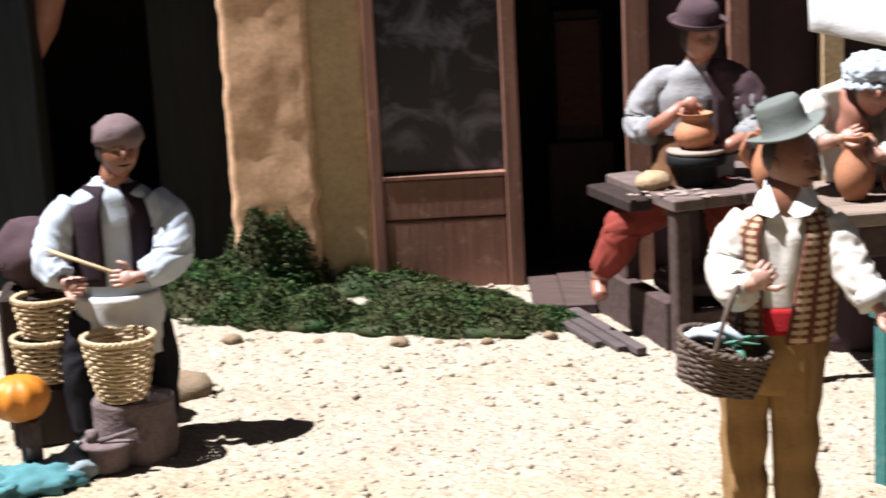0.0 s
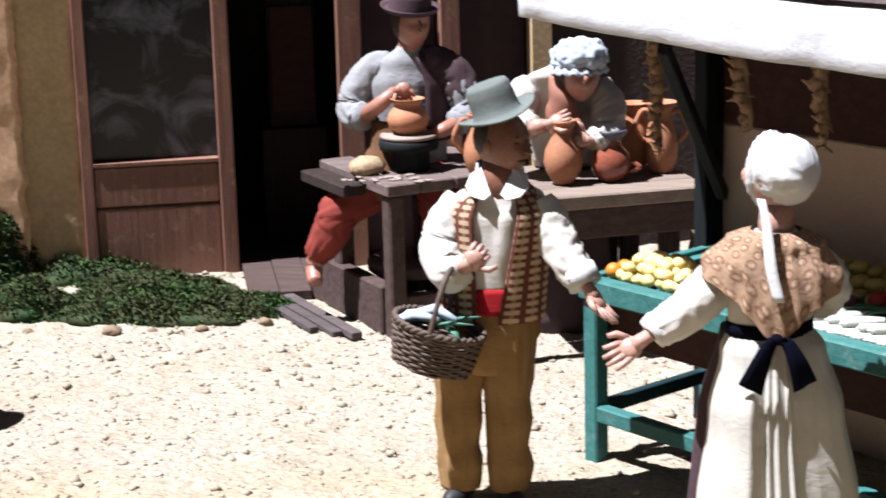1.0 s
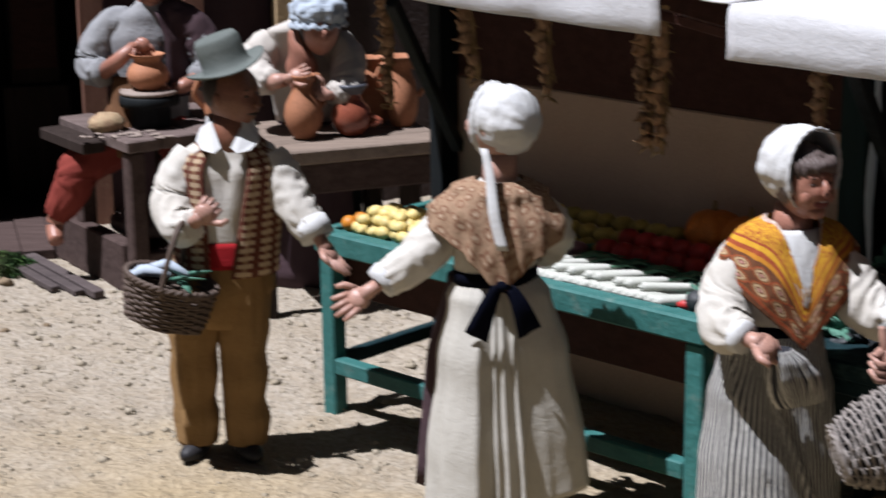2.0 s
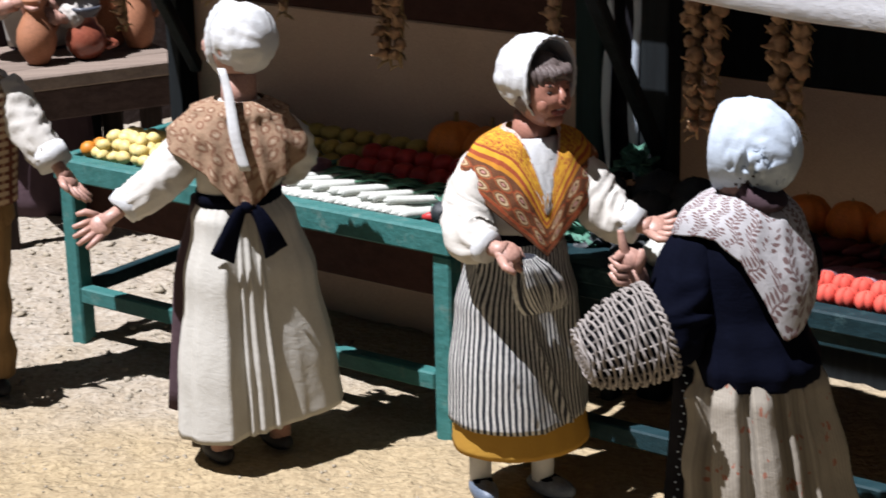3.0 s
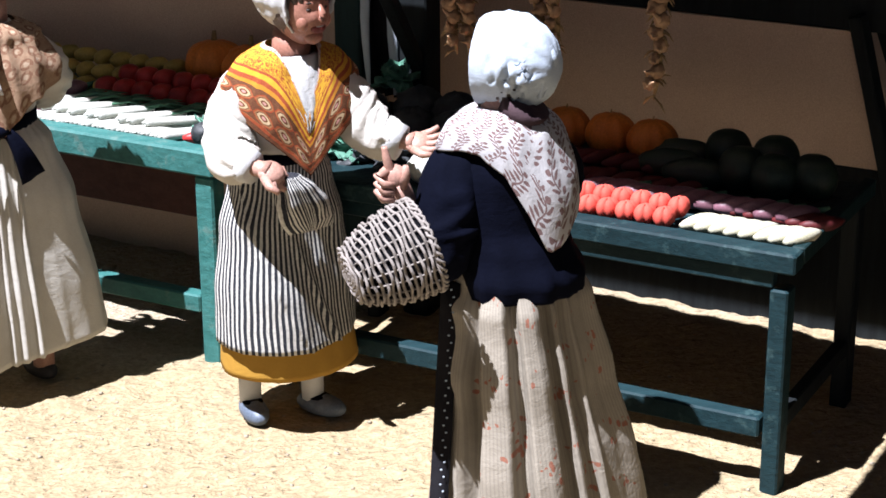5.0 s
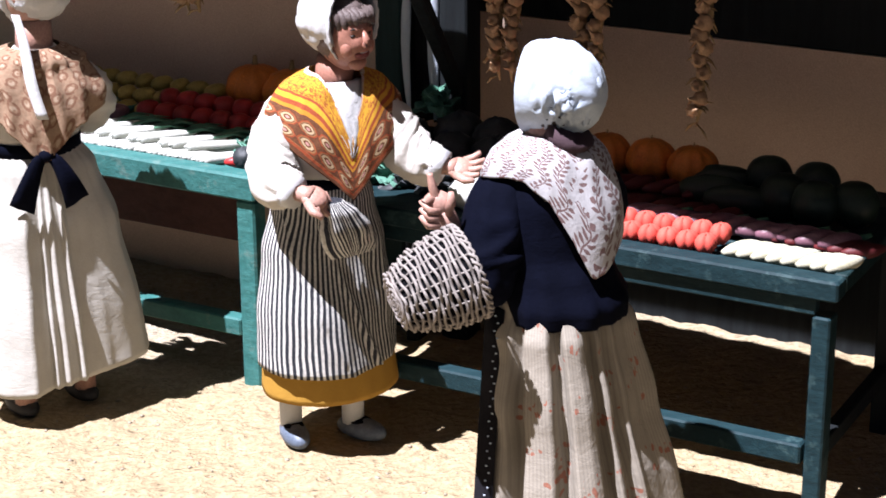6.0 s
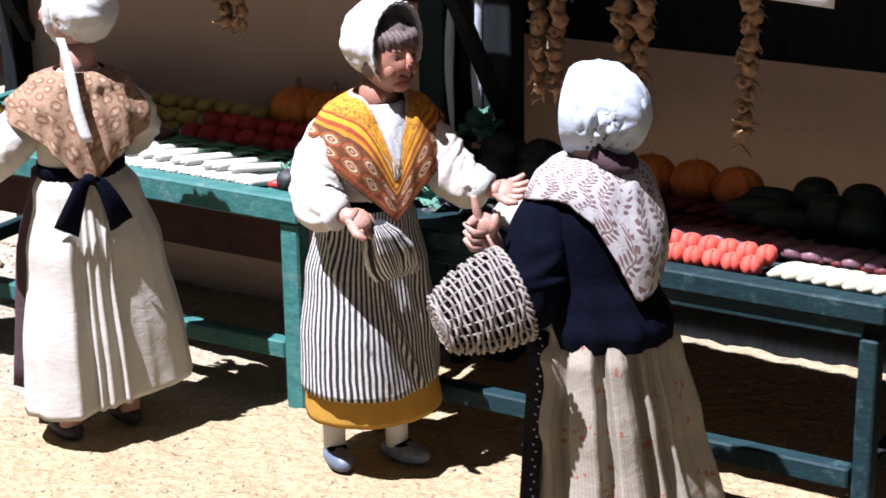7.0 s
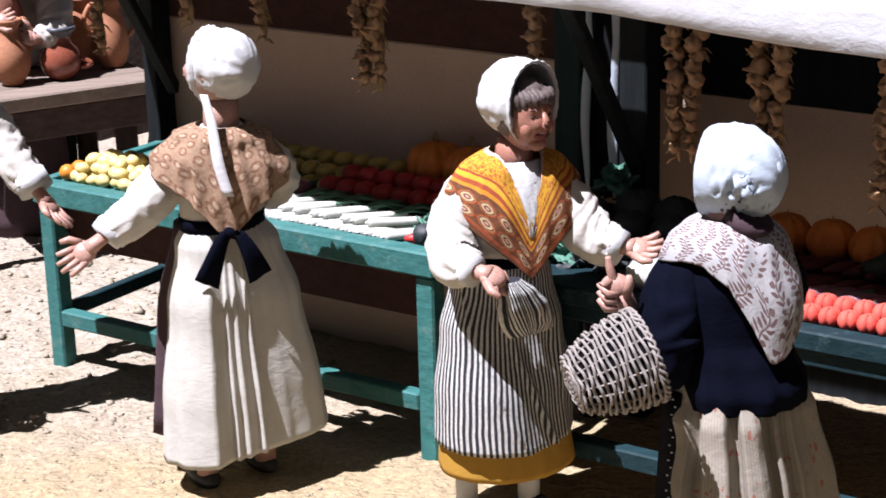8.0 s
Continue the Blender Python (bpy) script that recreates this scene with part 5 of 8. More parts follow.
def bonnet(m, c, face, mat, r=0.0245, seed=0.0, back=1.18, frill=True, wr=0.06, crumple=0.0, nape=0.12):
    """A gathered cap: full crown, drawn in at the nape, with a brim round the face."""
    f = Vector((math.cos(face), math.sin(face), 0))
    s = Vector((-math.sin(face), math.cos(face), 0))
    up = Vector((0, 0, 1))
    c = Vector(c)
    rings = []
    steps = 26
    for i in range(steps + 1):
        t = i / steps
        x = lerp(0.58, -back, t)
        w = math.sqrt(max(0.0, 1 - max(0, (-x - 0.1) / (back - 0.05)) ** 2.4)) if x < -0.1 else 1.0
        w = max(w, 0.03) * (1.0 - 0.30 * max(0, x) ** 1.6)
        ring = []
        for k in range(72):
            th = 2 * math.pi * k / 72
            y, z = math.cos(th), math.sin(th)
            q = Vector((y * 1.5, z * 1.5, x * 2 + seed))
            rr = w * (1 + wr * noise.noise(q * 1.6) + wr * 0.7 * noise.noise(q * 4.2) + 0.030 * math.sin(th * 13 + seed) * t)
            if crumple:
                near = math.exp(-(5 * (x + 0.5) ** 2 + 3 * ((th - crumple + math.pi) % (2 * math.pi) - math.pi) ** 2))
                rr += w * near * (0.36 * noise.noise(q * 4.5) + 0.30 * noise.noise(q * 9) - 0.05)
            zz = z * 1.12 * rr + 0.16 * (1 - t) if z > 0 else z * 1.02 * rr * (1 - 0.20 * t)
            ring.append(c + f * (x * r) + s * (y * 0.98 * rr * r * (1 - nape * max(0.0, -z) * t ** 0.5)) + up * (zz * r))
        rings.append(ring)
    m.rings(rings, mat, True, (False, True))
    if frill:
        rings = []
        for i, (x, q) in enumerate(((0.44, 0.93), (0.50, 0.98), (0.58, 1.02), (0.64, 1.00), (0.62, 0.97), (0.52, 0.92))):
            ring = []
            for k in range(72):
                th = 2 * math.pi * k / 72
                a = 1 + 0.022 * math.sin(th * 24) * (i in (2, 3, 4))
                z = math.sin(th)
                ring.append(c + f * (x * r * (1 if z > -0.5 else 0.9)) + s * (math.cos(th) * 0.98 * q * a * r) + up * ((z * 1.10 * q * a + (0.14 if z > 0 else 0)) * r))
            rings.append(ring)
        m.rings(rings, mat, True, (False, False))


def kerchief(m, neck, r0, table, mat, seed=0.0, fold=0.0016, vee=0.0, mid=0.0, spread=30):
    """A folded kerchief round the shoulders. table: angle in degrees, reach from the neck, and how far the hem hangs there.
    vee opens its neckline round the angle mid."""
    n, rows = 120, 20
    neck = Vector(neck)
    rows_t = sorted((a % 360, r, d) for a, r, d in table)
    ext = [(a - 360, r, d) for a, r, d in rows_t] + rows_t + [(a + 360, r, d) for a, r, d in rows_t]
    A, R, D = [e[0] for e in ext], [e[1] for e in ext], [e[2] for e in ext]
    rings, uvs = [], []
    for i in range(rows + 1):
        ring = []
        for k in range(n):
            deg = 360 * k / n
            gap = vee * math.exp(-abs(((deg - mid + 180) % 360 - 180) / spread) ** 1.6)
            t = gap + (1 - gap) * i / rows
            th = radians(deg)
            reach, drop = float(np.interp(deg, A, R)), float(np.interp(deg, A, D))
            r = lerp(r0, reach, math.sin(t * math.pi / 2) ** 0.85)
            q = Vector((math.cos(th) * 1.7, math.sin(th) * 1.7, t * 1.3 + seed))
            crease = 1 - 2 * abs(noise.noise(q * 1.3)) ** 0.7
            fine = noise.noise(Vector((math.cos(th) * 5, math.sin(th) * 5, t * 3 + seed)))
            tuck = math.sin(t * 9 + 2.2 * noise.noise(q)) * max(0.0, 1 - 2.2 * abs(t - 0.28))
            r += fold * (0.8 * crease + 0.45 * fine + 0.7 * tuck) * min(1.0, 3 * t + 0.2)
            z = neck.z - drop * (0.35 * t + 0.65 * t ** 1.7)
            ring.append(Vector((neck.x + r * math.cos(th), neck.y + r * math.sin(th), z)))
        rings.append(ring)
    lip = [Vector((neck.x + (p.x - neck.x) * 1.005, neck.y + (p.y - neck.y) * 1.005, p.z - 0.0010)) for p in rings[-1]]
    inner = [Vector((neck.x + (p.x - neck.x) * 0.94, neck.y + (p.y - neck.y) * 0.94, p.z + 0.001)) for p in lip]
    f0 = len(m.uv)
    m.rings(rings + [lip, inner], mat, True, (False, False))
    for j in range(f0, len(m.uv)):
        i, k = divmod(j - f0, n)
        t0, t1 = min(1.0, i / rows), min(1.0, (i + 1) / rows)
        u0, u1 = 0.20 * k / n, 0.20 * (k + 1) / n
        m.uv[j] = [(u0, 0.06 * t0), (u1, 0.06 * t0), (u1, 0.06 * t1), (u0, 0.06 * t1)]


def front_patch(m, neck, r0, reach, drop, mid, wide, mat):
    """The shirt showing between the two edges of a kerchief, narrowing to a point."""
    rows = []
    for i in range(13):
        t = 0.14 + 0.62 * i / 12
        w = wide * (1 - (i / 12) ** 0.9) + 1.5
        row, back_row = [], []
        for k in range(9):
            q = k / 4 - 1
            a = radians(mid + w * q + 2.0 * math.sin(i * 0.8))
            r = lerp(r0, reach, math.sin(t * math.pi / 2) ** 0.85) - 0.0004 + 0.0008 * math.sin(k * 2.3 + i * 0.9)
            z = neck[2] - drop * (0.35 * t + 0.65 * t ** 1.7)
            row.append(Vector((neck[0] + r * math.cos(a), neck[1] + r * math.sin(a), z)))
            back_row.append(Vector((neck[0] + (r - 0.004) * math.cos(a), neck[1] + (r - 0.004) * math.sin(a), z)))
        rows.append(row + back_row[::-1])
    m.rings(rows, mat, True)


def features(m, c, face, r, dark, lips, smile=0.0):
    """Painted eyes, brows and mouth of a clay head, as small shallow forms."""
    f = Vector((math.cos(face), math.sin(face), 0))
    s = Vector((-math.sin(face), math.cos(face), 0))
    rot = Matrix((f, s, Vector((0, 0, 1)))).transposed()
    c = Vector(c)
    for q in (-1, 1):
        m.ball(c + f * r * 0.80 + s * q * r * 0.31 + Vector((0, 0, 0.12 * r)), (0.06 * r, 0.13 * r, 0.055 * r), dark, 10, 6, rot)
        m.tube([c + f * r * 0.88 + s * q * r * 0.15 + Vector((0, 0, 0.30 * r)), c + f * r * 0.84 + s * q * r * 0.34 + Vector((0, 0, 0.35 * r)), c + f * r * 0.70 + s * q * r * 0.52 + Vector((0, 0, 0.29 * r))], [0.035 * r, 0.045 * r, 0.02 * r], dark, 6)
    m.tube([c + f * r * 0.78 - s * r * 0.30 + Vector((0, 0, (-0.50 + 0.16 * smile) * r)), c + f * r * 0.93 + Vector((0, 0, -0.53 * r)), c + f * r * 0.78 + s * r * 0.30 + Vector((0, 0, (-0.50 + 0.16 * smile) * r))], [0.03 * r, (0.07 + 0.03 * smile) * r, 0.03 * r], lips, 7)


def laugh(m, c, face, r, skin, dark, teeth, hair):
    """Open laughing mouth with a row of teeth, full cheeks and a fringe."""
    f = Vector((math.cos(face), math.sin(face), 0))
    s = Vector((-math.sin(face), math.cos(face), 0))
    rot = Matrix((f, s, Vector((0, 0, 1)))).transposed()
    c = Vector(c)
    m.ball(c + f * r * 0.84 + Vector((0, 0, -0.50 * r)), (0.14 * r, 0.30 * r, 0.17 * r), dark, 16, 10, rot)
    m.ball(c + f * r * 0.87 + Vector((0, 0, -0.43 * r)), (0.12 * r, 0.20 * r, 0.045 * r), teeth, 12, 8, rot)
    m.ball(c + f * r * 0.60 + Vector((0, 0, -0.80 * r)), (0.26 * r, 0.34 * r, 0.26 * r), skin, 16, 10, rot)
    for q in (-1, 1):
        m.ball(c + f * r * 0.60 + s * q * r * 0.44 + Vector((0, 0, -0.30 * r)), (0.24 * r, 0.22 * r, 0.30 * r), skin, 20, 12, rot)
    for k in range(11):
        q = -1 + k / 5
        a = c + f * r * (0.86 - 0.42 * q * q) + s * q * r * 0.70
        p, w = dense([a + Vector((0, 0, 0.86 * r)) - f * r * 0.28, a + Vector((0, 0, 0.70 * r)), a + f * r * 0.03 + s * 0.10 * r + Vector((0, 0, (0.50 - 0.25 * q * q) * r))], [0.13 * r, 0.15 * r, 0.08 * r], 4)
        m.tube(p, w, hair, 8, 0.0012, k)


def bow(m, c, out, side, mat, l1, l2, w=0.006):
    """A tied band: a knot with two hanging ends."""
    c, out, side = Vector(c), Vector(out).normalized(), Vector(side).normalized()
    m.ball(c, (0.006, 0.006, 0.005), mat, 10, 7)
    for sgn, ln in ((-1, l1), (1, l2)):
        rows = []
        for i in range(8):
            t = i / 7
            q = c + side * sgn * (0.003 + 0.016 * t ** 0.8) * (ln / 0.035) + out * (0.003 + 0.004 * math.sin(t * 3)) + Vector((0, 0, -ln * t ** 1.2))
            ww = w * (0.5 + 0.7 * t)
            d = (side * 0.85 + Vector((0, 0, 0.45 * sgn))).normalized()
            rows.append([q - d * ww, q - d * ww * 0.3 + out * 0.0015, q + d * ww * 0.3 - out * 0.001, q + d * ww, q + d * ww - out * 0.001, q - d * ww - out * 0.001])
        m.rings(rows, mat, True)


def shoe(m, c, ang, mat, s=1.0, top=None, hole=None):
    rot = Matrix.Rotation(ang, 3, "Z")
    if hole is not None:
        m.ball(Vector(c) + rot @ Vector((-0.002 * s, 0, 0.0118 * s)), (0.0115 * s, 0.0068 * s, 0.0024 * s), hole, 14, 8, rot)
    m.ball(Vector(c) + Vector((0, 0, 0.0062 * s)), (0.0185 * s, 0.0088 * s, 0.0078 * s), mat, 16, 9, rot,
           lambda d: 1 + 0.10 * max(0, d.x) - 0.16 * max(0, -d.z) ** 3)
    if top is not None:
        m.tube([Vector(c) + rot @ Vector((-0.006 * s, 0, 0.010 * s)), Vector(c) + rot @ Vector((-0.006 * s, 0, 0.045 * s))], [0.0075 * s, 0.0080 * s], top, 10)


# -- woman in a cream apron, seen from behind --
def doll_cream():
    m = Mesh()
    MATS = ["cream", "shawl_tan", "linen", "skin", "white", "navy", "shoe", "vestdark", "hair"]
    fa = radians(118)
    skirt = body_rings([(0.006, 0.0, 0.029, 0.0575, 0.051, 1.0), (0.005, 0, 0.06, 0.0545, 0.0485, 0.98), (0.003, 0, 0.13, 0.0450, 0.0405, 0.95), (0.0, 0, 0.172, 0.0355, 0.030, 0.7), (-0.003, 0, 0.188, 0.028, 0.023, 0.0)],
                       fa + math.pi / 2, 220, ridged([(5, 0.0), (22, 0.0), (90, -0.02), (150, 0.0), (178, 0.03), (192, 0.06), (205, 0.07), (214, 0.02), (222, 0.05), (240, 0.05), (249, 0.05), (253, -0.10), (258, -0.20), (262, -0.13), (266, -0.21), (272, -0.15), (276, -0.23), (282, -0.26), (286, -0.16), (291, -0.26), (304, -0.24), (318, -0.18), (334, -0.06), (346, 0.02), (354, 0.0)], 2.0), 8)
    # the hem hangs lower on one side
    m.rings([[p + Vector((0, 0, 0.16 * p.x * max(0.0, 1 - p.z / 0.18))) for p in ring] for ring in skirt], 0, True, (True, True))
    m.rings(body_rings([(-0.009, 0.016, 0.03, 0.054, 0.034, 0.03), (-0.012, 0.011, 0.12, 0.0410, 0.028, 0.03), (-0.008, 0.005, 0.184, 0.0285, 0.022, 0.0)], radians(165), 80, pleats(9, 5.0), 6), 7, True)
    m.rings(body_rings([(-0.003, 0, 0.183, 0.030, 0.0245, 0), (-0.003, 0, 0.192, 0.030, 0.0245, 0)], fa + math.pi / 2, 48, pleats(6, 1), 2), 5)
    m.rings(body_rings([(-0.003, 0, 0.190, 0.029, 0.022, 0), (0.0, 0, 0.215, 0.033, 0.024, 0), (0.0, 0, 0.238, 0.030, 0.020, 0), (0, 0, 0.252, 0.014, 0.012, 0)], fa + math.pi / 2, 48, pleats(5, 3)), 2)
    kerchief(m, (0.0, 0.0, 0.253), 0.0165, ((185, 0.049, 0.028), (210, 0.043, 0.033), (235, 0.038, 0.044), (262, 0.0345, 0.064), (274, 0.0345, 0.070), (286, 0.034, 0.063), (312, 0.037, 0.047), (345, 0.043, 0.037), (25, 0.038, 0.042), (90, 0.030, 0.066), (150, 0.036, 0.05)), 1, 2.0, 0.0038)
    m.tube([(0.0, 0, 0.245), (0.001, 0, 0.27)], [0.0125, 0.0115], 3, 14)
    hc = (-0.002, 0.0, 0.288)
    head(m, hc, radians(150), 3, 0.0200)
    bonnet(m, (0.0045, -0.002, 0.2895), radians(140), 4, 0.0218, 1.0, 1.05, True, 0.065, 0.0, 0.30)
    # cap ribbon down the back
    rows = []
    for i in range(15):
        t = i / 14
        c = Vector((lerp(-0.0095, 0.0025, t) + 0.0008 * math.sin(t * 7), float(np.interp(t, [0, 0.3, 0.6, 1], [-0.0215, -0.0285, -0.0355, -0.0400])), lerp(0.2770, 0.2130, t)))
        w = lerp(0.0026, 0.0037, min(1.0, t * 1.6))
        rows.append([c + Vector((-w, 0.0010, 0)), c + Vector((-w * 0.4, -0.0010, 0)), c + Vector((w * 0.3, -0.0006, 0)), c + Vector((w, -0.0012, 0)), c + Vector((w, 0.0004, 0)), c + Vector((0, 0.0008, 0)), c + Vector((-w, 0.0022, 0))])
    m.rings(rows, 4, True, (True, True))
    bow(m, (0.003, -0.0325, 0.187), (0.15, -1, 0), (1, 0.12, 0), 5, 0.034, 0.032, 0.0072)
    sleeve(m, [(-0.020, 0.006, 0.232), (-0.034, 0.002, 0.219), (-0.047, -0.006, 0.207), (-0.060, -0.013, 0.196), (-0.076, -0.018, 0.187)], [0.0120, 0.0150, 0.0145, 0.0130, 0.0105], 2, 3.0)
    m.tube([(-0.074, -0.017, 0.189), (-0.080, -0.020, 0.184)], [0.0125, 0.0118], 4, 14, 0.0012)
    hand(m, (-0.079, -0.019, 0.185), (-0.092, -0.025, 0.177), (-0.110, -0.031, 0.167), (-0.3, -1, 0.4), 3, 1.05, 0.3)
    sleeve(m, [(0.022, 0.006, 0.232), (0.034, 0.016, 0.214), (0.034, 0.032, 0.200), (0.020, 0.046, 0.190)], [0.0120, 0.0145, 0.0135, 0.0100], 2, 5.0)
    hand(m, (0.024, 0.046, 0.192), (0.012, 0.052, 0.188), (-0.004, 0.058, 0.184), (0, 0, 1), 3)
    for x, y in ((-0.026, -0.012), (0.014, 0.006)):
        shoe(m, (x, y, 0.0), fa, 6, 1.0, 3)
    return solo("woman_doll", m, MATS, "woman doll in cream apron, tan shawl and white cap, back turned", "doll", (-0.025, 1.244, 0))


# -- laughing woman in a striped apron --
def doll_stripe():
    m = Mesh()
    MATS = ["stripe", "shawl_gold", "linen", "ruddy", "white", "navy", "blueshoe", "ochre", "greyhair", "skin", "hair", "lips"]
    fa = radians(-62)
    m.rings(body_rings([(0.0, 0.004, 0.039, 0.047, 0.041, 0.022), (-0.001, 0.003, 0.06, 0.045, 0.038, 0.028), (-0.003, 0.006, 0.13, 0.032, 0.024, 0.02), (-0.003, 0.004, 0.165, 0.026, 0.020, 0.02), (-0.002, 0, 0.180, 0.022, 0.019, 0.0)],
                       fa + math.pi / 2, 90, pleats(8, 1.0), 6), 7)

    soft, hard = pleats(9, 4.0), ridged([(-95, 0.0), (-40, 0.02), (0, 0.04), (6, -0.04), (20, -0.13), (32, -0.18), (38, -0.10), (44, -0.18), (72, -0.14), (105, 0.0)], 4.0)

    def apron_mod(th, a, z):
        # one long fold runs slantwise from the waist down to the hem
        return soft(th, a * 0.55, z) + hard(th - radians(205 + 80 * (0.18 - z) / 0.125), min(1, a * 40), z) - 1
    rings = body_rings([(0.0, 0.001, 0.0595, 0.0490, 0.0435, 0.020), (-0.001, 0.001, 0.09, 0.0475, 0.0415, 0.028), (-0.002, 0.002, 0.135, 0.0420, 0.034, 0.035), (-0.002, 0.001, 0.166, 0.0350, 0.028, 0.03), (-0.002, 0, 0.1815, 0.030, 0.0262, 0.006)],
                       fa + math.pi / 2, 200, apron_mod, 9)
    m.rings(rings, 0, True, (True, True))
    m.rings(body_rings([(-0.002, 0, 0.1795, 0.0312, 0.0270, 0), (-0.002, 0, 0.1865, 0.0305, 0.0262, 0)], fa + math.pi / 2, 48, pleats(6, 1), 2), 5)
    m.rings(body_rings([(-0.002, 0, 0.186, 0.031, 0.026, 0.03), (0.0, 0, 0.205, 0.037, 0.029, 0.03), (0.003, 0, 0.228, 0.033, 0.023, 0.0), (0.004, 0, 0.243, 0.015, 0.013, 0.0)], fa + math.pi / 2, 60, pleats(8, 6)), 2)
    kerchief(m, (0.006, -0.001, 0.2505), 0.0150, ((182, 0.044, 0.036), (200, 0.0485, 0.030), (222, 0.041, 0.041), (245, 0.036, 0.055), (268, 0.0325, 0.068), (282, 0.0315, 0.076), (296, 0.033, 0.066), (320, 0.039, 0.048), (345, 0.042, 0.042), (10, 0.045, 0.031), (30, 0.040, 0.04), (115, 0.032, 0.072)), 1, 5.0, 0.0015, 0.62, 283, 26)
    # shirt front and the white cap band falling over it
    front_patch(m, (0.006, -0.001, 0.2505), 0.0150, 0.0330, 0.074, 283, 52, 4)
    m.tube([(0.006, -0.002, 0.236), (0.008, -0.003, 0.258)], [0.0125, 0.0118], 3, 14)
    face = radians(-58)
    hc = (0.0125, -0.0105, 0.2735)
    head(m, hc, face, 3, 0.0192, 8)
    features(m, hc, face, 0.0192, 10, 11, 1.0)
    laugh(m, hc, face, 0.0192, 3, 11, 4, 8)
    bonnet(m, (0.0094, -0.0042, 0.2805), radians(-52), 4, 0.0222, 4.0, 1.16, True, 0.06)
    # arms held out while talking
    sleeve(m, [(-0.016, -0.004, 0.232), (-0.028, -0.010, 0.216), (-0.034, -0.018, 0.199), (-0.034, -0.032, 0.188), (-0.026, -0.044, 0.187)], [0.0130, 0.0155, 0.0160, 0.0150, 0.0100], 2, 1.0)
    m.tube([(-0.029, -0.042, 0.187), (-0.0235, -0.047, 0.186)], [0.0112, 0.0104], 4, 14, 0.001)
    hand(m, (-0.024, -0.046, 0.186), (-0.015, -0.051, 0.184), (-0.003, -0.056, 0.178), (0.1, -0.5, 1), 9, 1.15, -0.8, 0.3)
    sleeve(m, [(0.028, 0.0, 0.228), (0.041, -0.005, 0.212), (0.050, -0.012, 0.199), (0.059, -0.019, 0.192), (0.067, -0.024, 0.190)], [0.0130, 0.0155, 0.0155, 0.0140, 0.0105], 2, 2.0)
    m.tube([(0.061, -0.021, 0.193), (0.071, -0.027, 0.189)], [0.0125, 0.0112], 4, 14, 0.0012)
    hand(m, (0.069, -0.026, 0.190), (0.078, -0.031, 0.190), (0.095, -0.036, 0.191), (0.2, -0.6, 1), 9, 1.1, 0.5, 1.2)
    # bunched corner of the apron held up
    m.rings(body_rings([(0.011, -0.034, 0.140, 0.018, 0.005, 0.10), (0.009, -0.037, 0.148, 0.020, 0.009, 0.22), (0.005, -0.042, 0.160, 0.0185, 0.0115, 0.32), (0.001, -0.045, 0.171, 0.0140, 0.0100, 0.30), (-0.003, -0.046, 0.179, 0.008, 0.006, 0.2)],
                       fa + math.pi / 2, 96, pleats(9, 2.0), 5), 0, True, (True, True))
    for x, y, a in ((-0.026, -0.003, -80), (0.018, -0.004, -45)):
        shoe(m, (x, y, 0.0), radians(a), 6, 1.0, 4, 5)
    return solo("woman_doll", m, MATS, "woman doll in striped apron and gold shawl, arms held out", "doll", (0.1505, 1.150, 0))


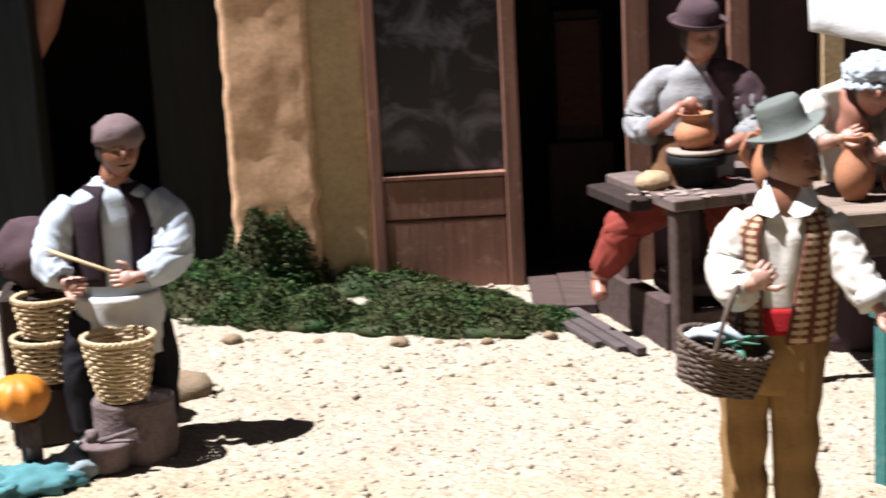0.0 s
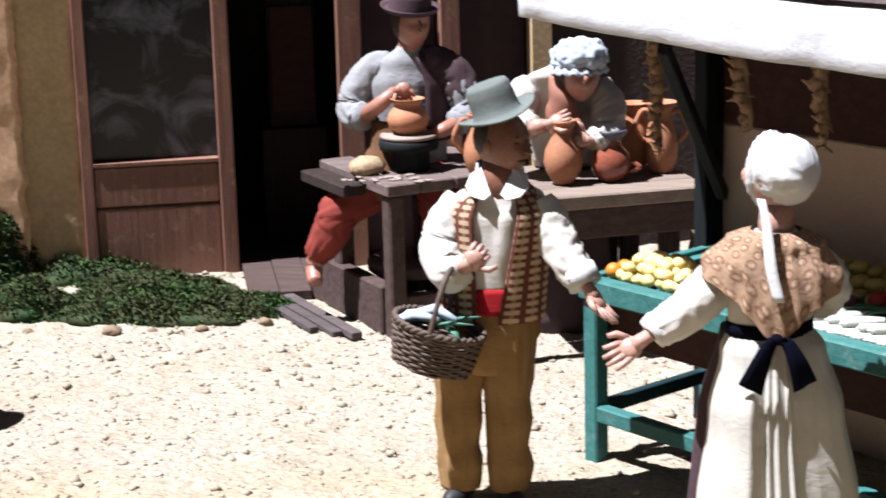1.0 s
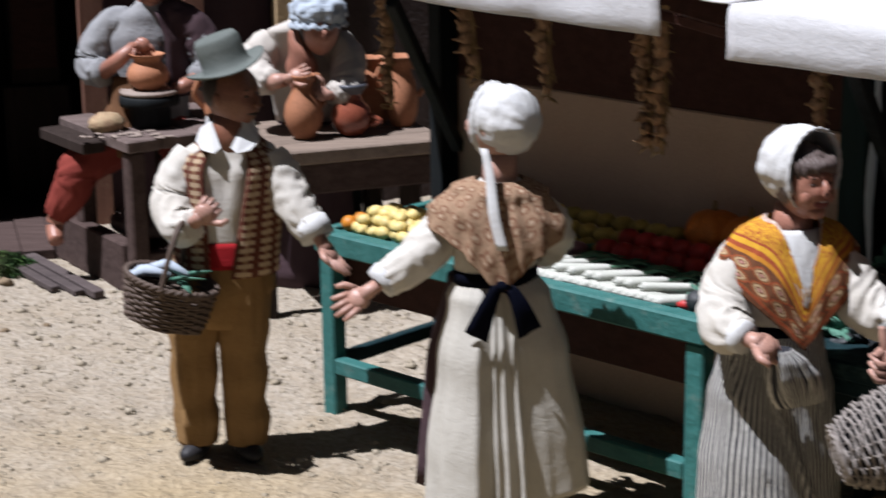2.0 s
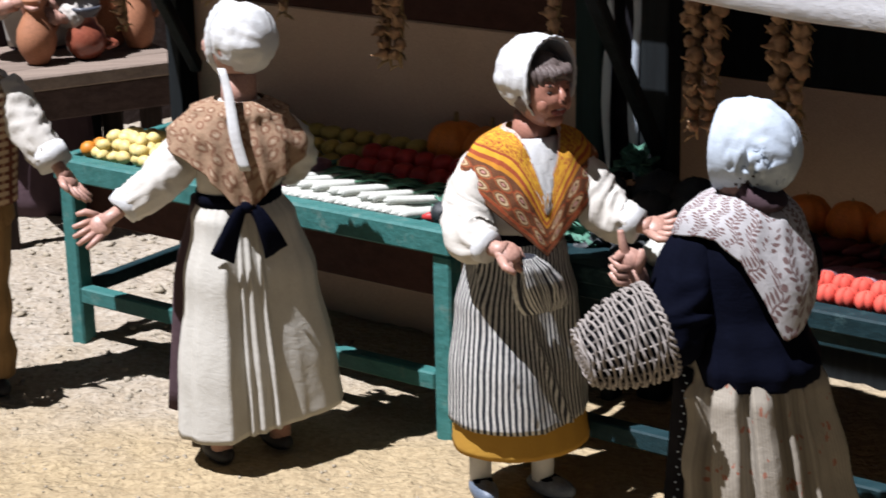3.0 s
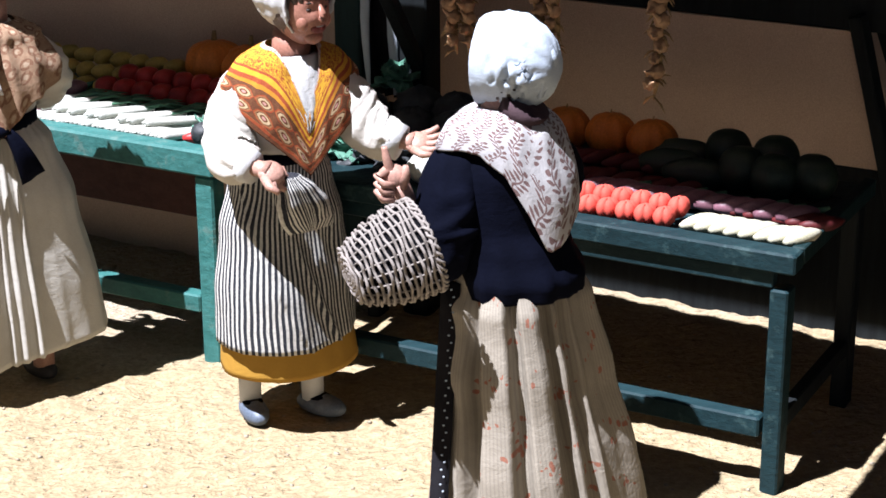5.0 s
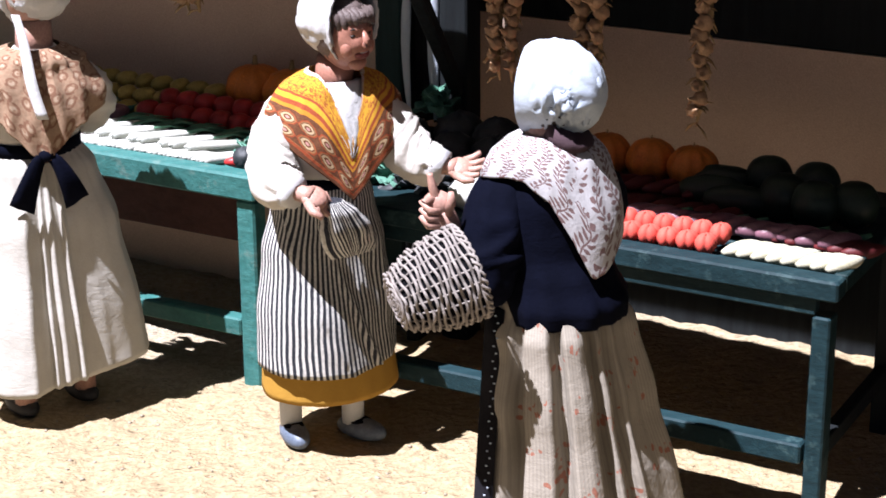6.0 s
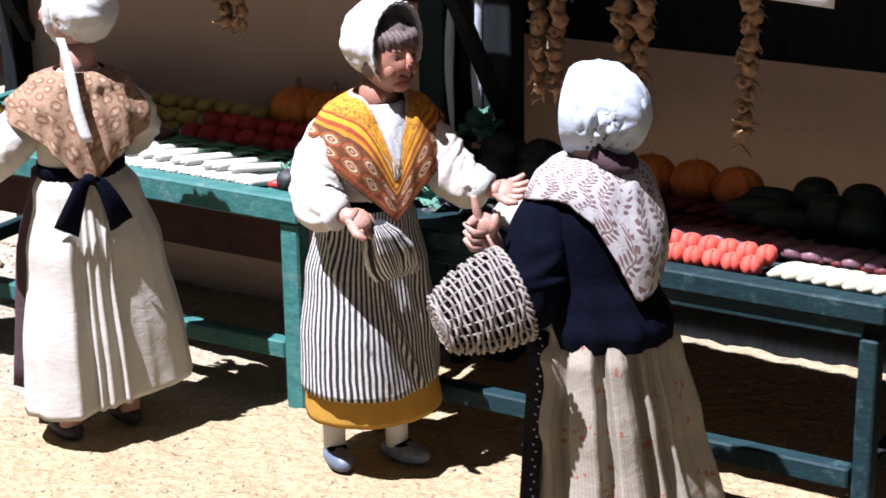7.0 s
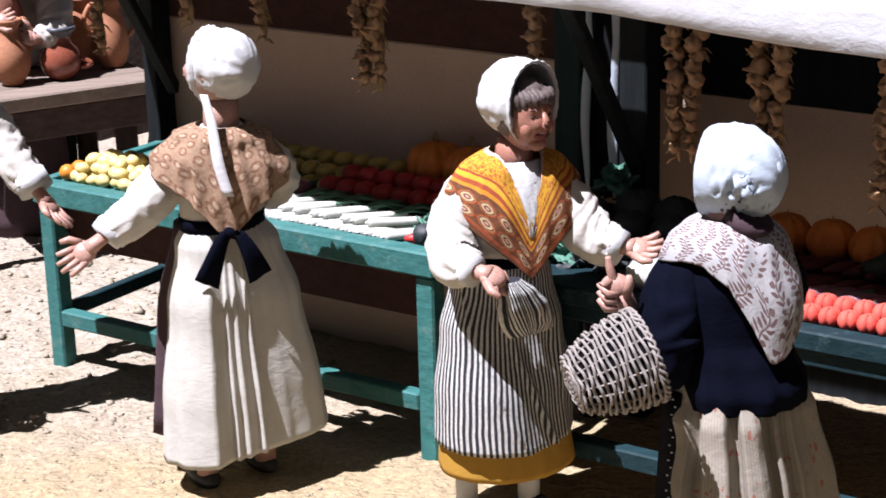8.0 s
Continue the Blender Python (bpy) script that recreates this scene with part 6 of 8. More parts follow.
# -- customer in a navy jacket, seen from behind --
def doll_navy():
    m = Mesh()
    MATS = ["floral", "shawl_white", "navy", "skin", "bluewhite", "vestdark", "shoe", "black", "hair"]
    fa = radians(120)
    m.rings(body_rings([(0.020, 0, 0.008, 0.069, 0.062, 1.0), (0.018, 0, 0.05, 0.0615, 0.0545, 1.1), (0.012, 0.000, 0.105, 0.0520, 0.0455, 1.25), (0.007, -0.002, 0.150, 0.0430, 0.0385, 1.2), (0.005, -0.002, 0.166, 0.0370, 0.033, 0.9), (0.002, 0, 0.185, 0.027, 0.024, 0.1)],
                       fa + math.pi / 2, 260, ridged([(0, 0.0), (60, -0.03), (120, 0.0), (170, 0.0), (186, -0.02), (200, 0.05), (216, 0.05), (220, -0.12), (224, -0.12), (230, 0.05), (246, 0.06), (250, -0.14), (254, -0.13), (259, 0.05), (268, 0.05), (274, 0.0), (279, -0.24), (285, -0.24), (290, -0.10), (294, -0.12), (300, -0.27), (307, -0.27), (313, -0.14), (322, -0.18), (337, -0.14), (352, 0.0)], 3.0), 7), 0)
    # black lace panel at the skirt's side
    rows = []
    for i in range(10):
        t = i / 9
        q = Vector((-0.034 - 0.013 * t, -0.016 - 0.020 * t, 0.166 - 0.140 * t))
        rows.append([q + Vector((-0.005, 0.003, 0)), q + Vector((0.004, -0.004, 0)), q + Vector((0.005, 0.0, 0)), q + Vector((-0.003, 0.006, 0))])
    m.rings(rows, 7, True)
    for i in range(34):
        t = (i + 0.5) / 34
        q = Vector((-0.035 - 0.013 * t + 0.0016 * (i % 2), -0.0205 - 0.020 * t, 0.166 - 0.140 * t))
        m.box(q, (0.0011, 0.0008, 0.0008), 4)
    # jacket with a flared, puffed tail
    m.rings(body_rings([(0.007, -0.005, 0.1585, 0.0385, 0.0340, 0.11), (0.006, -0.005, 0.167, 0.0395, 0.0355, 0.10), (0.003, -0.003, 0.182, 0.0350, 0.031, 0.05), (0.0, 0, 0.195, 0.033, 0.027, 0.02), (0.001, 0, 0.222, 0.034, 0.025, 0.01), (-0.001, 0, 0.242, 0.026, 0.019, 0.0), (-0.002, 0, 0.256, 0.013, 0.012, 0.0)],
                       fa + math.pi / 2, 72, pleats(7, 8.0), 5), 2)
    kerchief(m, (0.0, 0.001, 0.2585), 0.0155, ((165, 0.036, 0.026), (190, 0.0395, 0.020), (212, 0.034, 0.018), (230, 0.032, 0.019), (255, 0.0320, 0.029), (275, 0.0345, 0.049), (292, 0.0385, 0.072), (303, 0.0395, 0.070), (340, 0.0390, 0.050), (30, 0.036, 0.04), (90, 0.030, 0.05), (150, 0.033, 0.03)), 1, 7.0, 0.0012)
    m.tube([(-0.002, 0, 0.245), (-0.002, 0.001, 0.268)], [0.0125, 0.0118], 3, 14)
    hc = (-0.001, 0.002, 0.277)
    head(m, hc, radians(124), 3, 0.0205, 8)
    bonnet(m, (0.0010, 0.000, 0.2785), radians(142), 4, 0.0240, 9.0, 1.14, False, 0.05, 6.1, 0.55)
    m.tube([(0.008, -0.012, 0.262), (0.004, -0.009, 0.254)], [0.0135, 0.0125], 5, 14)
    # ruched ridges of the cap
    for k in range(7):
        a = radians(-60 + 9 * k)
        p, r = dense([Vector((0.0015, -0.001, 0.2795)) + 0.0245 * Vector((math.cos(a) * math.cos(e), math.sin(a) * math.cos(e), 1.12 * math.sin(e))) for e in (-0.5, -0.1, 0.3, 0.65)], [0.0010, 0.0022, 0.0022, 0.0008], 4)
        m.tube(p, r, 4, 8, 0.0014, k)
    # left arm through the basket's handle, hand raised
    sleeve(m, [(-0.020, 0.004, 0.236), (-0.030, -0.006, 0.219), (-0.036, -0.014, 0.198), (-0.040, -0.017, 0.184), (-0.048, -0.012, 0.189), (-0.0545, -0.007, 0.205)], [0.0130, 0.0165, 0.0170, 0.0150, 0.0120, 0.0088], 2, 6.0)
    # fist with the forefinger raised
    m.tube([(-0.054, -0.007, 0.204), (-0.058, -0.006, 0.214), (-0.0615, -0.006, 0.221)], [0.0058, 0.0060, 0.0066], 3, 12)
    m.ball((-0.0635, -0.0065, 0.2240), (0.0085, 0.0062, 0.0078), 3, 16, 10)
    p, r = dense([(-0.0645, -0.008, 0.228), (-0.0665, -0.0085, 0.2345), (-0.0680, -0.0080, 0.2420)], [0.0026, 0.0024, 0.0016], 4)
    m.tube(p, r, 3, 9)
    for k in range(3):
        m.tube([(-0.0665 - 0.001 * k, -0.009, 0.2280 - 0.0042 * k), (-0.0725, -0.0125, 0.2275 - 0.0042 * k), (-0.0700, -0.0150, 0.2235 - 0.0040 * k), (-0.0640, -0.0140, 0.2225 - 0.0040 * k)], [0.0024, 0.0024, 0.0023, 0.0018], 3, 8)
    m.tube([(-0.0590, -0.010, 0.2200), (-0.0575, -0.014, 0.2270), (-0.0580, -0.015, 0.2330)], [0.0028, 0.0025, 0.0016], 3, 8)
    sleeve(m, [(0.022, 0.004, 0.232), (0.030, 0.014, 0.212), (0.028, 0.034, 0.192), (0.012, 0.046, 0.186)], [0.0125, 0.0150, 0.0140, 0.0095], 2, 8.0)
    hand(m, (0.013, 0.047, 0.186), (0.002, 0.052, 0.186), (-0.014, 0.056, 0.186), (0, 0, 1), 3)
    for x, y in ((-0.008, -0.01), (0.028, 0.004)):
        shoe(m, (x, y, 0.0), fa, 6, 1.0)
    return solo("woman_doll", m, MATS, "woman doll in navy jacket, sprigged shawl and floral skirt", "doll", (0.247, 0.955, 0))


# -- man with a felt hat and a basket --
def doll_man():
    m = Mesh()
    MATS = ["trouser", "linen", "waistcoat", "tan", "felt", "redsash", "shoe", "hair", "skin", "white"]
    ang = radians(8)
    for sx, tx in ((-0.0185, -0.002), (0.0195, 0.020)):
        m.rings(body_rings([(sx, 0.0, 0.012, 0.0160, 0.0165, 0.03), (sx + 0.001, 0, 0.030, 0.0182, 0.0190, 0.12), (sx - 0.001, 0, 0.046, 0.0166, 0.0172, 0.05), (sx + 0.0005, 0, 0.066, 0.0188, 0.0200, 0.12), (sx * 0.97, 0, 0.084, 0.0178, 0.0195, 0.06), (sx * 0.95 + 0.001, 0.0, 0.104, 0.0202, 0.0220, 0.10), (lerp(sx, tx, 0.6), 0.0, 0.135, 0.0230, 0.0240, 0.06), (tx + 0.0, 0, 0.168, 0.0220, 0.0230, 0.0)],
                           ang, 72, pleats(5, sx * 100), 7), 0)
    m.rings(body_rings([(0.006, 0, 0.108, 0.022, 0.023, 0.02), (0.007, 0, 0.135, 0.0385, 0.0275, 0.02), (0.008, 0, 0.160, 0.0365, 0.0265, 0.01), (0.009, 0, 0.172, 0.034, 0.025, 0.0)], ang, 48, pleats(7, 1.0), 5), 0)
    m.rings(body_rings([(0.009, 0, 0.156, 0.0368, 0.0278, 0.02), (0.010, 0, 0.176, 0.0350, 0.0265, 0.02)], ang, 48, pleats(9, 2.0), 5), 5)
    m.rings(body_rings([(0.010, 0, 0.172, 0.034, 0.0255, 0.03), (0.012, 0, 0.200, 0.0375, 0.0270, 0.085), (0.014, 0, 0.228, 0.0385, 0.0260, 0.075), (0.016, 0, 0.243, 0.0335, 0.0205, 0.0), (0.017, 0.001, 0.254, 0.0160, 0.0140, 0.0)], ang, 60, pleats(6, 7.0), 5), 1)
    # open waistcoat: two fronts and the back
    for e0, e1 in ((188, 250), (300, 430)):
        rows = []
        for i in range(15):
            t = i / 14
            z = lerp(0.150, 0.254, t)
            w = 0.0405 if z < 0.235 else lerp(0.0405, 0.020, (z - 0.235) / 0.019)
            d = 0.0310 if z < 0.235 else lerp(0.0310, 0.0165, (z - 0.235) / 0.019)
            cx = lerp(0.009, 0.017, t)
            row = []
            for k in range(22):
                lo, hi = (e0, lerp(260, 243, t)) if e1 < 300 else (lerp(282, 300, t), lerp(440, 400, t))
                a = radians(lerp(lo, hi, k / 21))
                q = 1 + 0.03 * noise.noise(Vector((math.cos(a) * 3, z * 40, 4.0)))
                row.append(Vector((cx + w * q * math.cos(a), d * q * math.sin(a), z)))
            inner = [Vector((cx + (p.x - cx) * 0.95, p.y * 0.95, p.z)) for p in reversed(row)]
            rows.append(row + inner)
        m.rings(rows, 2, True)
    # spread shirt collar
    for sg in (-1, 1):
        quad = [Vector((0.017 + sg * a, b, c)) for a, b, c in ((0.0125, -0.0125, 0.2665), (0.0215, -0.0075, 0.2600), (0.0235, -0.0190, 0.2530), (0.0180, -0.0270, 0.2475), (0.0085, -0.0300, 0.2455), (0.0035, -0.0265, 0.2490))]
        m.rings([quad, [q + Vector((0, 0.0022, -0.0012)) for q in quad]], 9, True, smooth=False)
    m.rings([[Vector((0.017 + r * math.cos(a), -0.003 + r * math.sin(a), z)) for a in (radians(310 + 25.4 * k) for k in range(11))] + [Vector((0.017 + (r - 0.002) * math.cos(a), -0.003 + (r - 0.002) * math.sin(a), z)) for a in (radians(564 - 25.4 * k) for k in range(11))] for r, z in ((0.0200, 0.2520), (0.0175, 0.2690))], 9, True)
    m.tube([(0.017, -0.003, 0.240), (0.018, -0.004, 0.256), (0.019, -0.004, 0.272)], [0.0175, 0.0158, 0.0145], 3, 18)
    face = radians(-28)
    hc = (0.0205, -0.005, 0.283)
    head(m, hc, face, 3, 0.0212)
    m.ball(Vector(hc) + Vector((-0.0075 * math.cos(face), -0.0075 * math.sin(face), 0.0040)), (0.0168, 0.0182, 0.0180), 7, 24, 14, None, lambda d: 1 + 0.05 * noise.noise(d * 6))
    features(m, hc, face, 0.0212, 7, 7)
    # felt hat, tilted
    rot = Matrix.Rotation(radians(-19), 3, "Y") @ Matrix.Rotation(radians(4), 3, "X")
    hat_c = Vector((0.0165, -0.003, 0.3035))
    for prof in ([(0.0145, -0.001), (0.021, -0.0006), (0.0260, 0.0), (0.0302, 0.0016), (0.0306, 0.0030), (0.0262, 0.0014), (0.0205, 0.0010), (0.0182, 0.003), (0.0178, 0.008), (0.0176, 0.015), (0.0172, 0.0225), (0.0150, 0.0262), (0.009, 0.0235), (0.002, 0.0195)],):
        rings = []
        for r, z in prof:
            ring = []
            for k in range(40):
                th = 2 * math.pi * k / 40
                wob = 0.0045 * math.sin(2 * th + 0.6) * max(0, (r - 0.022) / 0.013) if z < 0.006 else 0
                pinch = (0.82 - 5 * max(0.0, z - 0.012)) if z > 0.006 else 0.93
                ring.append(hat_c + rot @ Vector((r * math.cos(th), r * pinch * math.sin(th), z + wob)))
            rings.append(ring)
        m.rings(rings, 4, True, (False, True))
    # arms
    sleeve(m, [(-0.012, 0.0, 0.240), (-0.022, -0.006, 0.222), (-0.026, -0.014, 0.203), (-0.018, -0.030, 0.191), (-0.007, -0.038, 0.194)], [0.0125, 0.0155, 0.0160, 0.0150, 0.0100], 1, 2.0)
    hand(m, (-0.007, -0.039, 0.195), (0.001, -0.043, 0.202), (0.010, -0.044, 0.211), (0.3, -1, 0.2), 8, 1.1, -1.2, 0.25)
    sleeve(m, [(0.044, 0.0, 0.238), (0.054, -0.004, 0.222), (0.064, -0.012, 0.204), (0.078, -0.022, 0.186)], [0.0125, 0.0145, 0.0140, 0.0115], 1, 4.0)
    m.tube([(0.076, -0.019, 0.192), (0.083, -0.025, 0.181)], [0.0135, 0.0128], 9, 14, 0.0015)
    hand(m, (0.082, -0.024, 0.183), (0.090, -0.031, 0.172), (0.104, -0.040, 0.155), (1, -0.4, 0.5), 8, 1.1, 0.4, 0.5)
    for x, a in ((-0.019, -110), (0.021, -60)):
        shoe(m, (x, -0.006, 0.0), radians(a), 6, 1.05)
    return solo("man_doll", m, MATS, "man doll in grey felt hat, patterned waistcoat and tan trousers", "doll", (-0.245, 1.385, 0))


doll_cream()
doll_stripe()
doll_navy()
doll_man()


# ---- baskets ----
def basket(name, at, mats, rx, ry, h, label, taper=0.78, rows=9, stakes=26, rz=0.0, tilt=(0, 0), handle=0.0, thick=0.0016, hdir=0.0, stake_mat="", band="", belly=0.0, wave=0.030, mouth=0.0, axis=None):
    """A woven basket: stakes with strands waving in and out between them."""
    th = thing(name, label, "basket", at, rz)
    th.matrix_basis = pose(*at, tilt[0], tilt[1], rz)
    if axis:
        th.matrix_basis = Matrix.Translation(at) @ Vector(axis).to_track_quat("Z", "Y").to_matrix().to_4x4()
    wall = Mesh()
    wall.lathe([(0.001, 0.0012), (taper * 0.985, 0.0015)], n=36)
    wall.v = [(x * rx, y * ry, z) for x, y, z in wall.v]
    base = part("bottom", wall, ["wickerdark" if belly else mats], th)
    if belly:
        for i in range(7):
            s, k = Mesh(), taper * (i + 0.8) / 7.2
            ring_pts = [(rx * k * math.cos(a), ry * k * math.sin(a), 0.0004 * math.cos(a * 9 + i * math.pi)) for a in (2 * math.pi * j / 54 for j in range(55))]
            s.tube(ring_pts, [thick * 1.1] * 55, 0, 6)
            part("coil", s, [mats], base)
    # Inner black sheet added: shade in the weave's gaps, put into colour.
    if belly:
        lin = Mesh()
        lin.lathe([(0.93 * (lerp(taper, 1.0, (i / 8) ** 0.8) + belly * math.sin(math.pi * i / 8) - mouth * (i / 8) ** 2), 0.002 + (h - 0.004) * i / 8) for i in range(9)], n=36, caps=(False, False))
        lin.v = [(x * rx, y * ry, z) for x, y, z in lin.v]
        part("lining", lin, ["pitch"], th, "black sheet added for the shade in the weave's gaps")
    for i in range(rows):
        t = (i + 0.5) / rows
        z = h * t
        k = lerp(taper, 1.0, t ** 0.8) + belly * math.sin(math.pi * t) - mouth * t ** 2
        s = Mesh()
        N = stakes * 4
        ring_pts = []
        for j in range(N + 1):
            a = 2 * math.pi * j / N
            q = k + (wave if i % 2 else -wave) * math.cos(a * stakes / 2) * (0.03 / rx)
            ring_pts.append((rx * q * math.cos(a), ry * q * math.sin(a), z + 0.0006 * math.sin(a * 5 + i)))
        s.tube(ring_pts, [min(thick * 1.15, h / rows * 0.52)] * (N + 1), 0, 6)
        part("strand", s, [band if band and i % 3 == 2 else mats], th)
    for j in range(stakes):
        s = Mesh()
        a = 2 * math.pi * (j + 0.5) / stakes
        ks = [lerp(taper, 1.0, q ** 0.8) + belly * math.sin(math.pi * q) - mouth * q ** 2 for q in (0, 0.25, 0.5, 0.75, 1)]
        s.tube([(rx * k * math.cos(a), ry * k * math.sin(a), 0.001 + (h - 0.001) * q / 4) for q, k in enumerate(ks)], [thick * (0.7 if belly else 0.8)] * 5, 0, 5)
        part("stake", s, [stake_mat or mats], th)
    s = Mesh()
    for q in (0, 1):
        pts = []
        for j in range(97):
            a = 2 * math.pi * j / 96
            rim = 1 - mouth + 0.03 * math.cos(a * 18 + q * math.pi)
            pts.append((rx * rim * math.cos(a), ry * rim * math.sin(a), h + 0.0015 * math.sin(a * 18 + q * math.pi)))
        s.tube(pts, [thick * 1.2] * 97, 0, 6)
    part("rim", s, [mats], th)
    if handle:
        s = Mesh()
        pts = []
        for j in range(19):
            b = math.pi * j / 18
            x, z = math.cos(b), h * 0.8 + handle * math.sin(b)
            pts.append((rx * x * math.cos(hdir), ry * x * math.sin(hdir), z))
        s.tube(pts, [thick * 1.5] * 19, 0, 7, 0.0004)
        part("handle", s, [mats], th)
    return th


basket("wicker_basket", (-0.2775, 1.345, 0.1205), "wickerdark", 0.0345, 0.0235, 0.034, "dark wicker basket with greens hanging from the man doll's arm", 0.84, 14, 24, -6, (4, 14), 0.052, 0.0015, 1.57)
for i, (a, b, c) in enumerate((((-0.30, 1.322, 0.155), (-0.285, 1.315, 0.161), (-0.268, 1.312, 0.158)), ((-0.29, 1.330, 0.157), (-0.272, 1.325, 0.163), (-0.255, 1.318, 0.156)), ((-0.30, 1.316, 0.153), (-0.29, 1.318, 0.160), (-0.283, 1.328, 0.160)))):
    gr = Mesh()
    gr.tube([Vector(p) + Vector((-0.001, 0.022, 0.001)) for p in (a, b, c)], [0.0035, 0.0045, 0.0025], 0, 8)
    solo("white_vegetable", gr, ["bluewhite"], "pale vegetable lying in the dark basket", "vegetable", group="vegetables in the basket")
for i, (a, b, c) in enumerate((((-0.272, 1.320, 0.152), (-0.258, 1.310, 0.157), (-0.240, 1.304, 0.158)), ((-0.268, 1.330, 0.152), (-0.250, 1.320, 0.158), (-0.236, 1.312, 0.162)), ((-0.262, 1.326, 0.150), (-0.256, 1.306, 0.153), (-0.250, 1.298, 0.149)))):
    gl = Mesh()
    gl.tube([Vector(p) + Vector((-0.001, 0.020, 0.001)) for p in (a, b, c)], [0.003, 0.0045, 0.0010], 0, 8, flat=0.4)
    solo("leek_leaf", gl, ["lettuce"], "teal green leaf sticking out of the basket", "leaf", group="leaves in the basket")
basket("wicker_basket", (0.1545, 0.9149, 0.1833), "wickergrey", 0.0258, 0.0252, 0.042, "grey-white wicker basket on the woman doll's arm", 0.56, 15, 20, handle=0.010, thick=0.00076, hdir=1.2, stake_mat="wickergrey", belly=0.10, wave=0.036, axis=(0.946, 0.142, 0.292))

# ---- potter's bench ----
def bench():
    th = thing("potter_bench", "weathered purple-brown potter's bench with low base frame", "bench")
    fl, bl = Vector((-0.412, 1.822, 0)), Vector((-0.497, 1.935, 0))
    ex = (fl - bl).normalized()
    ey = Vector((-ex.y, ex.x, 0))
    ey = ey if ey.x > 0 else -ey
    W = 0.155
    def P(a, b, z):
        return bl + ex * a + ey * b + Vector((0, 0, z))
    L = (fl - bl).length
    def bm(name, a, b, w, h, mat="oldwood"):
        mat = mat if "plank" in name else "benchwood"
        m = Mesh()
        m.beam(a, b, w, h)
        part(name, m, [mat], th)
    for i in range(4):
        b = 0.02 + i * 0.0385
        bm("top_plank", P(-0.004 - (0.012 if i == 0 else 0), b, 0.152), P(L + 0.010, b, 0.152), 0.0375, 0.012)
    bm("edge_plank", P(-0.002, -0.014, 0.146), P(L * 0.72, -0.012, 0.146), 0.026, 0.012, "darkwood")
    for a in (0.012, L - 0.004):
        for b in (0.014, W - 0.014):
            bm("leg", P(a, b, -0.004), P(a, b, 0.1455), 0.018, 0.018)
    bm("base_beam", P(-0.050, 0.010, 0.024), P(L - 0.0135, 0.010, 0.024), 0.018, 0.052)
    bm("base_beam", P(0.0215, W - 0.014, 0.018), P(L - 0.0135, W - 0.014, 0.018), 0.015, 0.040)
    bm("cross_beam", P(L - 0.004, 0.0235, 0.030), P(L - 0.004, W - 0.0235, 0.030), 0.014, 0.020)
    bm("cross_beam", P(0.012, 0.024, 0.016), P(0.012, W - 0.024, 0.016), 0.016, 0.024)
    m = Mesh()
    m.lathe([(0.002, 0.045), (0.052, 0.045), (0.055, 0.048), (0.055, 0.056), (0.052, 0.058), (0.002, 0.058)], P(L * 0.45, W * 0.5, 0), 0, 32)
    part("flywheel", m, ["oldwood"], th)
    m = Mesh()
    m.tube([P(L * 0.45, W * 0.5, 0.012), P(L * 0.45, W * 0.5, 0.166)], [0.006, 0.006], 0, 10)
    part("shaft", m, ["darkwood"], th)
    return P, L, W


PB, PL, PW = bench()
# boards lying in front of the workshop
for i, (a, b, w, h, z) in enumerate((((-0.548, 1.955), (-0.440, 1.812), 0.0120, 0.008, 0.004), ((-0.563, 1.953), (-0.462, 1.820), 0.0110, 0.006, 0.003), ((-0.578, 1.950), (-0.490, 1.834), 0.0100, 0.006, 0.003))):
    m = Mesh()
    m.beam((a[0], a[1], z), (b[0], b[1], z), w, h)
    solo("plank", m, ["plankwood"], "weathered purple-brown plank lying on the ground", "plank", group="loose planks")

wheel_c = Vector((-0.398, 1.898, 0.1585))
m = Mesh()
m.lathe([(0.004, 0.0), (0.020, 0.0), (0.0210, 0.003), (0.0210, 0.020), (0.030, 0.022), (0.031, 0.026), (0.0305, 0.031), (0.029, 0.0325), (0.002, 0.0330)], (0, 0, 0), 0, 36)
wheel = thing("potters_turntable", "potter's turntable of dark wood with clay-smeared disc", "turntable", wheel_c)
part("drum", m, ["blackwood"], wheel)
m = Mesh()
m.lathe([(0.002, 0.0335), (0.029, 0.0335), (0.0298, 0.0355), (0.0290, 0.0372), (0.002, 0.0375)], (0, 0, 0), 0, 36)
part("disc", m, ["clay"], wheel, "pale clay-smeared disc")


def pot(name, at, prof, mat, label, handles=(), rim=None, rz=0.0):
    th = thing(name, label, name.replace("_", " "), at, rz)
    m = Mesh()
    out = list(prof)
    inner = [(max(0.002, r - 0.002), z) for r, z in reversed(prof) if z > prof[0][1] + 0.004]
    m.lathe(out + inner, (0, 0, 0), 0, 32, (True, True))
    body = part("body", m, [mat], th)
    for ang, r0, z0_, r1, z1 in handles:
        h = Mesh()
        ca, sa = math.cos(ang), math.sin(ang)
        p, r = dense([(r0 * ca, r0 * sa, z0_), ((r0 + 0.008) * ca, (r0 + 0.008) * sa, z0_ + 0.003), ((max(r0, r1) + 0.009) * ca, (max(r0, r1) + 0.009) * sa, lerp(z0_, z1, 0.5)), (r1 * ca, r1 * sa, z1)], [0.0026, 0.0026, 0.0026, 0.0026], 5)
        h.tube(p, r, 0, 9)
        part("handle", h, [mat], body)
    if rim:
        m = Mesh()
        m.lathe(rim, (0, 0, 0), 0, 32, (False, False))
        part("rim", m, ["darkglaze"], body, "dark slate glazed rim")
    return th


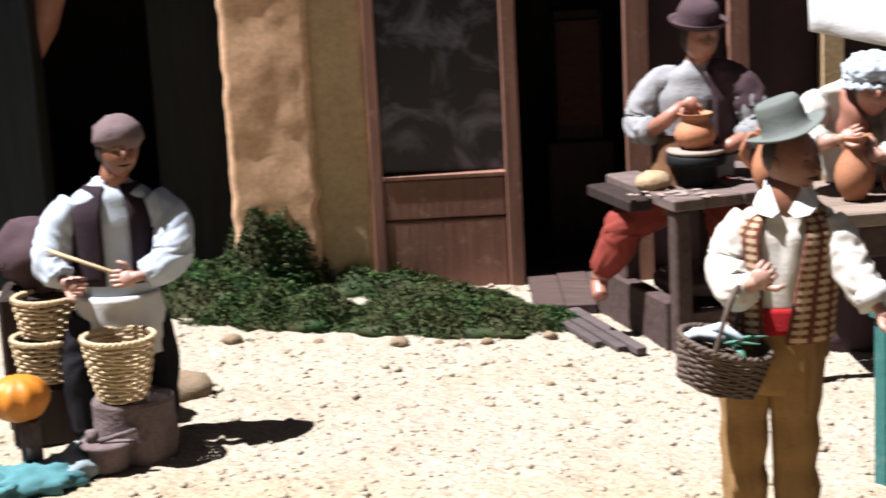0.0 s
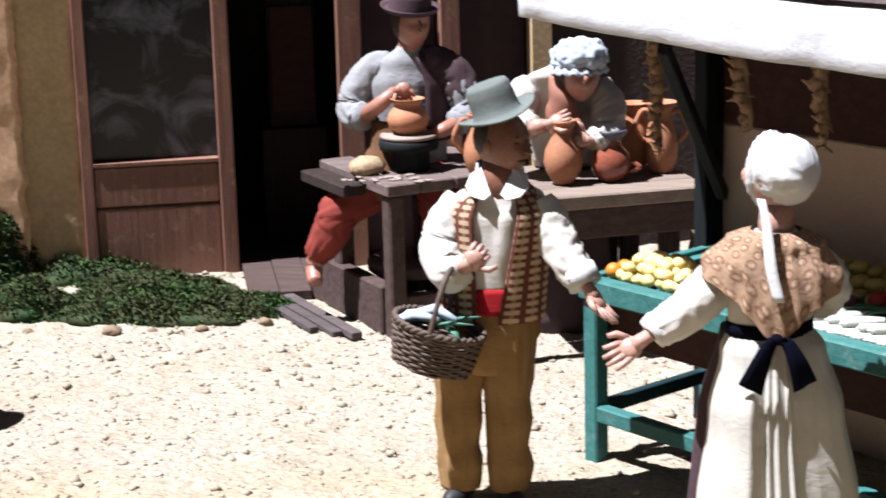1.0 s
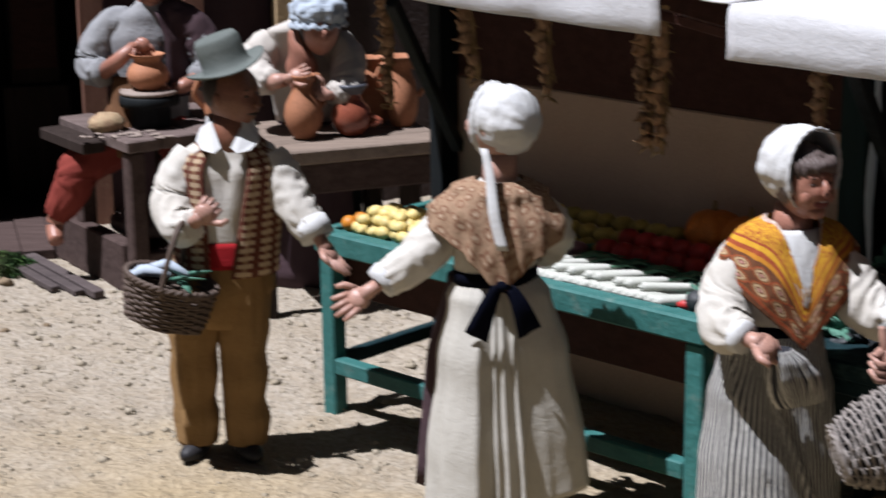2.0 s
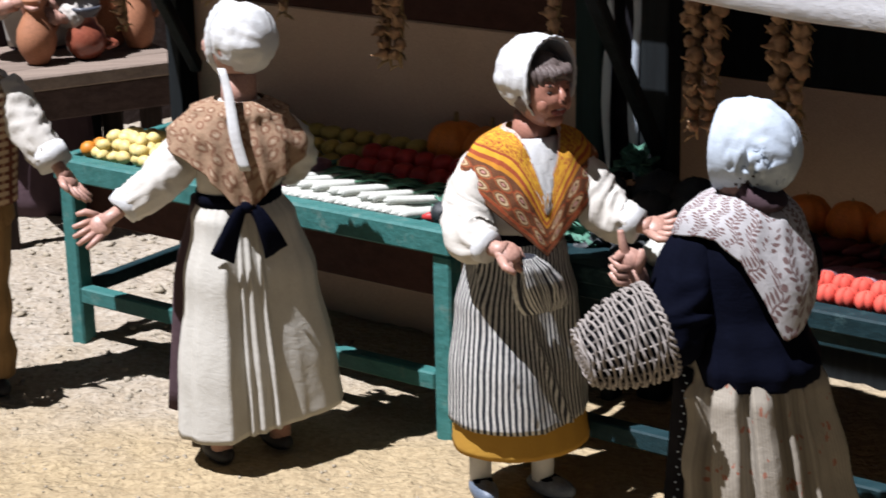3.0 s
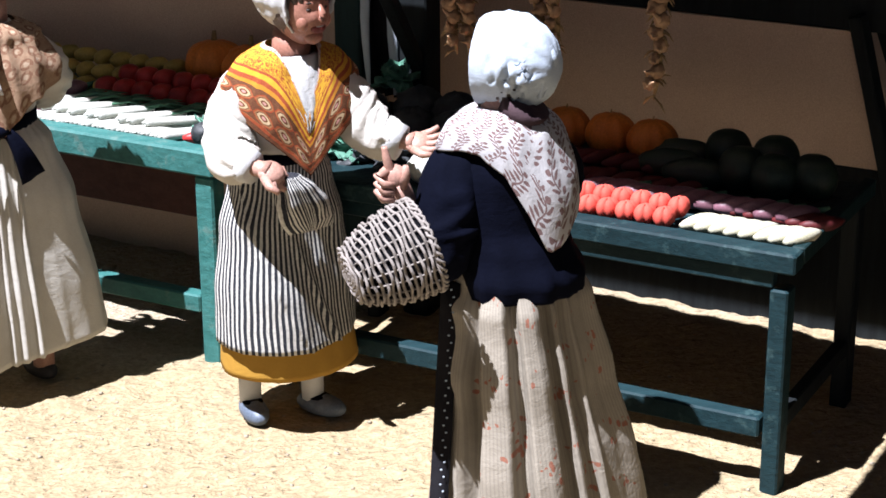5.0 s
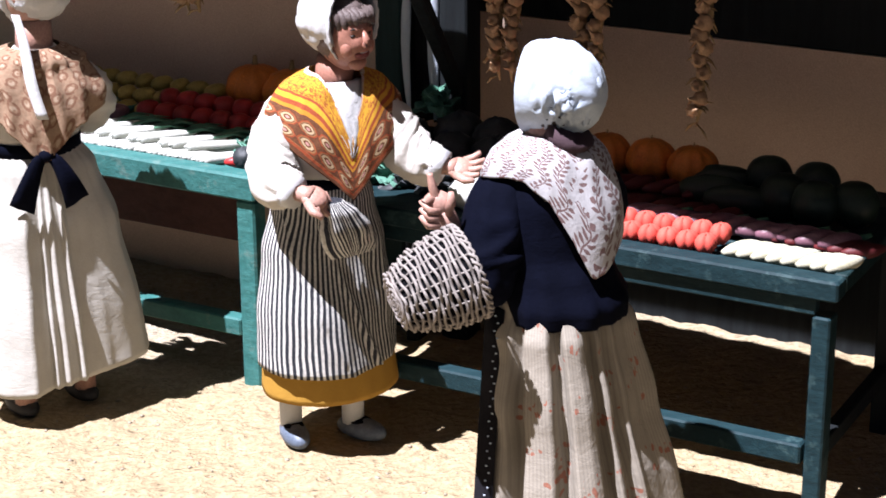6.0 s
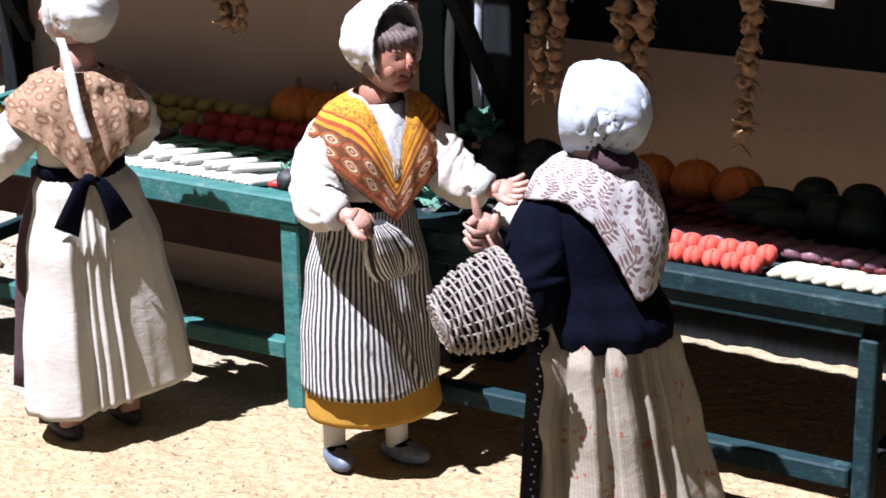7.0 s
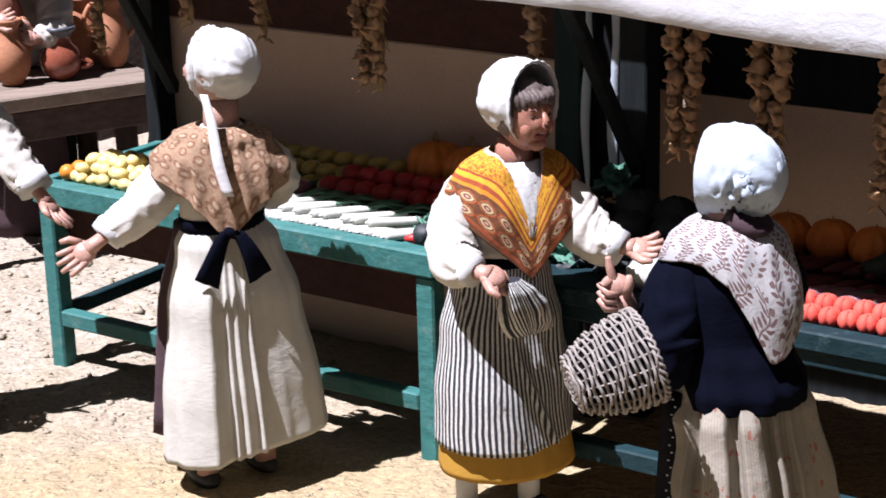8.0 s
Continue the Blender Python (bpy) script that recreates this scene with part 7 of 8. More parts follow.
JUG = [(0.009, 0.0), (0.0105, 0.002), (0.0165, 0.012), (0.019, 0.022), (0.0175, 0.033), (0.0125, 0.043), (0.0095, 0.049), (0.0095, 0.053), (0.0125, 0.060), (0.0130, 0.062)]
pot("clay_pot", wheel_c + Vector((0, 0, 0.0378)), [(0.012, 0.0), (0.0135, 0.0015), (0.0200, 0.008), (0.0215, 0.015), (0.0190, 0.022), (0.0145, 0.0265), (0.0135, 0.029), (0.0150, 0.033), (0.0180, 0.036)], "terracotta", "unfinished terracotta pot on the potter's wheel")
# lump of clay and shavings
m = Mesh()
m.ball((0, 0, 0.008), (0.018, 0.015, 0.012), 0, 16, 9, None, lambda d: 1 + 0.25 * noise.noise(d * 2.2))
solo("clay_lump", m, ["ochreclay"], "pale ochre lump of clay on the potter's bench", "clay", (-0.438, 1.874, 0.157))
rnd = random.Random(8)
m = Mesh()
for i in range(26):
    x, y = rnd.uniform(-0.455, -0.365), rnd.uniform(1.835, 1.87)
    m.ball((x, y, 0.1588), (rnd.uniform(0.003, 0.007), rnd.uniform(0.002, 0.005), 0.0011), 0, 7, 5, Matrix.Rotation(rnd.uniform(0, 3), 3, "Z"), lambda d: 1 + 0.3 * noise.noise(d * 3 + Vector((i, 0, 0))))
tagged(new("clay_crumbs", m.data("clay_crumbs", ["clay"])), "grey clay crumbs strewn over the bench", "clay crumbs", kind="stuff")

# ---- table of finished pots ----
t2 = thing("pottery_table", "grey-brown wooden table carrying terracotta pots", "table")
q0, q1 = Vector((-0.262, 1.722, 0)), Vector((-0.088, 1.800, 0))
e1 = (q1 - q0).normalized()
e2 = Vector((-e1.y, e1.x, 0))
for i in range(4):
    m = Mesh()
    m.beam(q0 + e2 * (0.02 + i * 0.0395) + Vector((0, 0, 0.158)), q1 + e2 * (0.02 + i * 0.0395) + Vector((0, 0, 0.158)), 0.0388, 0.014)
    part("top_plank", m, ["tabletop"], t2)
# Apron and legs darkened: shade under the top put into the wood.
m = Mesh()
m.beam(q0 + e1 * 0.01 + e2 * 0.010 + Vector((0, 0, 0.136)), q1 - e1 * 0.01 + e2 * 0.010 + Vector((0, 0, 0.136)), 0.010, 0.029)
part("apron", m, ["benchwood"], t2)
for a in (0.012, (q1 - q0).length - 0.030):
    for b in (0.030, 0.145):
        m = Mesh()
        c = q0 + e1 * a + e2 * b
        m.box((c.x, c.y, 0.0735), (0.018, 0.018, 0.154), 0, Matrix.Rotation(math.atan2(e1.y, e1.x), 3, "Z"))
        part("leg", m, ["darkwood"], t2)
# Black board added to paint in the dark under the table.
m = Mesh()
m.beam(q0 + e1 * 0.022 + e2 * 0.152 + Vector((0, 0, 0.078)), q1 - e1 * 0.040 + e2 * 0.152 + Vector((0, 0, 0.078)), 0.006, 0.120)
part("back_panel", m, ["blackwood"], t2, "black board added for the shade under the table")
zt = 0.1655
pot("terracotta_jug", (-0.228, 1.800, zt), JUG, "terracotta", "terracotta jug with a looped handle on the table", ((radians(40), 0.010, 0.056, 0.018, 0.026),))
pot("red_jar", (-0.184, 1.818, zt), [(0.010, 0.0), (0.012, 0.0015), (0.0185, 0.009), (0.0205, 0.018), (0.0175, 0.028), (0.0115, 0.034), (0.0105, 0.040), (0.0120, 0.044)], "redglaze", "glossy red terracotta jar with a dark rim", ((radians(-10), 0.0195, 0.010, 0.0195, 0.020),),
    [(0.0112, 0.0405), (0.0118, 0.042), (0.0160, 0.0465), (0.0165, 0.0495), (0.0150, 0.0505), (0.0105, 0.047), (0.0095, 0.042)])
pot("terracotta_vase", (-0.138, 1.862, zt), [(0.010, 0.0), (0.0115, 0.002), (0.0155, 0.014), (0.0165, 0.028), (0.0135, 0.044), (0.0095, 0.054), (0.0105, 0.062), (0.0165, 0.070)], "terracotta", "tall terracotta vase with a flared rim", ((radians(0), 0.010, 0.058, 0.0165, 0.03), (radians(180), 0.010, 0.058, 0.0165, 0.03)))
pot("terracotta_vase", (-0.165, 1.880, zt), [(0.010, 0.0), (0.0115, 0.002), (0.0155, 0.014), (0.0165, 0.028), (0.0135, 0.044), (0.0095, 0.054), (0.0105, 0.060), (0.0155, 0.066)], "terracotta", "tall terracotta vase with a flared rim", ())
pot("terracotta_jug", (-0.318, 1.862, 0.1585), [(r * 0.95, z * 1.05) for r, z in JUG], "terracotta", "rounded terracotta jug on the potter's bench", ((radians(200), 0.010, 0.056, 0.018, 0.026),))
# rough stones and rubble behind the pottery table
rock((-0.045, 1.83, 0.0), (0.034, 0.022, 0.05), "pale speckled rock leaning behind the pottery table", 21.0)
rock((-0.06, 1.95, 0.0), (0.055, 0.03, 0.125), "pale speckled boulder behind the pottery table", 24.0)


# -- potter at his wheel --
def doll_potter():
    m = Mesh()
    MATS = ["greyshirt", "vestdark", "ruddy", "hair", "brownapron", "redtrouser", "felt", "white", "linen"]
    ang = radians(14)
    m.rings(body_rings([(0.0, 0, 0.150, 0.038, 0.030, 0.02), (0.0, -0.004, 0.185, 0.037, 0.029, 0.03), (0, -0.006, 0.225, 0.040, 0.028, 0.03), (0, -0.008, 0.262, 0.043, 0.026, 0.02), (0.002, -0.010, 0.285, 0.034, 0.020, 0.0), (0.003, -0.012, 0.302, 0.014, 0.013, 0)], ang, 60, pleats(6, 2.0), 5), 0)
    rows = []
    for i in range(14):
        t = i / 13
        z = lerp(0.205, 0.293, t)
        w = 0.0455 if z < 0.265 else lerp(0.0455, 0.026, (z - 0.265) / 0.028)
        row = []
        for k in range(16):
            a = radians(lerp(300, 420, k / 15))
            row.append(Vector((w * math.cos(a), -0.008 + 0.032 * math.sin(a), z)))
        rows.append(row + [Vector((p.x * 0.94, p.y * 0.94, p.z)) for p in reversed(row)])
    m.rings(rows, 1, True)
    p, r = dense([(-0.012, -0.034, 0.226), (-0.014, -0.040, 0.19), (-0.020, -0.046, 0.165), (-0.034, -0.052, 0.150)], [0.026, 0.029, 0.028, 0.020], 5)
    m.tube(p, r, 4, 18, 0.003, 1.0, flat=0.7)
    # legs: one hangs over the bench's end
    sleeve(m, [(-0.016, -0.010, 0.165), (-0.038, -0.050, 0.155), (-0.064, -0.070, 0.140), (-0.074, -0.074, 0.118), (-0.092, -0.072, 0.090)], [0.020, 0.0215, 0.0200, 0.0180, 0.0120], 5, 3.0, 0.003)
    p, r = dense([(-0.090, -0.072, 0.092), (-0.094, -0.074, 0.078), (-0.090, -0.088, 0.066)], [0.0105, 0.0095, 0.0075], 5)
    m.tube(p, r, 2, 12)
    sleeve(m, [(0.020, -0.006, 0.165), (0.034, -0.040, 0.150), (0.036, -0.050, 0.110), (0.034, -0.046, 0.068)], [0.020, 0.021, 0.018, 0.012], 5, 4.0, 0.003)
    m.tube([(0.003, -0.012, 0.292), (0.004, -0.014, 0.314)], [0.0135, 0.0125], 2, 14)
    face = radians(-55)
    head(m, (0.006, -0.018, 0.325), face, 2, 0.0215, 3)
    rot = Matrix.Rotation(radians(6), 3, "Y") @ Matrix.Rotation(radians(10), 3, "X")
    hc = Vector((0.004, -0.016, 0.338))
    rings = []
    for r, z in [(0.014, 0.0), (0.024, 0.0), (0.0285, 0.002), (0.0305, 0.005), (0.0310, 0.007), (0.0280, 0.004), (0.0245, 0.0025), (0.0228, 0.006), (0.022, 0.016), (0.018, 0.024), (0.008, 0.026)]:
        rings.append([hc + rot @ Vector((r * math.cos(2 * math.pi * k / 36), r * 0.92 * math.sin(2 * math.pi * k / 36), z)) for k in range(36)])
    m.rings(rings, 1, True, (False, True))
    # rolled sleeves, bare forearms, palms on the pot
    sleeve(m, [(-0.018, -0.010, 0.284), (-0.036, -0.010, 0.276), (-0.052, -0.014, 0.258), (-0.058, -0.022, 0.236), (-0.046, -0.036, 0.230)], [0.0130, 0.0165, 0.0175, 0.0165, 0.0145], 0, 1.0)
    m.tube([(-0.050, -0.032, 0.231), (-0.040, -0.040, 0.232)], [0.0150, 0.0135], 0, 14, 0.001)
    m.tube([(-0.044, -0.038, 0.232), (-0.024, -0.050, 0.246), (-0.006, -0.054, 0.261)], [0.0085, 0.0080, 0.0060], 2, 12)
    hand(m, (-0.006, -0.054, 0.261), (0.002, -0.056, 0.264), (0.010, -0.058, 0.250), (0, -1, 0.2), 2, 1.05, -0.4, 0.3)
    sleeve(m, [(0.020, -0.010, 0.283), (0.040, -0.010, 0.275), (0.056, -0.014, 0.256), (0.064, -0.020, 0.236), (0.056, -0.032, 0.226)], [0.0130, 0.0165, 0.0175, 0.0165, 0.0145], 0, 2.0)
    # dark jacket slung over this shoulder
    sleeve(m, [(0.008, -0.012, 0.291), (0.026, -0.010, 0.284), (0.045, -0.010, 0.272), (0.058, -0.013, 0.250)], [0.0120, 0.0180, 0.0200, 0.0195], 1, 6.0)
    m.tube([(0.060, -0.028, 0.229), (0.052, -0.036, 0.224)], [0.0150, 0.0135], 0, 14, 0.001)
    m.tube([(0.055, -0.034, 0.225), (0.042, -0.048, 0.220), (0.032, -0.054, 0.216)], [0.0085, 0.0075, 0.0058], 2, 12)
    hand(m, (0.032, -0.054, 0.216), (0.026, -0.058, 0.214), (0.014, -0.062, 0.212), (0, -1, 0.2), 2, 1.0, -0.5, 0.4)
    return solo("potter_doll", m, MATS, "potter doll in grey shirt and dark hat, seated at his wheel", "doll", (-0.405, 1.955, -0.022))


# -- potter's wife bending over a jug --
def doll_wife():
    m = Mesh()
    MATS = ["greylinen", "skin", "bluewhite", "vestdark", "hair", "ruddy"]
    ang = radians(10)
    m.rings(body_rings([(-0.012, 0.05, 0.0, 0.050, 0.045, 0.04), (-0.012, 0.05, 0.10, 0.040, 0.036, 0.05), (-0.012, 0.045, 0.170, 0.032, 0.028, 0.03)], ang, 72, pleats(9, 2.0), 6), 3)
    m.rings(body_rings([(-0.012, 0.045, 0.168, 0.033, 0.028, 0.02), (-0.012, 0.036, 0.205, 0.037, 0.029, 0.03), (-0.012, 0.022, 0.240, 0.040, 0.028, 0.02), (-0.010, 0.008, 0.262, 0.036, 0.022, 0.0), (-0.004, -0.002, 0.276, 0.016, 0.014, 0)], ang, 60, pleats(6, 5.0), 5), 0)
    p, r = dense([(-0.012, -0.006, 0.262), (-0.010, -0.014, 0.236), (-0.008, -0.012, 0.205)], [0.016, 0.019, 0.014], 5)
    m.tube(p, r, 5, 14, flat=0.6)
    m.tube([(-0.006, 0.0, 0.265), (0.004, -0.012, 0.278)], [0.0130, 0.0120], 1, 12)
    face = radians(-70)
    head(m, (0.010, -0.022, 0.267), face, 5, 0.0215, 4)
    m.ball((0.009, -0.019, 0.2840), (0.0270, 0.0250, 0.0195), 2, 64, 32, None, lambda d: 1 + 0.16 * noise.noise(d * 3.2) + 0.08 * noise.noise(d * 8) + 0.05 * math.sin(11 * math.atan2(d.y, d.x)) * (1 - abs(d.z)))
    rows = []
    for i, (q, z) in enumerate(((0.0215, 0.2770), (0.0250, 0.2750), (0.0280, 0.2710), (0.0275, 0.2700), (0.0220, 0.2745))):
        rows.append([Vector((0.008 + q * (1 + 0.05 * math.sin(15 * t)) * math.cos(t), -0.018 + q * (1 + 0.05 * math.sin(15 * t)) * math.sin(t), z + 0.0015 * math.sin(15 * t + 1))) for t in (2 * math.pi * k / 90 for k in range(90))])
    m.rings(rows, 2, True, (False, False))
    sleeve(m, [(-0.040, 0.010, 0.252), (-0.054, -0.002, 0.236), (-0.052, -0.020, 0.222), (-0.036, -0.036, 0.218)], [0.0150, 0.0180, 0.0165, 0.0115], 0, 1.0)
    m.tube([(-0.038, -0.034, 0.218), (-0.022, -0.044, 0.222)], [0.0085, 0.0065], 1, 12)
    hand(m, (-0.022, -0.044, 0.222), (-0.012, -0.048, 0.226), (0.004, -0.050, 0.232), (0, -0.8, 0.6), 1, 1.05, 0.2, 0.6)
    sleeve(m, [(0.022, 0.010, 0.252), (0.034, -0.002, 0.232), (0.034, -0.020, 0.212), (0.022, -0.034, 0.204)], [0.0150, 0.0175, 0.0160, 0.0115], 0, 2.0)
    hand(m, (0.022, -0.034, 0.204), (0.014, -0.042, 0.208), (0.002, -0.048, 0.214), (0, -0.8, 0.6), 1, 1.05, -0.3, 0.4)
    return solo("woman_doll", m, MATS, "woman doll in white mob cap, bending over a terracotta jug", "doll", (-0.223, 1.845, 0))


doll_potter()
doll_wife()


# ---- basket maker at the left ----
def doll_basketmaker():
    m = Mesh()
    MATS = ["bluewhite", "vestblack", "skin", "hair", "purplefelt", "black", "white", "tan", "shoe"]
    ang = radians(30)
    fa = radians(-48)
    m.rings(body_rings([(0, 0, 0.125, 0.036, 0.030, 0.02), (0, 0, 0.160, 0.034, 0.027, 0.03), (0, 0, 0.200, 0.038, 0.026, 0.03), (0, 0, 0.226, 0.036, 0.022, 0.01), (0, 0, 0.243, 0.015, 0.013, 0)], ang, 60, pleats(6, 3.0), 5), 0)
    for a0, a1 in ((-187, -108), (-72, 14)):
        rows = []
        for i in range(12):
            t = i / 11
            z = lerp(0.150, 0.238, t)
            w, d = (0.0405, 0.0295) if z < 0.215 else (lerp(0.0405, 0.023, (z - 0.215) / 0.023), lerp(0.0295, 0.0175, (z - 0.215) / 0.023))
            row = [Vector((w * math.cos(radians(lerp(a0, a1, k / 13)) ) * math.cos(ang) - d * math.sin(radians(lerp(a0, a1, k / 13))) * math.sin(ang), w * math.cos(radians(lerp(a0, a1, k / 13))) * math.sin(ang) + d * math.sin(radians(lerp(a0, a1, k / 13))) * math.cos(ang), z)) for k in range(14)]
            rows.append(row + [Vector((p.x * 0.94, p.y * 0.94, p.z)) for p in reversed(row)])
        m.rings(rows, 1, True)
    # white cloth over the lap, dark trousers
    m.rings(body_rings([(0.004, -0.006, 0.085, 0.042, 0.026, 0.05), (0.002, -0.006, 0.115, 0.041, 0.027, 0.04), (0, -0.004, 0.140, 0.037, 0.030, 0.0)], ang, 60, pleats(7, 1.0), 5), 6)
    for x, y in ((-0.030, -0.022), (0.024, 0.010)):
        sleeve(m, [(x * 0.6, y * 0.6, 0.115), (x, y, 0.075), (x, y, 0.012)], [0.024, 0.020, 0.015], 5, x * 50)
        shoe(m, (x, y - 0.006, 0), fa, 8, 1.1)
    m.tube([(0.002, -0.002, 0.232), (0.009, -0.003, 0.256)], [0.0130, 0.0120], 7, 14)
    head(m, (0.013, -0.005, 0.267), fa, 7, 0.0200, 3)
    features(m, (0.013, -0.005, 0.267), fa, 0.0200, 3, 3)
    m.ball((0.013, -0.003, 0.281), (0.0225, 0.0225, 0.0185), 4, 26, 14, None, lambda d: 1 + 0.08 * noise.noise(d * 3 + Vector((0, 0, 3))) + 0.03 * math.sin(d.z * 16))
    sleeve(m, [(-0.030, -0.014, 0.222), (-0.044, -0.024, 0.198), (-0.046, -0.036, 0.172), (-0.032, -0.046, 0.160)], [0.0135, 0.0165, 0.0165, 0.0110], 0, 1.0)
    hand(m, (-0.032, -0.046, 0.160), (-0.022, -0.050, 0.156), (-0.006, -0.050, 0.155), (0.3, -0.8, 0.4), 2, 1.05, -0.3, 0.3)
    sleeve(m, [(0.032, 0.014, 0.222), (0.052, 0.010, 0.200), (0.056, -0.006, 0.172), (0.038, -0.024, 0.160)], [0.0135, 0.0165, 0.0170, 0.0110], 0, 2.0)
    hand(m, (0.038, -0.024, 0.160), (0.028, -0.032, 0.159), (0.014, -0.042, 0.161), (0.3, -0.8, 0.4), 2, 1.05, -0.3, 0.3)
    return solo("basketmaker_doll", m, MATS, "basket maker doll in dark vest and mauve cap, holding a cane", "doll", (-0.842, 1.486, 0))


doll_basketmaker()
m = Mesh()
m.tube([(-0.878, 1.425, 0.190), (-0.828, 1.452, 0.164), (-0.818, 1.457, 0.159)], [0.0018, 0.0018, 0.0018], 0, 7)
solo("cane", m, ["wicker"], "pale cane held by the basket maker doll", "cane")


def stump():
    th = thing("chopping_block", "mauve-grey wooden chopping block with a carved hollow", "block", (-0.814, 1.440, 0))
    m = Mesh()
    rows = []
    for z, k in ((-0.004, 0.92), (0.004, 0.97), (0.022, 1.0), (0.042, 0.98), (0.052, 1.0), (0.0555, 0.96)):
        rows.append(oval((0, 0, z), 0.037 * k, 0.031 * k, radians(25), 40, lambda th_, z=z: 1 + 0.05 * noise.noise(Vector((math.cos(th_) * 2, math.sin(th_) * 2, z * 30)))))
    m.rings(rows, 0, True, smooth=False)
    part("block", m, ["stumpwood"], th)
    m = Mesh()
    m.lathe([(0.004, 0.0), (0.017, 0.0), (0.019, 0.004), (0.0195, 0.020), (0.024, 0.022), (0.0245, 0.0255), (0.018, 0.026), (0.004, 0.026)], (-0.010, -0.036, 0.0), 0, 26)
    part("front_block", m, ["stumpwood"], th)
    m = Mesh()
    m.tube([(-0.020, -0.042, 0.0265), (-0.020, -0.042, 0.036)], [0.006, 0.0055], 0, 12)
    part("peg", m, ["stumpwood"], th)
    m = Mesh()
    m.tube([(-0.012, -0.046, 0.028), (0.018, -0.034, 0.036)], [0.0022, 0.0022], 0, 8)
    part("tool_handle", m, ["stumpwood"], th)


stump()
basket("wicker_basket", (-0.818, 1.430, 0.0562), "wicker", 0.0315, 0.0295, 0.056, "pale unfinished wicker basket standing on the block", 0.62, 15, 24, 10, (0, 0), 0.0, 0.0014)
basket("wicker_basket", (-0.918, 1.475, 0.055), "wicker", 0.030, 0.028, 0.040, "pale wicker basket stacked beside the basket maker", 0.75, 10, 22, 0, (0, 0), 0.0, 0.0014)
basket("wicker_basket", (-0.916, 1.480, 0.096), "wicker", 0.029, 0.027, 0.036, "pale wicker basket stacked on another one", 0.75, 9, 22, 30, (0, 0), 0.0, 0.0014)
m = Mesh()
m.box((0, 0, 0.027), (0.07, 0.06, 0.054), 0, None, 0.05)
solo("stool", m, ["darkwood"], "dark wooden stool under the stacked baskets", "stool", (-0.918, 1.478, 0), 25)
m = Mesh()
m.ball((0, 0, 0.021), (0.027, 0.027, 0.021), 0, 36, 12, None, lobed(9, 0.14))
solo("gourd", m, ["orange"], "orange ribbed gourd on a short grey post", "gourd", (-0.884, 1.368, 0.052))
m = Mesh()
m.tube([(0, 0, -0.003), (0, 0, 0.052)], [0.010, 0.009], 0, 12, 0.001)
solo("post_stand", m, ["stumpwood"], "short grey wooden post carrying a gourd", "post", (-0.878, 1.370, 0))
for i, (x, y, mt, s) in enumerate(((-0.862, 1.345, "tealcloth", 1.0), (-0.85, 1.385, "paleblue", 1.0), (-0.895, 1.335, "tealcloth", 0.9))):
    m = Mesh()
    m.ball((0, 0, 0.006), (0.040 * s, 0.026 * s, 0.014 * s), 0, 30, 14, Matrix.Rotation(0.5 + i, 3, "Z"), lambda d, i=i: 1 + 0.35 * noise.noise(d * 2.5 + Vector((i, 0, 0))) + 0.18 * noise.noise(d * 6))
    solo("crumpled_cloth", m, [mt], ("teal blue" if mt == "tealcloth" else "pale blue") + " cloth lying crumpled on the ground", "cloth", (x, y, 0))
m = Mesh()
m.ball((0, 0, 0.03), (0.05, 0.035, 0.036), 0, 24, 14, None, lambda d: 1 + 0.25 * noise.noise(d * 3))
solo("folded_cloth", m, ["vestdark"], "dark purple cloth bundle behind the baskets", "bundle", (-0.935, 1.52, 0.132))
m = Mesh()
m.box((0, 0, 0.065), (0.09, 0.07, 0.130), 0, None, 0.05)
solo("crate", m, ["darkwood"], "dark wooden crate carrying a cloth bundle", "crate", (-0.938, 1.525, 0), 25)


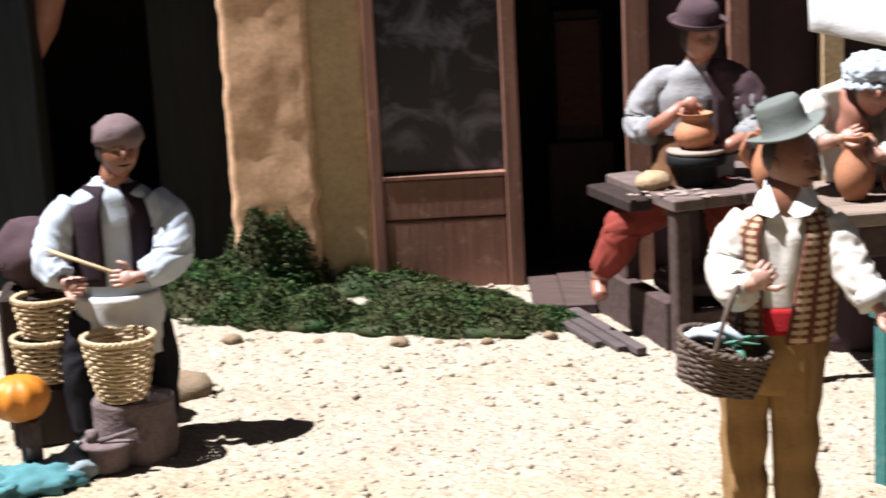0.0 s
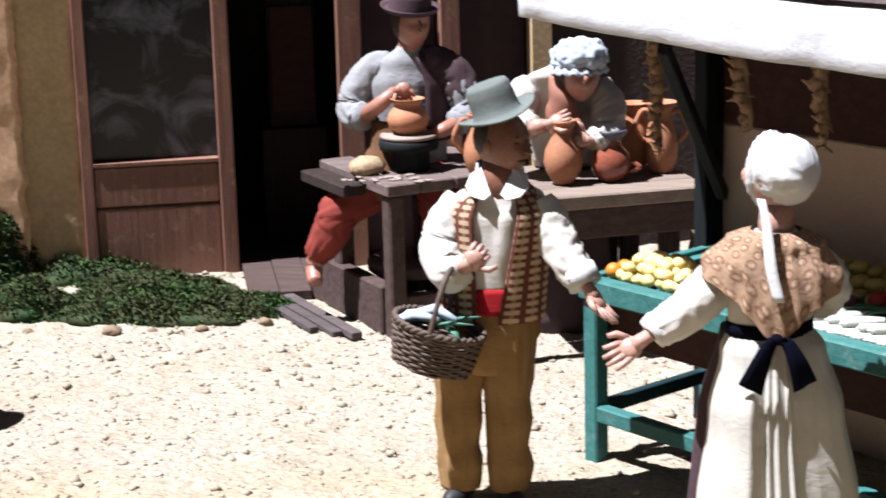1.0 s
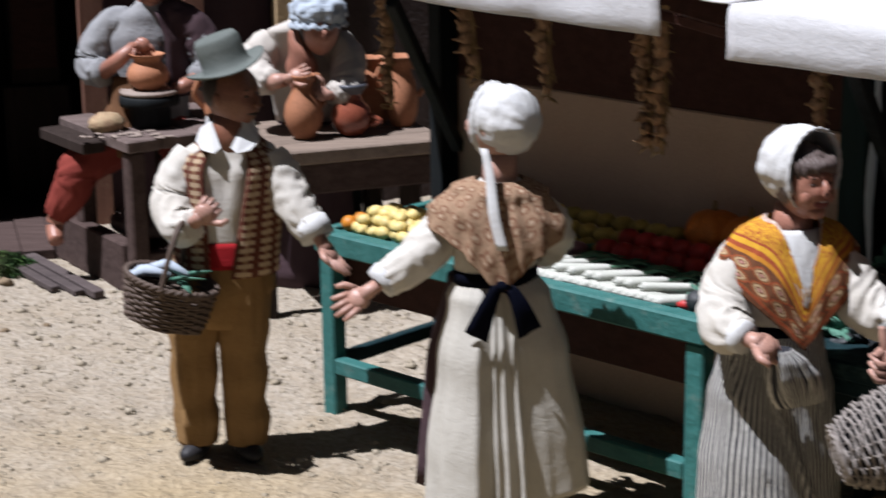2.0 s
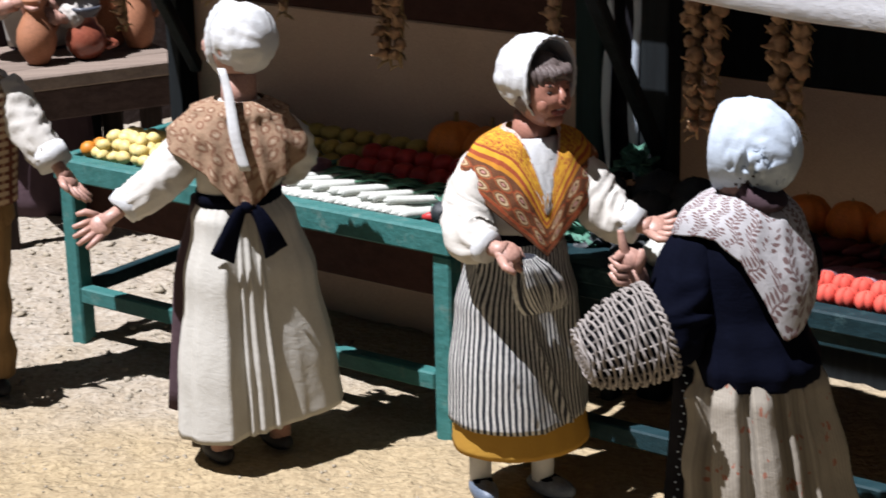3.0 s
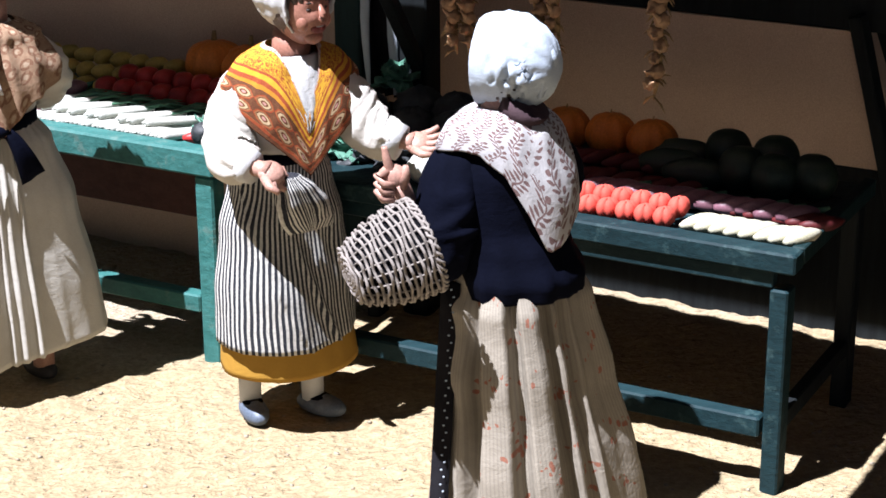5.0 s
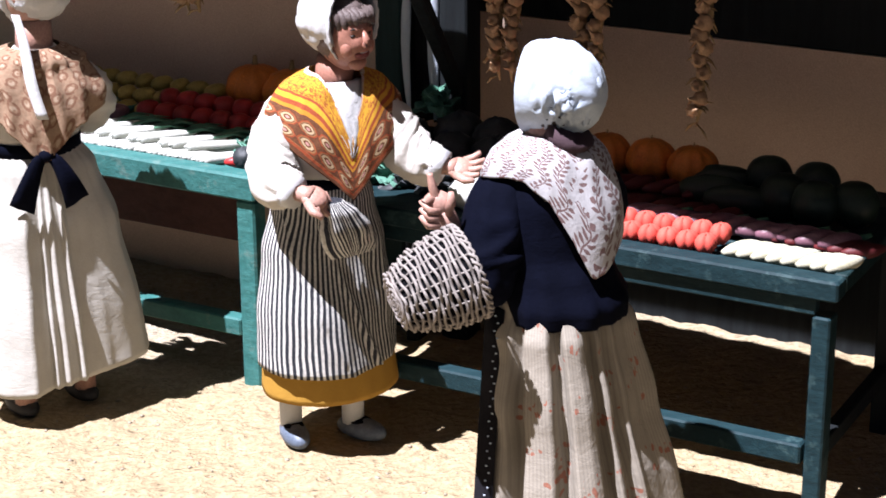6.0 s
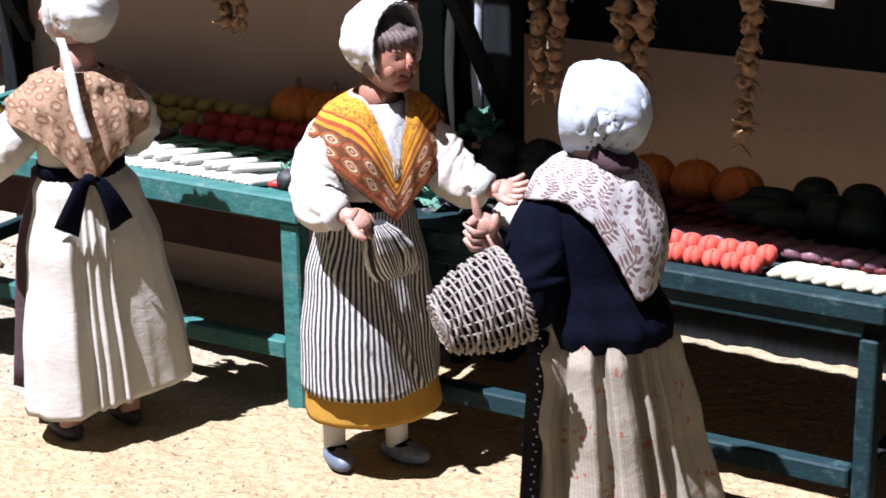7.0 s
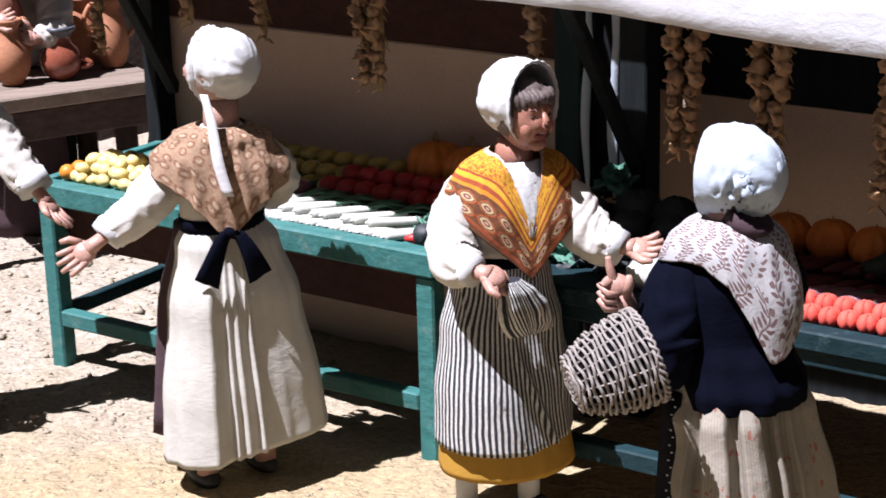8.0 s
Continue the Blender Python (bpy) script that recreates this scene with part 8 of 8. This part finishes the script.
# ---- moss along the house ----
def moss(cx, cy, rx, ry, h, ang, count, seed, label):
    rnd = random.Random(seed)
    m = Mesh()
    ca, sa = math.cos(ang), math.sin(ang)

    def height(px, py):
        d = math.sqrt(px * px + py * py)
        e = 1 + 0.35 * noise.noise(Vector((px * 2.2, py * 2.2, seed)))
        return h * max(0.0, 1 - (d / e) ** 2.2) * (0.8 + 0.5 * noise.noise(Vector((px * 3, py * 3, seed + 5)))), d < e
    rings = []
    for i in range(9):
        q = 1 - i / 8.5
        ring = []
        for k in range(40):
            th = 2 * math.pi * k / 40
            px, py = q * math.cos(th), q * math.sin(th)
            e = 1 + 0.3 * noise.noise(Vector((math.cos(th) * 2, math.sin(th) * 2, seed)))
            z = height(px, py)[0] * 0.9
            ring.append(Vector((cx + (px * rx * ca - py * ry * sa) * e, cy + (px * rx * sa + py * ry * ca) * e, z - 0.004)))
        rings.append(ring)
    m.rings(rings, 0)
    for _ in range(count):
        th, q = rnd.uniform(0, 6.283), math.sqrt(rnd.random()) * 1.15
        px, py = q * math.cos(th), q * math.sin(th)
        z, ok = height(px, py)
        if not ok:
            continue
        p = Vector((cx + px * rx * ca - py * ry * sa, cy + px * rx * sa + py * ry * ca, max(0, z) - 0.002))
        d = Vector((rnd.uniform(-1, 1), rnd.uniform(-1, 1), rnd.uniform(0.1, 1.1))).normalized()
        s = d.cross(Vector((rnd.uniform(-1, 1), rnd.uniform(-1, 1), 1))).normalized()
        L, w = rnd.uniform(0.003, 0.008), rnd.uniform(0.0006, 0.0014)
        b = len(m.v)
        m.v.extend([tuple(p - s * w), tuple(p + s * w), tuple(p + d * L * 0.6 + s * w * 0.9), tuple(p + d * L + Vector((0, 0, -0.001))), tuple(p + d * L * 0.6 - s * w * 0.9)])
        m.face((b, b + 1, b + 2, b + 3, b + 4), 0, None, False)
    tagged(new("moss", m.data("moss", ["moss"])), label, "moss", kind="stuff")


moss(-0.672, 1.900, 0.140, 0.055, 0.036, radians(5), 13000, 3, "bright green moss cushion on the ground")
moss(-0.875, 1.905, 0.115, 0.060, 0.042, radians(-5), 13000, 4, "dark green moss by the house wall")
moss(-0.925, 2.00, 0.085, 0.055, 0.125, radians(15), 13000, 5, "dark green moss heaped against the house corner")
moss(-0.700, 1.985, 0.105, 0.040, 0.022, radians(-8), 9000, 8, "green and brown moss between wall and door")
moss(-0.800, 2.05, 0.110, 0.045, 0.040, radians(18), 6000, 6, "dark brownish moss under the door")
moss(-1.010, 1.93, 0.130, 0.065, 0.075, radians(-8), 11000, 9, "dark green moss spreading beside the passage")
